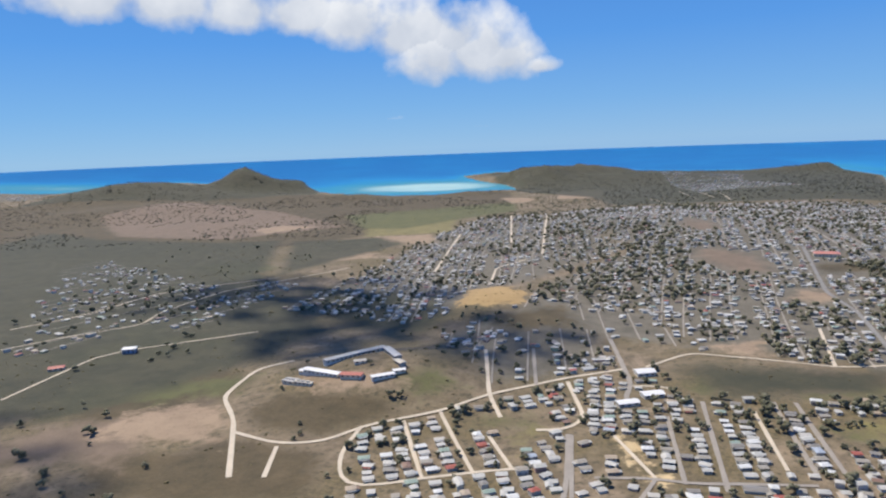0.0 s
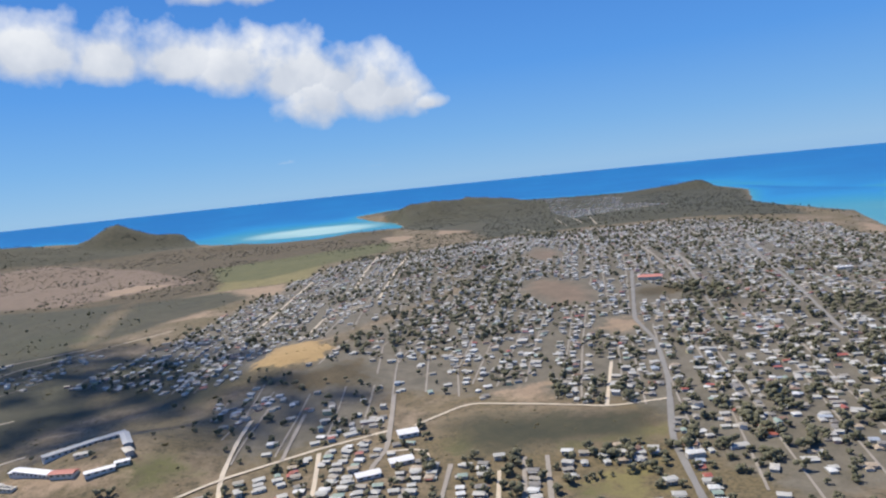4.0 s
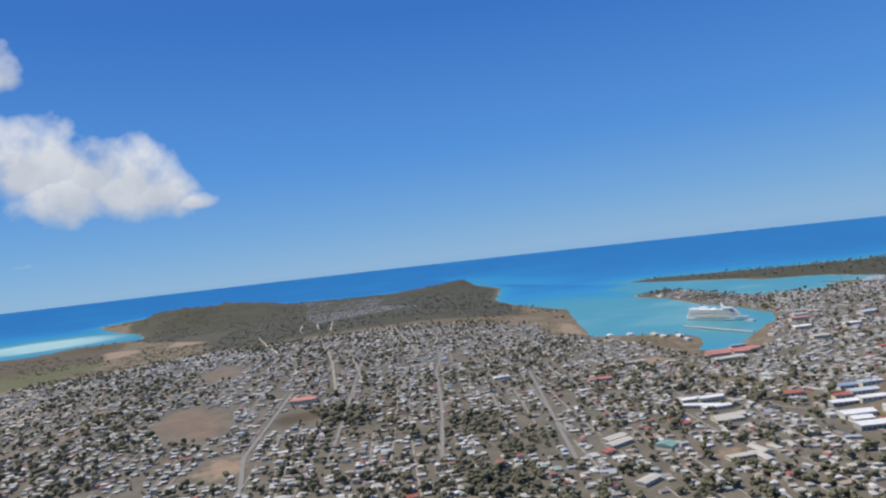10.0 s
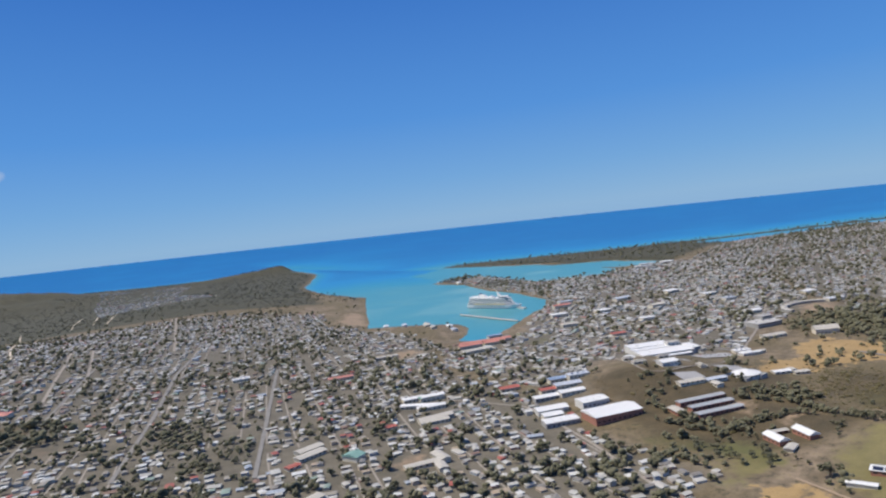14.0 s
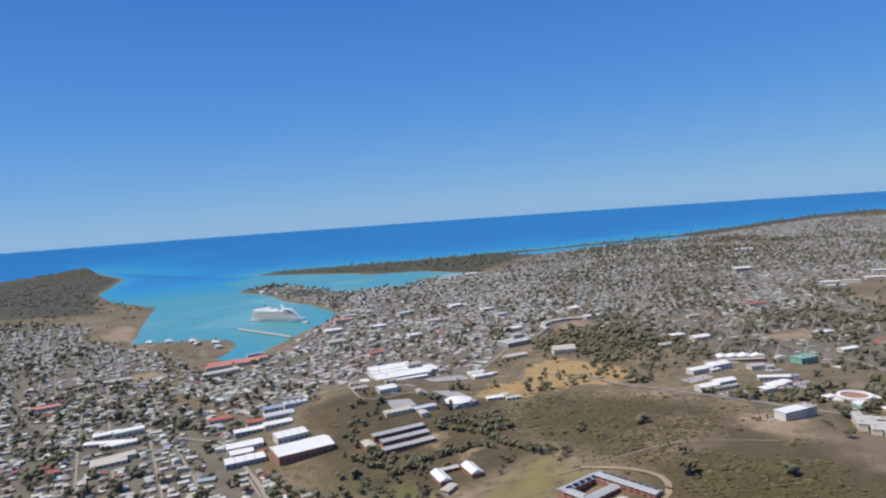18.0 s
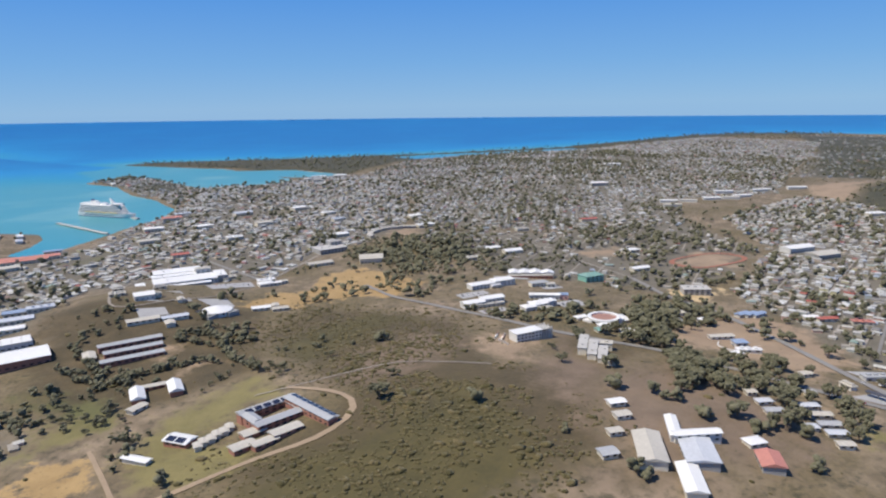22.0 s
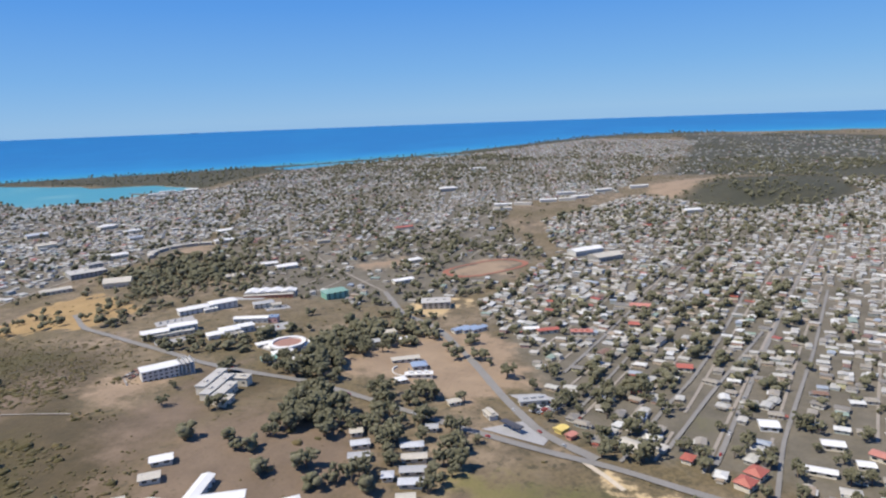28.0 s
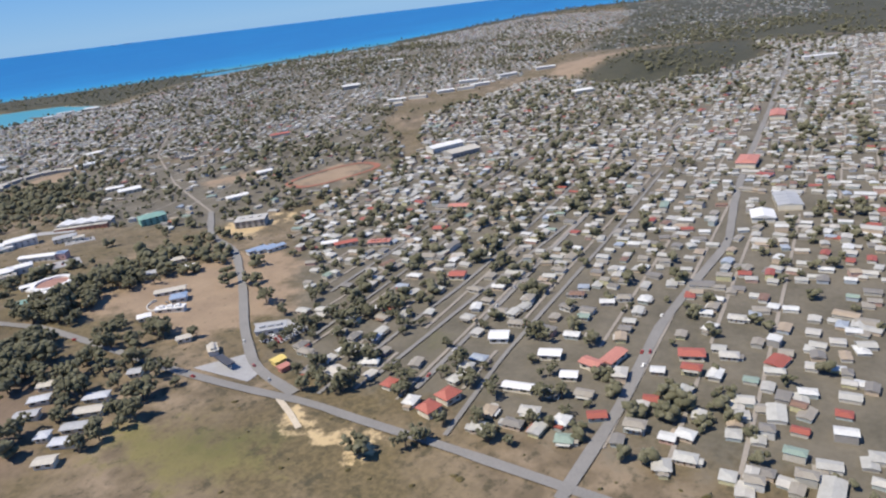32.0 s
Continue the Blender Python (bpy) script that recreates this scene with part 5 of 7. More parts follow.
hall("workshop", "wide white-roofed house in a garden quarter", 1166.2, -168.2, -75, 7.68, 6.8, 4, "gable", white_wall, white_roof)
hall("workshop", "long low cream shop with a white roof", 1131.2, -189.8, -88, 10.9, 3.4, 3.4, "gable", cream_wall, white_roof)
hall("depot", "grey sheet-roofed depot on a paved corner", 1117.9, -118, 70, 10.2, 6.12, 4, "gable", grey_wall, tan_roof, rise_=1.2)
hall("school_hall", "coral-roofed hall beside the main road", 1456.8, -246.3, -4, 24, 13, 6, "hip", cream_wall, coral_roof)
hall("school_hall", "white-roofed hall beside a garden", 1336.1, -262.3, 8, 14, 12, 5, "gable", white_wall, white_roof)
hall("school_hall", "long grey-roofed hall beside a garden", 1365.6, -274.1, 10, 26, 13, 5, "ribs", cream_wall, grey_roof)
hall("school_hall", "pink-roofed hall far along the road", 1623.4, -260, 0, 26, 12, 6, "gable", cream_wall, coral_roof)
hall("clinic", "long white building far along the road", 1982.7, -300.2, -70, 50, 12, 8, "flat", white_wall, white_roof)
hall("depot_shed", "wide white shed by the sports ground", 1510.8, 28.6, -35, 34, 15, 8, "gable", white_wall, white_roof)
hall("depot_shed", "pale grey shed by the sports ground", 1491.7, 2, -35, 30, 18, 7, "gable", grey_wall, tan_roof)
for k in range(5):
    hall("depot_shed", "long white-roofed shed of a far trading estate", 1770 + k * 30 + (k % 2) * 12, 240 - k * 15 + (k * 7 % 4) * 11, -58 - (k % 3) * 9, 27, 9, 6, "gable", white_wall, white_roof if k % 2 else tan_roof, panes=False, group="far trading estate")
for k in range(4):
    hall("depot_shed", "long pale shed beyond the trading estate", 1920 + k * 42, 170 - k * 22 + (k * 5 % 3) * 30, -46 - (k % 2) * 12, 32, 8, 6, "gable", white_wall, white_roof, panes=False, group="far trading estate")
hall("stand", "white-roofed sports stand far off", 1961.4, 439, -50, 34, 16, 10, "hip", grey_wall, white_roof, panes=False)
hall("hotel", "long white hotel near the far shore", 2285, 538.4, -60, 40, 10, 7, "gable", white_wall, white_roof, panes=False)
hall("institute_block", "large flat grey concrete building", 1256.7, 478.8, -20, 34, 24, 8, "flat", grey_wall, concrete, floors=2)
hall("tower_block", "dark concrete office tower in the town", 1270.8, 485.3, -20, 14, 12, 15, "flat", grey_wall, concrete, floors=4)
hall("cathedral", "pale old church with a tall roof", 1236.2, 397.8, -45, 24, 12, 8, "gable", cream_wall, tan_roof, rise_=5)
for k in range(6):
    a = 0.5 + k * 0.42
    hall("grandstand", "curved grandstand section with a white roof", 1385 + 46 * math.cos(a), 472 + 40 * math.sin(a), math.degrees(a) + 90, 16, 6, 5, "gable", grey_wall, tan_roof, panes=False, group="grandstand of the oval")
for k, (x, y, turn, w) in enumerate(((1067, -38, -58, 11), (1059, -44, -58, 12), (1050, -49, -60, 12), (1042, -53, -60, 11), (1032, -57, -58, 8), (1047, -25, -55, 10), (1056, -19, -50, 9), (1064, -11, -50, 6), (1087, -36, -60, 6), (1041, -43, -58, 5))):
    hall("barrack", "low pale-roofed block in a row under trees", x, y, turn, w * 0.82, 4.2, 3.0, "gable" if k % 3 else "hip", cream_wall, (pale_top, tan_roof, grey_roof)[k % 3], group="row of low blocks")

# paved forecourt with its canopy
v, f = [(1101, -54, 0), (1121, -68, 0), (1109, -84, 0), (1101, -84, 0)], [(3, 2, 1, 0)]
tagged(mesh_object("pavement", [(x, y, gz(x, y) + 0.3) for x, y, _ in v], f, paving), "grey paved forecourt at the road fork", "pavement", "", "structure")
can = thing("fuel_canopy", "dark flat canopy over a fuel forecourt", "canopy", 1108, -66, 70)
Shape().box(-6, -1.8, 2.8, 6, 1.8, 3.3).part("roof", dark_sheet, can)
for k in (-5, 0, 5):
    Shape().box(k - 0.25, -0.25, -0.5, k + 0.25, 0.25, 2.8).part("post", concrete, can)
hall("kiosk", "small kiosk with a tan flat roof", 1115.4, -51.5, 50, 8, 4, 3.2, "flat", white_wall, tan_roof)
CLEAR.append((1110, -64, 14))
tagged(mesh_object("pavement", [(x, y, gz(x, y) + 0.32) for x, y in ((1133, -75), (1151, -79), (1155, -61), (1145, -48))], [(3, 2, 1, 0)], paving), "grey paved lot round the showroom", "pavement", "", "structure")
CLEAR.append((1146, -66, 13))

tagged(mesh_object("pavement", [(x, y, gz(x, y) + 0.4) for x, y in ((1070, 455), (1108, 438), (1098, 418), (1062, 432))], [(3, 2, 1, 0)], paving), "grey paved car park beside the hospital", "pavement", "", "structure")

for lot in (((1000, 446), (1030, 432), (1018, 398), (990, 416)), ((975, 408), (992, 396), (986, 382), (968, 392)), ((1024, 402), (1046, 392), (1036, 368), (1022, 378)), ((1138, 216), (1163, 206), (1170, 217), (1146, 229)), ((1160, 138), (1182, 128), (1190, 142), (1168, 152)), ((1204, 176), (1222, 168), (1228, 178), (1211, 187)), ((1226, 240), (1240, 212), (1232, 208), (1216, 234)), ((1108, 178), (1128, 168), (1133, 176), (1113, 187))):
    tagged(mesh_object("pavement", [(x, y, gz(x, y) + 0.4) for x, y in lot], [(3, 2, 1, 0) if (lot[1][0] - lot[0][0]) * (lot[2][1] - lot[1][1]) < (lot[1][1] - lot[0][1]) * (lot[2][0] - lot[1][0]) else (0, 1, 2, 3)], paving), "grey paved car park between office blocks", "pavement", "", "structure")
    CLEAR.append((sum(p[0] for p in lot) / 4, sum(p[1] for p in lot) / 4, 11))
LOTS = ((1144, 220), (1166, 142), (1209, 180), (1113, 180))

# running track on the sports ground
n, o, i_ = 40, [], []
for k in range(n):
    a = 6.28319 * k / n
    px_, py_ = math.copysign(abs(math.cos(a)) ** 0.7, math.cos(a)), math.copysign(abs(math.sin(a)) ** 0.7, math.sin(a))
    for store, s in ((o, 1.0), (i_, 0.86)):
        u, w = px_ * 46 * s, py_ * 25 * s
        x, y = 1420 + u * 0.9 + w * 0.42, 98 - u * 0.42 + w * 0.9
        store.append((x, y, gz(x, y) + 0.35))
tagged(mesh_object("running_track", o + i_, [(k, (k + 1) % n, n + (k + 1) % n, n + k) for k in range(n)], track), "red-brown running track round a dry pitch", "track", "", "structure")
CLEAR.append((1420, 98, 50))

# ---- harbour ----
pier = thing("pier", "long narrow pale concrete pier over turquoise water", "pier", 1202, 928, -4, "", 0)
Shape().box(-2.2, -82, 1.2, 2.2, 82, 2.6).part("deck", concrete, pier)
for k in range(14):
    Shape().box(-1.6, -78 + k * 12, -6, 1.6, -76.5 + k * 12, 1.2).part("pier_post", concrete, pier)
quay = thing("quay", "concrete quay beside the moored ship", "quay", 1306, 985, -12, "", 0)
Shape().box(-3, -52, -5, 3, 45, 2.4).part("deck", concrete, quay)


# dark glass and the shade inside the balconies, in one colour
shaded_glass = plain("balcony_shade", (0.1, 0.13, 0.17), 0.3, 0, 3, 0.3)


def cruise_ship():
    ob = thing("cruise_ship", "large white cruise ship with dark window bands moored at the quay", "ship", 1289, 1010, -78, "", 0.25)
    half, n = 62, 24

    def layer(z0, z1, b0, b1, l0, l1, stern0, stern1):
        pts = []
        for z, beam, fore, aft in ((z0, b0, l0, stern0), (z1, b1, l1, stern1)):
            ring = []
            for side in (1, -1):
                for k in range(n + 1):
                    u = k / n if side == 1 else 1 - k / n
                    x = -aft + (fore + aft) * u
                    y = side * beam * min(1.0, (1 - max(0.0, (u - 0.72) / 0.28) ** 2.2)) * (0.8 + 0.2 * min(1, u * 8))
                    ring.append((x, y, z))
            pts.append(ring)
        m = 2 * (n + 1)
        return pts[0] + pts[1], [(i, (i + 1) % m, m + (i + 1) % m, m + i) for i in range(m)] + [tuple(range(m, 2 * m)), tuple(range(m - 1, -1, -1))]

    Shape().add(*layer(-2, 1.2, 7.2, 7.6, half - 6, half - 4, half - 3, half - 2)).part("keel", navy, ob, "dark blue waterline")
    Shape().add(*layer(1.2, 7, 7.6, 8.3, half - 4, half, half - 2, half - 1)).part("hull", white_roof, ob)
    Shape().add(*layer(3.2, 4.0, 8.05, 8.15, half - 9, half - 9, half - 6, half - 6)).part("porthole_band", glass, ob)
    for k in range(5):
        z, fore, aft = 7 + k * 2.5, half - 13 - k * 2.2, half - 3 - k * 1.6
        Shape().add(*layer(z, z + 1.3, 7.4, 7.4, fore - 1, fore - 1, aft - 1, aft - 1)).part("balcony_band", shaded_glass, ob)
        Shape().add(*layer(z + 1.3, z + 2.5, 8.1, 8.1, fore, fore - 1, aft, aft)).part("deck", white_roof, ob)
    Shape().box(-54, -6.5, 19.5, -30, 6.5, 21.5).part("pool_deck", white_roof, ob)
    Shape().add(*layer(19.5, 22.5, 6.8, 6.2, half - 26, half - 30, -14, -16)).part("bridge", white_roof, ob)
    Shape().box(17, -7.4, 20.4, 33, 7.4, 21.4).part("bridge_window", glass, ob)
    Shape().add([(-30, -4, 19.5), (-14, -4, 19.5), (-14, 4, 19.5), (-30, 4, 19.5), (-33, -3, 25.5), (-22, -3, 25.5), (-22, 3, 25.5), (-33, 3, 25.5)],
                [(3, 2, 1, 0), (4, 5, 6, 7), (0, 1, 5, 4), (1, 2, 6, 5), (2, 3, 7, 6), (3, 0, 4, 7)]).part("funnel", white_roof, ob, "raked white funnel housing")
    Shape().box(-32, -1.6, 25.5, -28, 1.6, 28).part("exhaust", navy, ob)
    Shape().drum(-4, 0, 19.5, 22.3, 7, 5, 20).part("lounge", white_roof, ob)
    Shape().drum(-4, 0, 22.3, 23.4, 5, 1.5, 20).part("dome", pale_grey, ob)
    Shape().add([(12, -2.5, 22), (18, -2.5, 22), (18, 2.5, 22), (12, 2.5, 22), (8, -0.5, 31), (10, -0.5, 31), (10, 0.5, 31), (8, 0.5, 31)],
                [(3, 2, 1, 0), (4, 5, 6, 7), (0, 1, 5, 4), (1, 2, 6, 5), (2, 3, 7, 6), (3, 0, 4, 7)]).part("mast", white_roof, ob)
    for k in range(8):
        for y in (-8.3, 8.3):
            Shape().box(-40 + k * 9, y - 0.7, 7.2, -34.5 + k * 9, y + 0.7, 8.8).part("lifeboat", yellow_wall, ob)
    Shape().box(44, -4.5, 7, 58, 4.5, 7.5).part("bow_deck", pale_grey, ob)


cruise_ship()

# ---- houses ----
def free(x, y, margin=4.0, woods=True):
    ok = coast(x, y) < -4
    for kind, outlines in COVER.items():
        for o in outlines if kind != "bush" else ():
            ok &= inside_near(o, x, y, 20) < -margin * 0.6
    if woods:
        for o in SHADED_WOODS:
            ok &= inside_near(o, x, y, 20) < 0
    for cx, cy, r in CLEAR:
        ok &= np.hypot(x - cx, y - cy) > r * 0.82 + margin * 0.7
    return ok


hx, hy, hturn, hzone = [], [], [], []
rng = np.random.default_rng(7)
street_v, street_f = [], []
for zone, (name, turn, start, street, plot, share, outline) in enumerate(TOWN):
    a = radians(turn)
    ux, uy = math.cos(a), math.sin(a)
    xs, ys = np.array([p[0] for p in outline]), np.array([p[1] for p in outline])
    reach = int(max(np.hypot(xs - start[0], ys - start[1]))) + 20
    for k in range(int(-reach / street) - 1, int(reach / street) + 2):
        bend = rng.uniform(0, 6.28)
        s = np.arange(-reach, reach, plot)
        wave = 5 * np.sin(s / 140 + bend) if name not in ("terraces", "estate", "east") else 0.8 * np.sin(s / 90 + bend)
        for side in (-1, 1):
            tidy = 0.35 if zone < 2 else 1.0
            off = k * street + side * street * 0.25 + wave + tidy * rng.normal(0, 1.7, len(s))
            sj = s + tidy * rng.normal(0, 2.4, len(s))
            keep = (rng.random(len(s)) < share) & (np.mod(s + k * 7, 118) > plot * 0.9)
            hx.append((start[0] + ux * sj - uy * off)[keep])
            hy.append((start[1] + uy * sj + ux * off)[keep])
            hturn.append((turn + 90 * (rng.random(len(s)) < (0.9 if zone < 2 else 0.62)) + rng.normal(0, 9, len(s)))[keep])
            hzone.append(np.full(keep.sum(), zone))
        # the street between the rows, in stretches
        line = [(start[0] + ux * q - uy * (k * street + w_), start[1] + uy * q + ux * (k * street + w_)) for q, w_ in zip(s, wave)]
        ok = inside(outline, np.array([p[0] for p in line]), np.array([p[1] for p in line])) > 2
        if name in ("terraces", "estate"):
            ok[:] = False
        if ok.any():
            ok &= free(np.array([p[0] for p in line]), np.array([p[1] for p in line]), 1.0)
        i0 = 0
        while i0 < len(line):
            if ok[i0]:
                i1 = i0
                while i1 + 1 < len(line) and ok[i1 + 1] and i1 - i0 < 34:
                    i1 += 1
                if i1 - i0 > 3 and rng.random() < 0.8:
                    v, f = ribbon(line[i0:i1 + 1], 1.5, 0.3)
                    n0 = len(street_v)
                    street_v += v
                    street_f += [tuple(n0 + i for i in q) for q in f]
                i0 = i1 + 1
            else:
                i0 += 1
hx, hy, hturn, hzone = map(np.concatenate, (hx, hy, hturn, hzone))
good = np.zeros(len(hx), bool)
for zone, row in enumerate(TOWN):
    m = hzone == zone
    good[m] = inside(row[6], hx[m], hy[m]) > 3
hx, hy, hturn, hzone = hx[good], hy[good], hturn[good], hzone[good]


def off_roads(x, y, margin):
    ok = np.ones(len(x), bool)
    for width, _, line in ROADS:
        lx, ly, pad = [q[0] for q in line], [q[1] for q in line], width / 2 + margin
        m = (x > min(lx) - pad) & (x < max(lx) + pad) & (y > min(ly) - pad) & (y < max(ly) + pad)
        if m.any():
            ok[m] &= to_line(line, x[m], y[m]) > pad
    return ok


good = free(hx, hy) & (off_roads(hx, hy, 3.0) | ((hzone == 7) & off_roads(hx, hy, 1.9)))
thin = vnoise(hx, hy, 130, 44, 3) + 0.25 * rng.normal(0, 1, len(hx)) > np.where((hzone == 5) | (hzone == 7), -0.4, np.where(hzone > 5, -0.2, -0.42))
good &= thin | (hzone < 2)
# no two houses in one place where quarters meet
order = rng.permutation(np.flatnonzero(good))
taken, chosen = {}, []
for i in order:
    cx, cy = int(hx[i] // 6), int(hy[i] // 6)
    if all(math.hypot(hx[i] - hx[j], hy[i] - hy[j]) > (5.6 if hzone[i] < 2 else 5.9) for u in (-1, 0, 1) for w in (-1, 0, 1) for j in taken.get((cx + u, cy + w), ())):
        taken.setdefault((cx, cy), []).append(i)
        chosen.append(i)
chosen = np.array(sorted(chosen))
hx, hy, hturn, hzone = hx[chosen], hy[chosen], hturn[chosen], hzone[chosen]
hz = ground_z(hx, hy)
tagged(mesh_object("town_streets", street_v, street_f, worn), "narrow dusty grey streets between the houses", "street", "", "stuff")

near = (((hx > -75) & (hx < 310) & (hy < 470) & (hy > 350)) | ((hx > 1040) & (hx < 1255) & (hy < -60) & (hy > -262)))
near_idx = np.flatnonzero(near)
near_idx = near_idx[np.argsort(np.where(hx[near_idx] > 900, hx[near_idx] - 1090, np.abs(hy[near_idx] - 350) * 1.0))][:300]
is_near = np.zeros(len(hx), bool)
is_near[near_idx] = True


def far_houses(name, x, y, z, turn, label, large):
    """Many houses as one mesh: walls and a gable or hip roof each."""
    n = len(x)
    r = np.random.default_rng(len(name))
    w, d = r.uniform(4.2, 7.0, n), r.uniform(3.3, 4.8, n)
    big = r.random(n) < large
    w, d = np.where(big, w * 1.7, w), np.where(big, d * 1.35, d)
    h, rh = r.uniform(1.3, 1.8, n) + 1.4 * (r.random(n) < 0.1), r.uniform(0.3, 0.8, n)
    hip = np.where(r.random(n) < 0.4, d * 0.45, 0.0)
    ca, sa = np.cos(np.radians(turn)), np.sin(np.radians(turn))
    e = 0.3
    loc = []
    for zz in (np.full(n, -1.5), h):
        loc += [(-w / 2, -d / 2, zz), (w / 2, -d / 2, zz), (w / 2, d / 2, zz), (-w / 2, d / 2, zz)]
    loc += [(-w / 2 - e, -d / 2 - e, h + .02), (w / 2 + e, -d / 2 - e, h + .02), (w / 2 + e, d / 2 + e, h + .02), (-w / 2 - e, d / 2 + e, h + .02), (-w / 2 - e + hip, 0 * w, h + rh), (w / 2 + e - hip, 0 * w, h + rh)]
    v = np.stack([np.stack([x + a * ca - c * sa, y + a * sa + c * ca, z + q], 1) for a, c, q in loc], 1).reshape(-1, 3)
    quads = [(0, 1, 5, 4), (1, 2, 6, 5), (2, 3, 7, 6), (3, 0, 4, 7), (8, 9, 13, 12), (10, 11, 12, 13), (11, 10, 9, 8)]
    tris = [(11, 8, 12), (9, 10, 13)]
    base = np.arange(n)[:, None] * 14
    faces, slots = [], []
    for q in quads + tris:
        faces.append((base + np.array(q)[None, :]).tolist())
        slots += [0 if max(q) < 8 else 1] * n
    return tagged(mesh_object(name, v.tolist(), [f for part_ in faces for f in part_], [wall_far, roof_far], None, slots), label, "houses", "", "stuff")


far_houses("town_houses", hx[~is_near], hy[~is_near], hz[~is_near], hturn[~is_near], "crowded small houses with grey, white and rusty sheet roofs", np.where(hzone[~is_near] == 4, 0.4, 0.08))
m = ~is_near & (np.random.default_rng(3).random(len(hx)) < 0.3)
lean = np.radians(hturn[m]) + 0.9
far_houses("town_outhouses", hx[m] + 3.9 * np.cos(lean), hy[m] + 3.9 * np.sin(lean), hz[m] - 0.5, hturn[m] + 90, "small sheds and annexes beside the houses", 0.0)


def house_kind(w, d, h, rh, hip, porch, annex):
    ob = new("house")
    Shape().box(-w / 2, -d / 2, -1.5, w / 2, d / 2, h).part("wall", wall_near, ob)
    s = Shape().gable(-w / 2 - 0.5, -d / 2 - 0.5, w / 2 + 0.5, d / 2 + 0.5, h + 0.15, rh, 0.15, hip)
    s.part("roof", roof_near, ob)
    Shape().box(-0.35, -d / 2 - 0.06, 0.1, 0.35, -d / 2 + 0.06, 1.25).part("door", wood, ob)
    for x, y, t in ((-w * 0.3, -d / 2, 0), (w * 0.3, -d / 2, 0), (-w * 0.25, d / 2, 0), (w * 0.25, d / 2, 0), (-w / 2, 0, 90)):
        p = new("window", pane(0.9, 0.6))
        p.parent, p.matrix_basis = ob, pose(x, y, 0.9, 0, 0, t)
    if porch:
        po = Shape().add([(-w * 0.42, -d / 2 - 1.3, h - 0.45), (w * 0.42, -d / 2 - 1.3, h - 0.45), (w * 0.42, -d / 2, h - 0.15), (-w * 0.42, -d / 2, h - 0.15),
                          (-w * 0.42, -d / 2 - 1.3, h - 0.55), (w * 0.42, -d / 2 - 1.3, h - 0.55), (w * 0.42, -d / 2, h - 0.25), (-w * 0.42, -d / 2, h - 0.25)],
                         [(0, 1, 2, 3), (7, 6, 5, 4), (0, 4, 5, 1), (1, 5, 6, 2), (2, 6, 7, 3), (3, 7, 4, 0)]).part("porch_roof", roof_near, ob)
        for x in (-w * 0.38, w * 0.38):
            Shape().box(x - 0.09, -d / 2 - 1.2, -1, x + 0.09, -d / 2 - 1.05, h - 0.5).part("post", wood, po)
    if annex:
        an = Shape().box(w / 2, -d * 0.3, -1.5, w / 2 + 1.8, d * 0.3, h - 0.5).part("annex", wall_near, ob)
        Shape().gable(w / 2 - 0.3, -d * 0.3 - 0.3, w / 2 + 2.0, d * 0.3 + 0.3, h - 0.42, 0.35, 0.1).part("annex_roof", roof_near, an)
    return ob


kinds = [(house_kind(6.0, 3.9, 1.6, 0.6, 0, True, False), "small plain house with a gabled sheet roof and porch"), (house_kind(6.4, 4.1, 1.6, 0.7, 1.7, False, True), "hip-roofed house with a side annex"),
         (house_kind(4.6, 3.6, 1.5, 0.45, 0, False, False), "little square house with a low sheet roof"), (house_kind(6.6, 4.2, 2.8, 0.7, 1.6, True, False), "two-storey hip-roofed house with a porch"),
         (house_kind(5.4, 4.4, 1.6, 0.8, 1.8, True, True), "hip-roofed bungalow with porch and annex")]
r2 = random.Random(5)
for ob, label in kinds:
    tagged(ob, label, "house", "houses of the near quarters")
used = [False] * len(kinds)
for i in near_idx:
    k = r2.choice((0, 0, 0, 1, 1, 2, 2, 3, 4, 4))
    m = pose(float(hx[i]), float(hy[i]), float(hz[i]) + 0.2, 0, 0, float(hturn[i]) + 180 * r2.randint(0, 1))
    if used[k]:
        copy_thing(kinds[k][0], m)
    else:
        kinds[k][0].matrix_basis, used[k] = m, True


# ---- trees and scrub ----
def ball(sub):
    bm = bmesh.new()
    bmesh.ops.create_icosphere(bm, subdivisions=sub, radius=1)
    v = np.array([q.co[:] for q in bm.verts])
    f = np.array([[q.index for q in p.verts] for p in bm.faces])
    bm.free()
    return v, f


BALLS = {1: ball(1), 2: ball(2)}


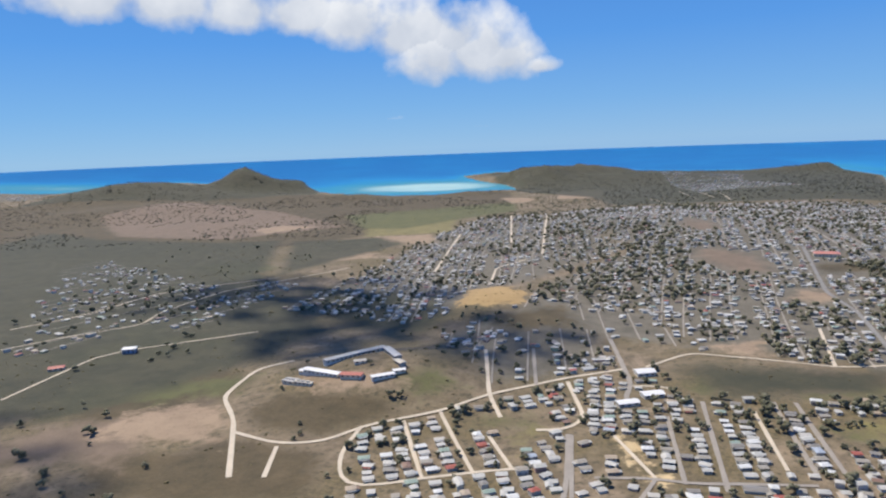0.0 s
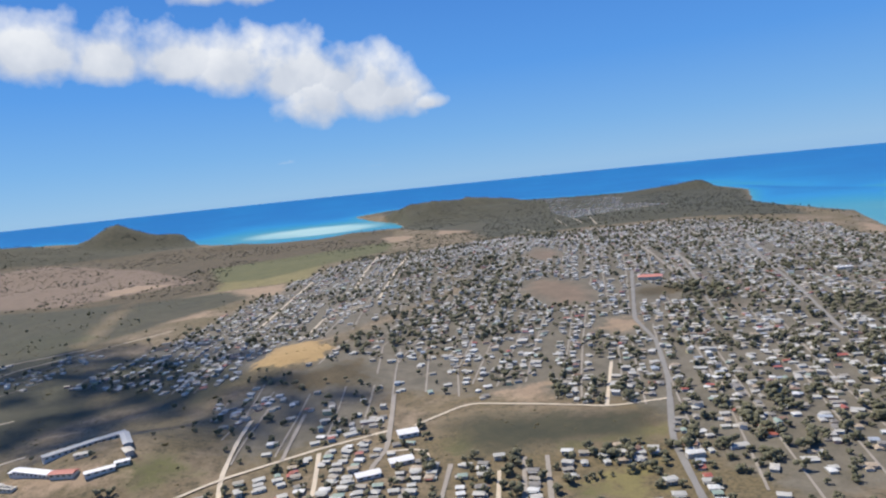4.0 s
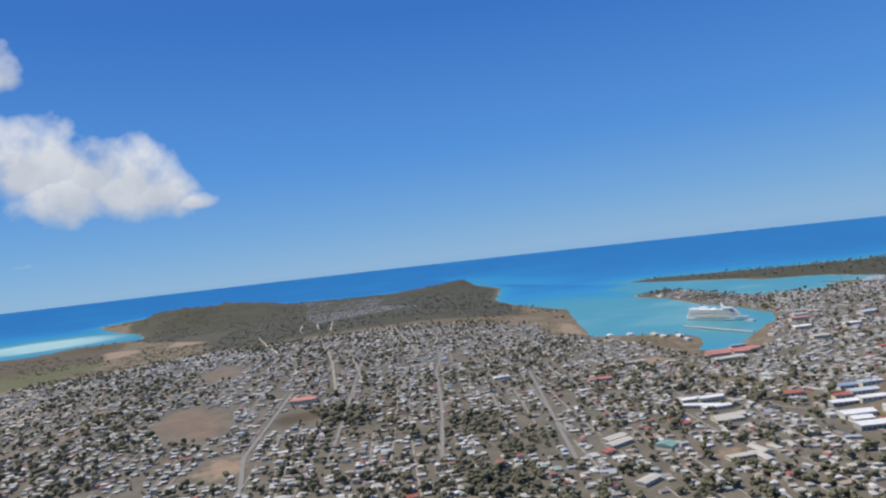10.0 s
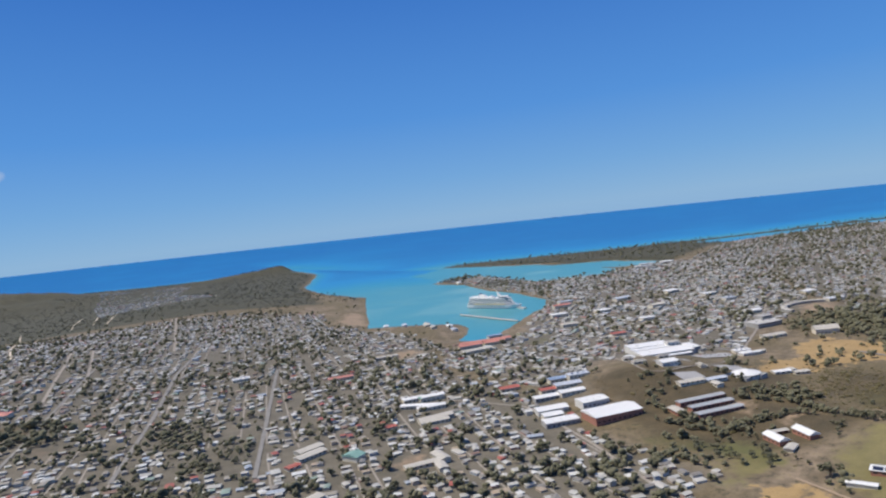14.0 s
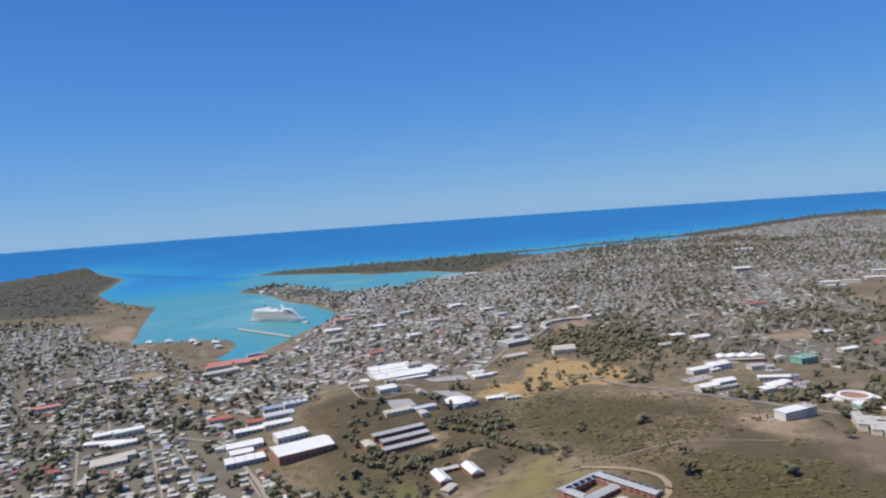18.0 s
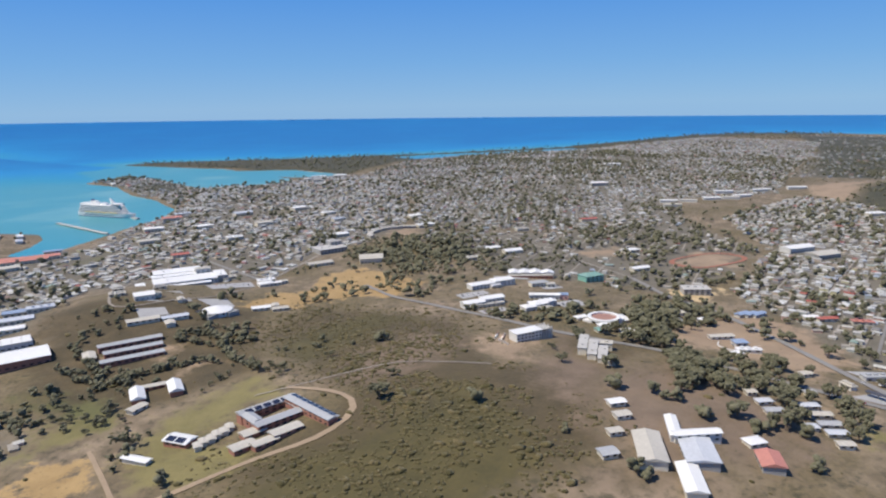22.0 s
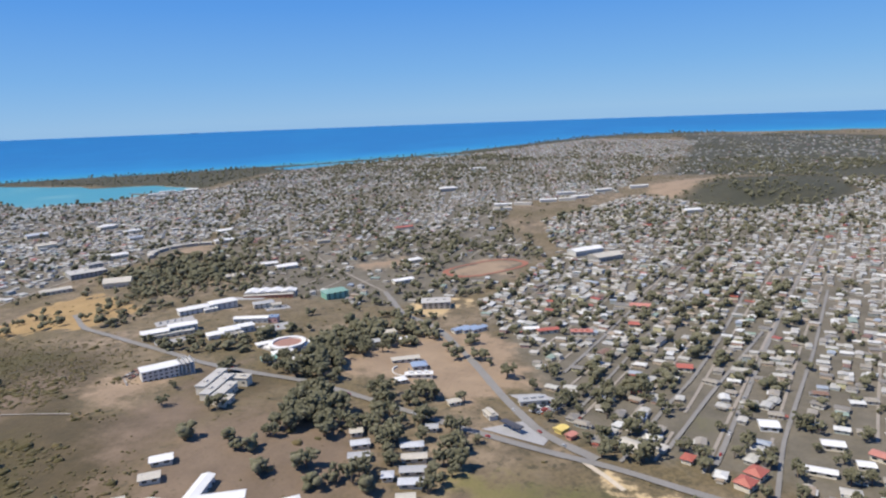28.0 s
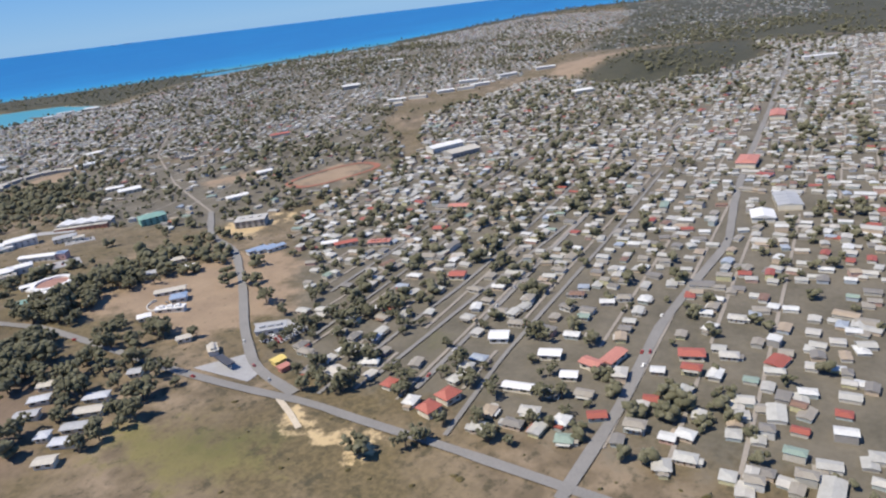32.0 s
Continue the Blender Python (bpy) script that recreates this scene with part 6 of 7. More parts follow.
def lumps(name, x, y, z, rx, rz, sub, mat, label, category, seed=1, rough=0.28):
    """Many uneven leafy lumps as one mesh."""
    v0, f0 = BALLS[sub]
    n, r = len(x), np.random.default_rng(seed)
    turn = r.uniform(0, 6.28, n)
    p = v0[None] * (1 + rough * r.uniform(-1, 1, (n, len(v0), 1)))
    ca, sa = np.cos(turn)[:, None], np.sin(turn)[:, None]
    squash = r.uniform(0.75, 1.25, n)[:, None]
    px_, py_ = p[:, :, 0] * rx[:, None] * squash, p[:, :, 1] * rx[:, None] / squash
    v = np.stack([x[:, None] + px_ * ca - py_ * sa, y[:, None] + px_ * sa + py_ * ca, z[:, None] + p[:, :, 2] * rz[:, None]], 2).reshape(-1, 3)
    f = (f0[None] + (np.arange(n) * len(v0))[:, None, None]).reshape(-1, 3)
    me = bpy.data.meshes.new(name)
    me.vertices.add(len(v))
    me.vertices.foreach_set("co", v.ravel())
    me.loops.add(f.size)
    me.loops.foreach_set("vertex_index", f.ravel().astype(np.int32))
    me.polygons.add(len(f))
    me.polygons.foreach_set("loop_start", np.arange(0, f.size, 3, dtype=np.int32))
    me.update(calc_edges=True)
    me.materials.append(mat)
    return tagged(new(name, me), label, category, "", "stuff")


def clumps(x, y, r, per, rng_):
    """Lumps per tree, spread in its crown."""
    n = len(x)
    k = np.repeat(np.arange(n), per)
    a, q = rng_.uniform(0, 6.28, n * per), rng_.uniform(0.15, 0.75, n * per)
    cx, cy = x[k] + np.cos(a) * q * r[k], y[k] + np.sin(a) * q * r[k]
    up = r[k] * rng_.uniform(0.45, 1.35, n * per)
    size = r[k] * rng_.uniform(0.38, 0.68, n * per) * (1.0 if per < 5 else 0.78)
    return cx, cy, ground_z(x, y)[k] + up, size, size * rng_.uniform(0.65, 0.95, n * per)


rt = np.random.default_rng(11)
PATH = [(0, 0), (137, 41), (281, 66), (417, 58), (543, 23), (650, -38), (751, -107), (844, -186), (929, -278)]


def scatter(n, x0, x1, y0, y1):
    return rt.uniform(x0, x1, n), rt.uniform(y0, y1, n)


def in_town(x, y):
    best = np.full(len(x), -1e9)
    for row in TOWN:
        best = np.maximum(best, inside(row[6], x, y))
    return best > 0


def house_gap(x, y, gap):
    """True where no house stands within gap."""
    grid = np.zeros((1700, 1200), bool)
    k = int(gap)
    gx_, gy_ = ((hx + 600) / 2).astype(int), ((hy + 450) / 2).astype(int)
    for u in range(-(k // 2), k // 2 + 1):
        for w in range(-(k // 2), k // 2 + 1):
            ok = (gx_ + u >= 0) & (gx_ + u < 1700) & (gy_ + w >= 0) & (gy_ + w < 1200)
            grid[gx_[ok] + u, gy_[ok] + w] = True
    out = ~grid[np.clip(((x + 600) / 2).astype(int), 0, 1699), np.clip(((y + 450) / 2).astype(int), 0, 1199)]
    return out


# trees among the houses
tx, ty = scatter(80000, -520, 2700, -330, 1750)
grove = vnoise(tx, ty, 110, 61, 3)
m = in_town(tx, ty) & (rt.random(len(tx)) < np.clip(0.66 + 1.2 * grove + 0.15 * (inside(TOWN[7][6], tx, ty) > 0), 0.15, 1) * np.where(inside(TOWN[4][6], tx, ty) > 0, 0.5, np.where(tx < -190, 0.3, 1)))
tx, ty = tx[m], ty[m]
m = free(tx, ty, 1.5, False) & off_roads(tx, ty, 1.5)
tx, ty = tx[m], ty[m]
m = house_gap(tx, ty, 3)
tx, ty = tx[m], ty[m]
# parkland round the offices
PARK = [(1020, 425), (1190, 440), (1360, 480), (1400, 250), (1260, 95), (1150, 108), (1100, 125), (1120, 330)]
ax, ay = scatter(2600, 1000, 1400, -70, 480)
m = (inside(PARK, ax, ay) > 0) & (vnoise(ax, ay, 55, 33, 3) > -0.08) & off_roads(ax, ay, 2.0)
for o in COVER["tan"] + COVER["sand"] + COVER["brown"]:
    m &= inside(o, ax, ay) < 1
for cx, cy, r in CLEAR:
    m &= np.hypot(ax - cx, ay - cy) > r * 0.85
tx, ty = np.concatenate([tx, ax[m]]), np.concatenate([ty, ay[m]])
ax, ay = scatter(9000, 2300, 3900, -450, 1150)
m = (coast(ax, ay) < -10) & (vnoise(ax, ay, 120, 37, 3) > 0.08)
tx, ty = np.concatenate([tx, ax[m]]), np.concatenate([ty, ay[m]])
# woods
wx, wy = [], []
for o in SHADED_WOODS:
    xs, ys = [p[0] for p in o], [p[1] for p in o]
    qx, qy = scatter(int((max(xs) - min(xs)) * (max(ys) - min(ys)) / (80 if max(xs) < 1015 and min(xs) > 800 else 46)), min(xs), max(xs), min(ys), max(ys))
    m = inside(o, qx, qy) > 0
    for cx, cy, r in CLEAR:
        m &= np.hypot(qx - cx, qy - cy) > r * 0.8
    m &= off_roads(qx, qy, 2.0)
    wx.append(qx[m]), wy.append(qy[m])
# mangroves on the spit and round the lagoons
qx, qy = scatter(5200, 1450, 3150, 950, 2080)
m = (inside([(1875, 2070), (2060, 2010), (2290, 1705), (2590, 1455), (3130, 1065), (3100, 960), (2600, 1140), (2240, 1160), (2000, 1100), (1870, 1150), (1960, 1560), (1905, 1830)], qx, qy) > -8) & (coast(qx, qy) < -3)
wx.append(qx[m]), wy.append(qy[m])
# bush on the eastern hill
qx, qy = scatter(2600, 1780, 2320, -430, 30)
m = (inside([(1840, -40), (1900, 20), (2060, 10), (2140, -10), (2215, -60), (2300, -130), (2310, -420), (2240, -420), (2240, -220), (2030, -240), (1850, -215), (1780, -110)], qx, qy) > 0) & (vnoise(qx, qy, 60, 77, 3) > -0.1) & off_roads(qx, qy, 2.0)
wx.append(qx[m]), wy.append(qy[m])
# single trees on open land
qx, qy = scatter(5200, -560, 2300, -280, 2000)
m = ~in_town(qx, qy) & (coast(qx, qy) < -12) & (vnoise(qx, qy, 90, 71, 3) > 0.02) & off_roads(qx, qy, 2.5)
for o in COVER["tan"] + COVER["sand"] + COVER["grass"]:
    m &= inside(o, qx, qy) < 0
for cx, cy, r in CLEAR:
    m &= np.hypot(qx - cx, qy - cy) > r
tx, ty = np.concatenate([tx, *wx, qx[m]]), np.concatenate([ty, *wy, qy[m]])


def row_of_trees(gap, *line):
    """A hedge or belt of trees along a line."""
    qx, qy = [], []
    for (ax_, ay_), (bx_, by_) in zip(line, line[1:]):
        n = max(1, int(math.hypot(bx_ - ax_, by_ - ay_) / gap))
        qx += [ax_ + (bx_ - ax_) * k / n for k in range(n)]
        qy += [ay_ + (by_ - ay_) * k / n for k in range(n)]
    return np.array(qx) + rt.normal(0, 1.6, len(qx)), np.array(qy) + rt.normal(0, 1.6, len(qx))


belts = [row_of_trees(3.2, (886, 312), (912, 312), (940, 296), (955, 276)), row_of_trees(2.4, (969, 350), (992, 323), (990, 291), (970, 310), (964, 338)), row_of_trees(2.8, (985, 330), (975, 300)),
         row_of_trees(7, (952, 262), (962, 240), (948, 214)), row_of_trees(9, (872, 226), (850, 222), (838, 200)), row_of_trees(6, (920, 245), (937, 258), (946, 247)), row_of_trees(7, (895, 284), (911, 289), (918, 262)), row_of_trees(3.2, (895, 368), (892, 308), (906, 340), (917, 395)),
         row_of_trees(9, (1147, -84), (1193, -80), (1164, -119), (1205, -100)), row_of_trees(14, (1102, -102), (1096, -130), (1089, -170), (1110, -183), (1150, -188), (1175, -200)),
         row_of_trees(5, (1160, 60), (1190, 72), (1225, 55)), row_of_trees(8, (1040, 395), (1010, 395), (1000, 350)), row_of_trees(7, (1090, 330), (1140, 300), (1180, 280)),
         row_of_trees(12, (840, 150), (860, 230), (880, 265)), row_of_trees(3.0, (901, 312), (924, 302), (956, 289)), row_of_trees(2.6, (970, 298), (959, 269), (951, 238), (960, 229)), row_of_trees(6, (240, 400), (290, 405), (280, 375)), row_of_trees(9, (20, 690), (70, 640), (120, 650))]
bq = np.concatenate([q[0] for q in belts]), np.concatenate([q[1] for q in belts])
m = off_roads(bq[0], bq[1], 1.5)
for cx, cy, r in CLEAR:
    m &= np.hypot(bq[0] - cx, bq[1] - cy) > r * 0.7
tx, ty = np.concatenate([tx, bq[0][m]]), np.concatenate([ty, bq[1][m]])
# tall single trees and small groups of them
BIG = []


def grove_at(*places):
    for x, y in places:
        for _ in range(r2.choice((1, 2, 2, 3))):
            BIG.append((x + r2.uniform(-4, 4), y + r2.uniform(-4, 4)))


grove_at((1021, 46), (1045, 58), (1027, 25), (1030, 16), (1043, 18), (1051, 12), (1060, 4), (1024, -23), (1029, -32), (1075, -14), (1061, -26), (1033, -47))
grove_at((1090, -43), (1076, -52), (1064, -57), (1054, -60), (1106, -9), (1116, -19), (1100, -2), (1112, 4), (1016, 2), (1028, -14), (1081, -22), (1070, -26))
grove_at((1118, 60), (1127, 66), (1108, 72), (1088, 96), (1100, 100), (1122, 88), (1200, 90), (1213, 74), (1150, 128), (1120, 140), (1105, 165), (960, -2), (952, 8), (998, -48))
grove_at((1071, 16), (1067, -6), (1075, -9), (1087, -12), (1088, -31), (1103, -22), (1117, -16), (1114, 15), (1077, -36), (1053, -4), (1069, -32), (1107, 60))
grove_at((1115, 84), (1111, 50), (1060, -60), (1045, -64), (1094, -28), (1083, -5), (1062, 8), (1040, -36), (1052, -36))
BIG += [(1193, 14), (1181, 2), (1212, 6), (1190, -13), (1187, -9), (1232, -3), (1182, -20), (1168, -37), (1121, 15), (1119, -10), (1124, -33)]
BIG += [(1129, -171), (1140, -163), (1127, -200), (1173, -207), (1171, -184), (1164, -121), (1160, -95), (1133, -125), (1092, -171), (1099, -191), (1250, -182), (1264, -168), (1104, -109), (1265, -224), (1210, -74), (1234, -208), (1214, -165), (1154, -149), (1111, -219), (1237, -106), (1253, -160), (1237, -136), (1220, -247), (1318, -32), (1357, -78), (1343, -148), (1294, -177), (1187, -58), (1193, -115), (1240, -49), (1218, -149), (1310, -203), (1241, -231), (1202, -190)]
BIG = np.array([p for p in BIG if all(math.hypot(p[0] - c[0], p[1] - c[1]) > c[2] * 0.6 for c in CLEAR)])
tx, ty = np.concatenate([tx, BIG[:, 0]]), np.concatenate([ty, BIG[:, 1]])
away = to_line(PATH, tx, ty)
close = away < 560
tr = rt.uniform(1.7, 3.7, len(tx)) * rt.uniform(0.8, 1.35, len(tx)) * (1 + 0.45 * np.clip(vnoise(tx, ty, 110, 61, 3), -0.3, 0.6))
# those nearest stand as trees of their own
zone = ((tx > 1030) & (tx < 1180) & (ty < 110) & (ty > -215)) | ((tx > 855) & (tx < 1000) & (ty > 120) & (ty < 330))
own = np.flatnonzero(zone)
own = own[np.argsort(to_line(PATH, tx[own], ty[own]))][:290]
tr[-len(BIG):] = rt.uniform(3.0, 5.0, len(BIG))
tr[(inside(SHADED_WOODS[1], tx, ty) > 0)] *= 1.35
tr[(tx > 830) & (tx < 1015) & (ty > 230) & (ty < 440)] *= 0.75
rest = (away < 520) | (rt.random(len(tx)) < 0.74)
rest[own] = False
m = close & rest
lumps("town_trees", *clumps(tx[m], ty[m], tr[m], 8, rt), 1, leaf, "dusty dark green trees among the houses", "trees", 2, 0.42)
for per, m in ((2, ~close & rest & (away < 950)), (1, rest & (away >= 950))):
    lumps("far_trees", *clumps(tx[m], ty[m], tr[m] * (1.15 if per == 2 else 1.35), per, rt), 1, leaf, "dark green trees in the far quarters", "trees", 3)


def crown_mesh(seed):
    r = np.random.default_rng(seed)
    v0, f0 = BALLS[1]
    v, f = [], []
    main = [(r.normal(0, 0.35), r.normal(0, 0.35), r.uniform(0.9, 1.4), r.uniform(0.45, 0.7)) for _ in range(5)]
    for mx, my, mz, ms in main:
        for _ in range(13):
            d = r.normal(0, 1, 3)
            d /= np.linalg.norm(d)
            c = np.array([mx, my, mz]) + d * ms * r.uniform(0.55, 1.0) * np.array([1, 1, 0.75])
            s = r.uniform(0.1, 0.24)
            n0 = len(v)
            v += (c + v0 * s * (1 + 0.35 * r.uniform(-1, 1, (len(v0), 1)))).tolist()
            f += (f0 + n0).tolist()
    me = bpy.data.meshes.new("crown")
    me.from_pydata(v, [], f)
    me.materials.append(leaf)
    return me


def trunk_mesh(seed):
    r = random.Random(seed)
    s = Shape().drum(0, 0, -0.3, 0.7, 0.09, 0.06, 7)
    for k in range(4):
        a = k * 1.57 + r.uniform(0, 1)
        ring0 = [(0.05 * math.cos(q), 0.05 * math.sin(q), 0.55) for q in (0, 2.1, 4.2)]
        ring1 = [(0.4 * math.cos(a) + 0.02 * math.cos(q), 0.4 * math.sin(a) + 0.02 * math.sin(q), 1.15) for q in (0, 2.1, 4.2)]
        s.add(ring0 + ring1, [(0, 1, 4, 3), (1, 2, 5, 4), (2, 0, 3, 5)])
    me = bpy.data.meshes.new("trunk")
    me.from_pydata(s.v, [], s.f)
    me.materials.append(bark)
    return me


crowns, trunks = [crown_mesh(k) for k in range(6)], [trunk_mesh(k) for k in range(6)]
for n_, i in enumerate(own):
    ob = new("tree")
    s = float(tr[i]) * 1.05
    ob.matrix_basis = pose(float(tx[i]), float(ty[i]), gz(tx[i], ty[i]), 0, 0, r2.uniform(0, 360)) @ Matrix.Diagonal((s, s, s * r2.uniform(0.85, 1.15), 1))
    tagged(ob, "broad dusty green tree with an uneven crown on dry ground", "tree", "trees of the near ground")
    for nm, me in (("trunk", trunks[n_ % 6]), ("crown", crowns[n_ % 6])):
        p = new(nm, me)
        p.parent = ob

# scrub on the open land
bx, by = scatter(48000, -560, 2300, -300, 2300)
m = ~in_town(bx, by) & (coast(bx, by) < -8) & off_roads(bx, by, 1.0) & (vnoise(bx, by, 60, 81, 3) > -0.1)
for o in COVER["tan"] + COVER["sand"] + COVER["grass"]:
    m &= (inside(o, bx, by) < 0) | (rt.random(len(bx)) < 0.035)
for cx, cy, r in CLEAR:
    m &= np.hypot(bx - cx, by - cy) > r * 0.8
bx, by = bx[m], by[m]
ox, oy = scatter(36000, 820, 1135, -10, 345)
m = (rt.random(len(ox)) < np.clip((inside(HEATH, ox, oy) + 22) / 60, 0, 0.8)) & off_roads(ox, oy, 1.0) & (vnoise(ox, oy, 48, 85, 3) + 0.35 * vnoise(ox, oy, 9, 86, 2) + np.clip((oy - 100) / 400, -0.15, 0.3) > -0.22)
for cx, cy, r in CLEAR:
    m &= np.hypot(ox - cx, oy - cy) > r * 0.8
bx, by = np.concatenate([bx, ox[m]]), np.concatenate([by, oy[m]])
br = rt.uniform(0.35, 1.0, len(bx)) * rt.uniform(0.5, 1.3, len(bx)) * (1 + 0.5 * vnoise(bx, by, 26, 83, 2)) * (1 + 0.9 * (rt.random(len(bx)) < 0.12))
lumps("scrub", bx, by, ground_z(bx, by) + br * 0.08, br * 1.2, br * 0.45, 1, scrub_leaf, "low dry olive-brown scrub on open land", "scrub", 5, 0.35)
# bush on the far hills
fx, fy = scatter(22000, -2200, 2000, 1500, 3700)
m = ~in_town(fx, fy) & (coast(fx, fy) < -25) & (vnoise(fx, fy, 240, 91, 3) > -0.15)
for o in COVER["tan"] + COVER["grass"]:
    m &= inside(o, fx, fy) < 0
fx, fy = fx[m], fy[m]
fr = rt.uniform(1.5, 4.5, len(fx))
lumps("hill_bush", fx, fy, ground_z(fx, fy) + 0.5, fr, fr * 0.27, 1, hill_leaf, "grey-green bush on the far hills", "bush", 6)


# ---- clouds ----
def cloud_bank(name, label, puffs, x0, x1, z0, z1, y, thin=0.0):
    """Far vapour as a curved backdrop: thickness from heaped puffs, with a flat base."""
    xs, zs = np.arange(x0, x1, 14.0), np.arange(z0, z1, 14.0)
    gx, gz_ = np.meshgrid(xs, zs)
    x, z = gx.ravel(), gz_.ravel()
    thick_, tone_ = np.full(x.shape, -0.6), np.zeros(x.shape)
    for cx, cz, rx_, rz_ in puffs:
        dz = np.where(z > cz, (z - cz) / rz_, (cz - z) / (rz_ * 0.5))
        d = 1 - np.hypot((x - cx) / rx_, dz)
        # sunlit tops and grey bases are painted in: tone rises with height
        tone_ = np.where(d > thick_, 0.62 + 0.42 * (z - cz) / rz_, tone_)
        thick_ = np.maximum(thick_, d)
    n = len(xs)
    i = (np.arange(len(zs) - 1)[:, None] * n + np.arange(n - 1)[None, :]).ravel()
    ob = mesh_object(name, np.stack([x, y - (x / 4000.0) ** 2 * 2000, z], 1).tolist(), np.stack([i, i + 1, i + n + 1, i + n], 1).tolist(), vapour)
    for key, values in (("thick", thick_ - thin), ("tone", tone_)):
        ob.data.attributes.new(key, "FLOAT", "POINT").data.foreach_set("value", values.astype(np.float32))
    ob.visible_shadow = False
    return tagged(ob, label, "cloud", "", "structure")


cloud_bank("backdrop_clouds", "heaped white fair-weather clouds low over the sea", [(650, 655, 150, 80), (450, 710, 270, 290), (340, 780, 300, 300), (130, 840, 330, 330), (-60, 900, 330, 300), (250, 740, 340, 330), (20, 720, 340, 340), (-200, 890, 330, 330), (-480, 950, 330, 330),
           (-820, 1020, 360, 260), (-1150, 1040, 380, 280), (-1500, 1070, 380, 300), (-1900, 1090, 400, 330), (-330, 1420, 210, 190), (-440, 1500, 150, 190), (-600, 1410, 200, 150)], -2300, 900, 560, 1950, 4400)
cloud_bank("backdrop_clouds", "faint thin wisps of cloud above the horizon", [(-300, 380, 420, 60), (300, 310, 320, 80), (1140, 580, 80, 44)], -900, 1400, 280, 800, 4380, 0.9)
rc = np.random.default_rng(12)
px_, py_, pr_ = [], [], []
for x, y, size in ((-340, 880, 62), (-280, 920, 72), (-200, 940, 80), (-120, 860, 80), (-190, 830, 78), (-70, 760, 82), (-120, 690, 78), (-40, 660, 75), (40, 620, 60), (-70, 590, 60), (100, 585, 42), (10, 560, 45), (-140, 640, 55), (-240, 390, 38), (-330, 430, 55)):
    n = int(size * size / 100)
    a, q = rc.uniform(0, 6.28, n), size * 1.25 * rc.random(n) ** 0.62
    px_.append(x + q * np.cos(a)), py_.append(y + q * np.sin(a)), pr_.append(rc.uniform(5, 11, n))
px_, py_, pr_ = map(np.concatenate, (px_, py_, pr_))
lift = SUN_TO / SUN_TO.z * 3300
puff = lumps("cloud", px_ + lift.x, py_ + lift.y, np.full(len(px_), lift.z) + rc.uniform(-30, 30, len(px_)), pr_, pr_ * 0.7, 2, cloud_white, "broken white cloud high over the hill, shading the town", "cloud", 9)
puff["kind"] = "structure"


# ---- parked and passing cars ----
tyre, chrome = plain("tyre", (0.03, 0.03, 0.03), 0.9), plain("lamp_glass", (0.6, 0.6, 0.55), 0.2)


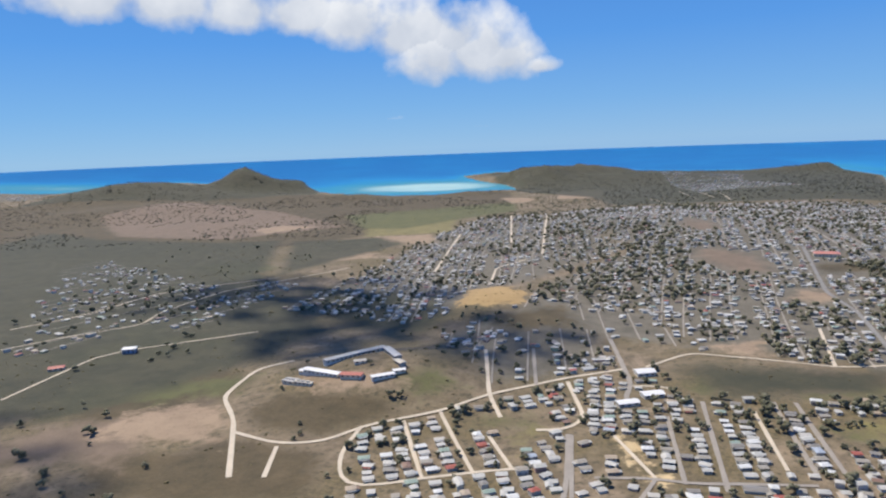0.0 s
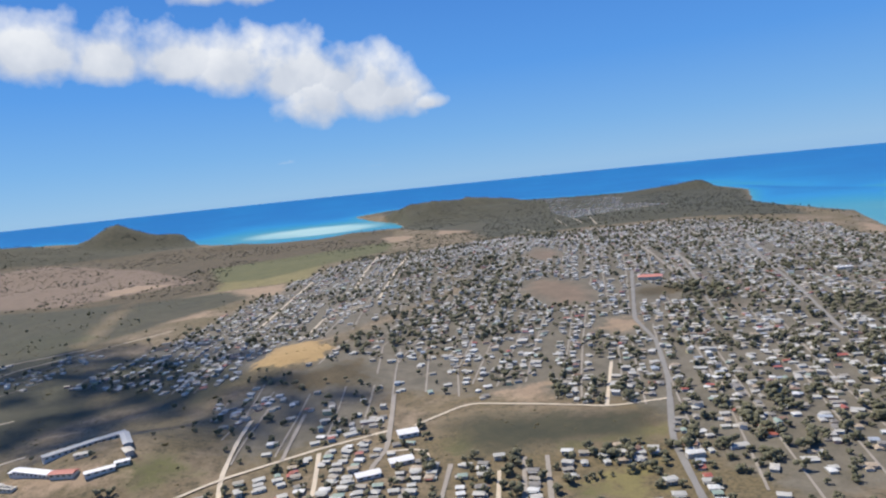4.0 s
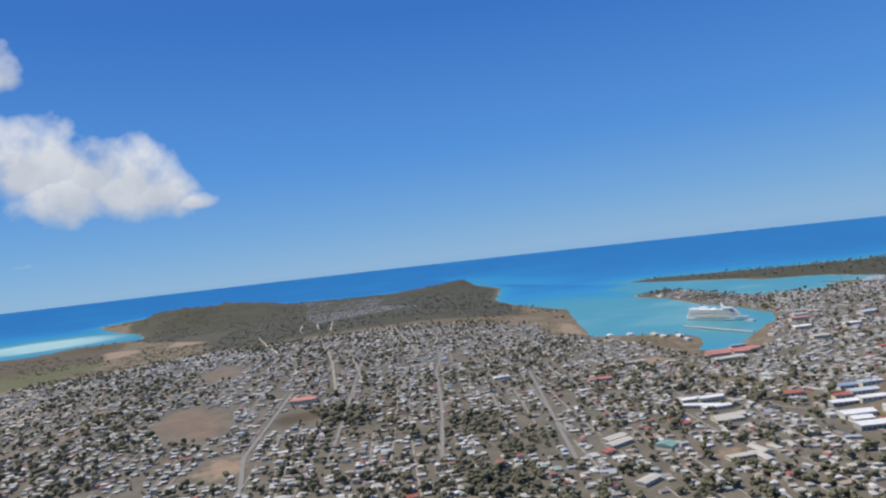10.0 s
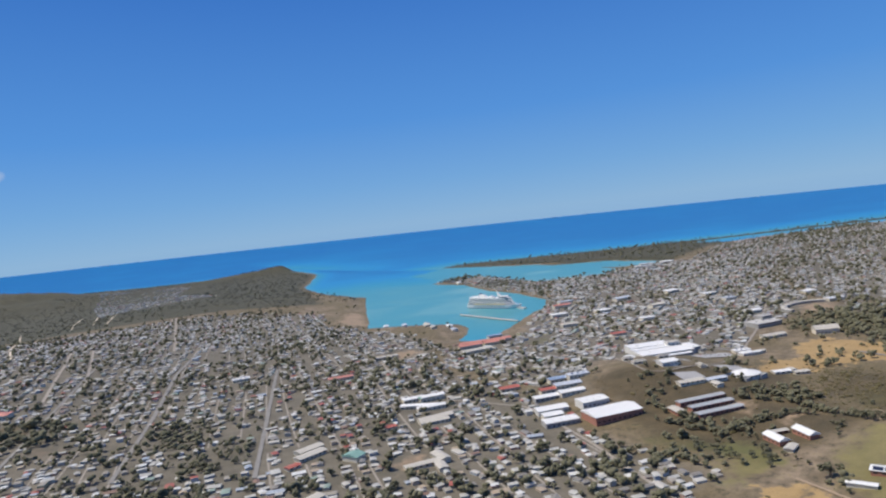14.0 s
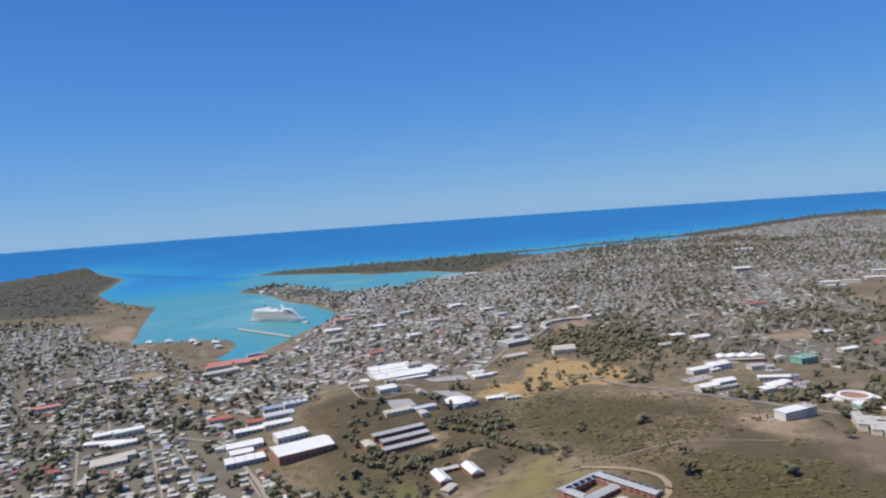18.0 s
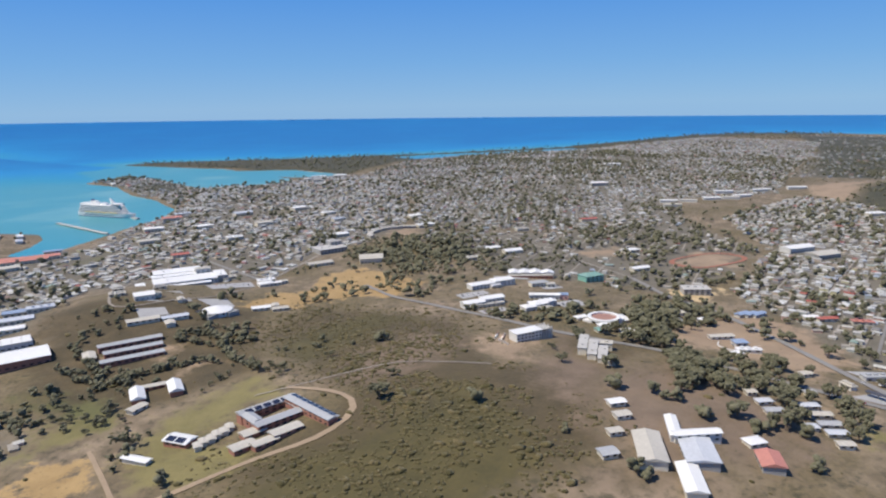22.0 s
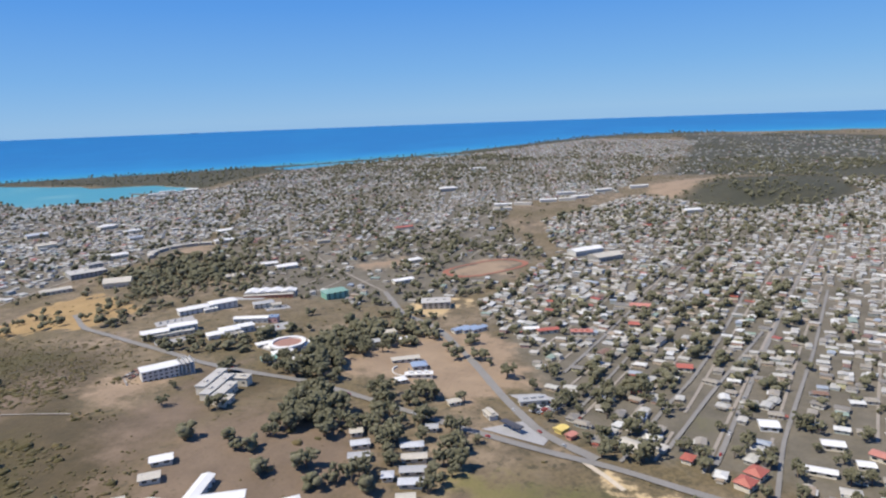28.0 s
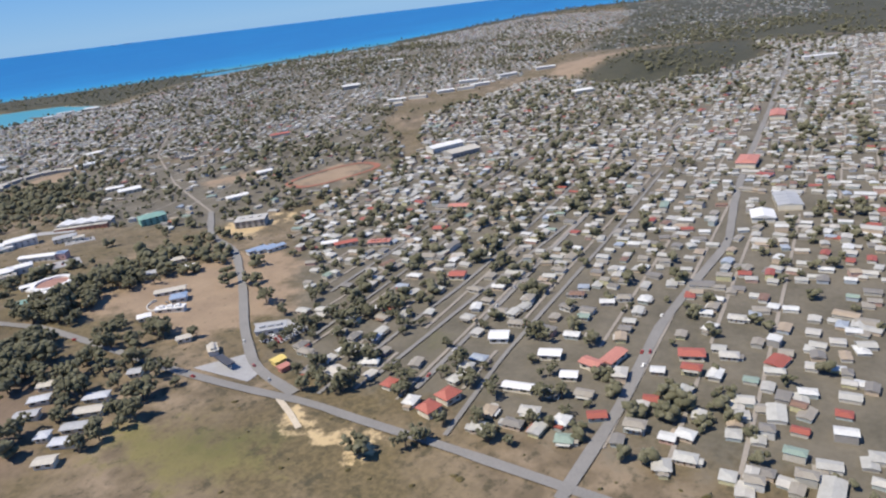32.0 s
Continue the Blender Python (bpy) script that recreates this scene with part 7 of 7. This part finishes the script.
def car_kind(paint):
    ob = new("car")
    Shape().add([(-1.25, -0.52, 0.2), (1.25, -0.52, 0.2), (1.25, 0.52, 0.2), (-1.25, 0.52, 0.2), (-1.2, -0.5, 0.55), (1.2, -0.5, 0.5), (1.2, 0.5, 0.5), (-1.2, 0.5, 0.55)],
                [(3, 2, 1, 0), (4, 5, 6, 7), (0, 1, 5, 4), (1, 2, 6, 5), (2, 3, 7, 6), (3, 0, 4, 7)]).part("body", paint, ob)
    cab = Shape().add([(-0.85, -0.46, 0.54), (0.6, -0.46, 0.52), (0.6, 0.46, 0.52), (-0.85, 0.46, 0.54), (-0.55, -0.38, 0.84), (0.25, -0.38, 0.84), (0.25, 0.38, 0.84), (-0.55, 0.38, 0.84)],
                      [(4, 5, 6, 7), (0, 1, 5, 4), (1, 2, 6, 5), (2, 3, 7, 6), (3, 0, 4, 7)]).part("cabin", glass, ob)
    Shape().box(-0.5, -0.36, 0.84, 0.2, 0.36, 0.87).part("roof", paint, cab)
    for x in (-0.75, 0.75):
        for y in (-0.5, 0.5):
            w = Shape().drum(0, 0, -0.09, 0.09, 0.2, 0.2, 10).part("wheel", tyre, ob)
            w.matrix_basis = pose(x, y, 0.2, 90, 0, 0)
    for y in (-0.36, 0.36):
        Shape().box(1.2, y - 0.1, 0.38, 1.27, y + 0.1, 0.47).part("headlight", chrome, ob)
    return ob


CARS = [(car_kind(plain("white_paint", (0.75, 0.75, 0.74), 0.3)), "white car"), (car_kind(plain("silver_paint", (0.4, 0.41, 0.42), 0.3)), "silver-grey car"), (car_kind(plain("dark_paint", (0.05, 0.055, 0.07), 0.3)), "dark car"),
        (car_kind(plain("red_paint", (0.4, 0.04, 0.03), 0.3)), "red car")]
seen = set()


def park(x, y, turn, where):
    k = r2.randrange(4)
    at_ = pose(x, y, gz(x, y) + 0.5, 0, 0, turn + r2.uniform(-6, 6))
    ob = copy_thing(CARS[k][0], at_) if k in seen else CARS[k][0]
    ob.matrix_basis = at_
    seen.add(k)
    tagged(ob, CARS[k][1] + " " + where, "car", "cars in the streets")


for x, y, turn in ((1170, -227.6, 0), (1160, -230, 180), (1171, -230.6, 180), (1203, -229.4, 0), (1240, -238, 170), (1300, -246.5, 0), (1128, -58, 40), (1112, -78, 50), (1105, -92, 60), (1095, -60, 90), (1097, -20, 90), (1099, 20, 95), (1097, 100, 85), (1150, 16, 45)):
    park(x, y, turn, "driving on the worn grey road")
for k in range(24):
    park(1131 + (k % 8) * 2.1, -73 + (k // 8) * 3.4 - (k % 8) * 0.5, 70, "parked on the grey paved lot")
for k in range(14):
    park(1076 + (k % 7) * 3.6, 446 - (k // 7) * 7 - (k % 7) * 1.8, 60, "parked on the hospital's paved lot")
for x, y in LOTS:
    for k in range(7):
        park(x + k * 2.3, y - k * 1.0 + (k % 2) * 3.2, 60, "parked on a grey paved lot by offices")
for k in range(10):
    park(1058 + (k % 5) * 2.4, 139 - (k // 5) * 5 + (k % 5), 10, "parked on the bare building lot")
for k in range(5):
    park(1130 + k * 22, -152.5 - k * 0.7, 0, "parked beside a narrow street")
for ob, _ in CARS:
    if ob.matrix_basis.translation.length < 1:
        park(1220, -157, 0, "parked beside a narrow street")
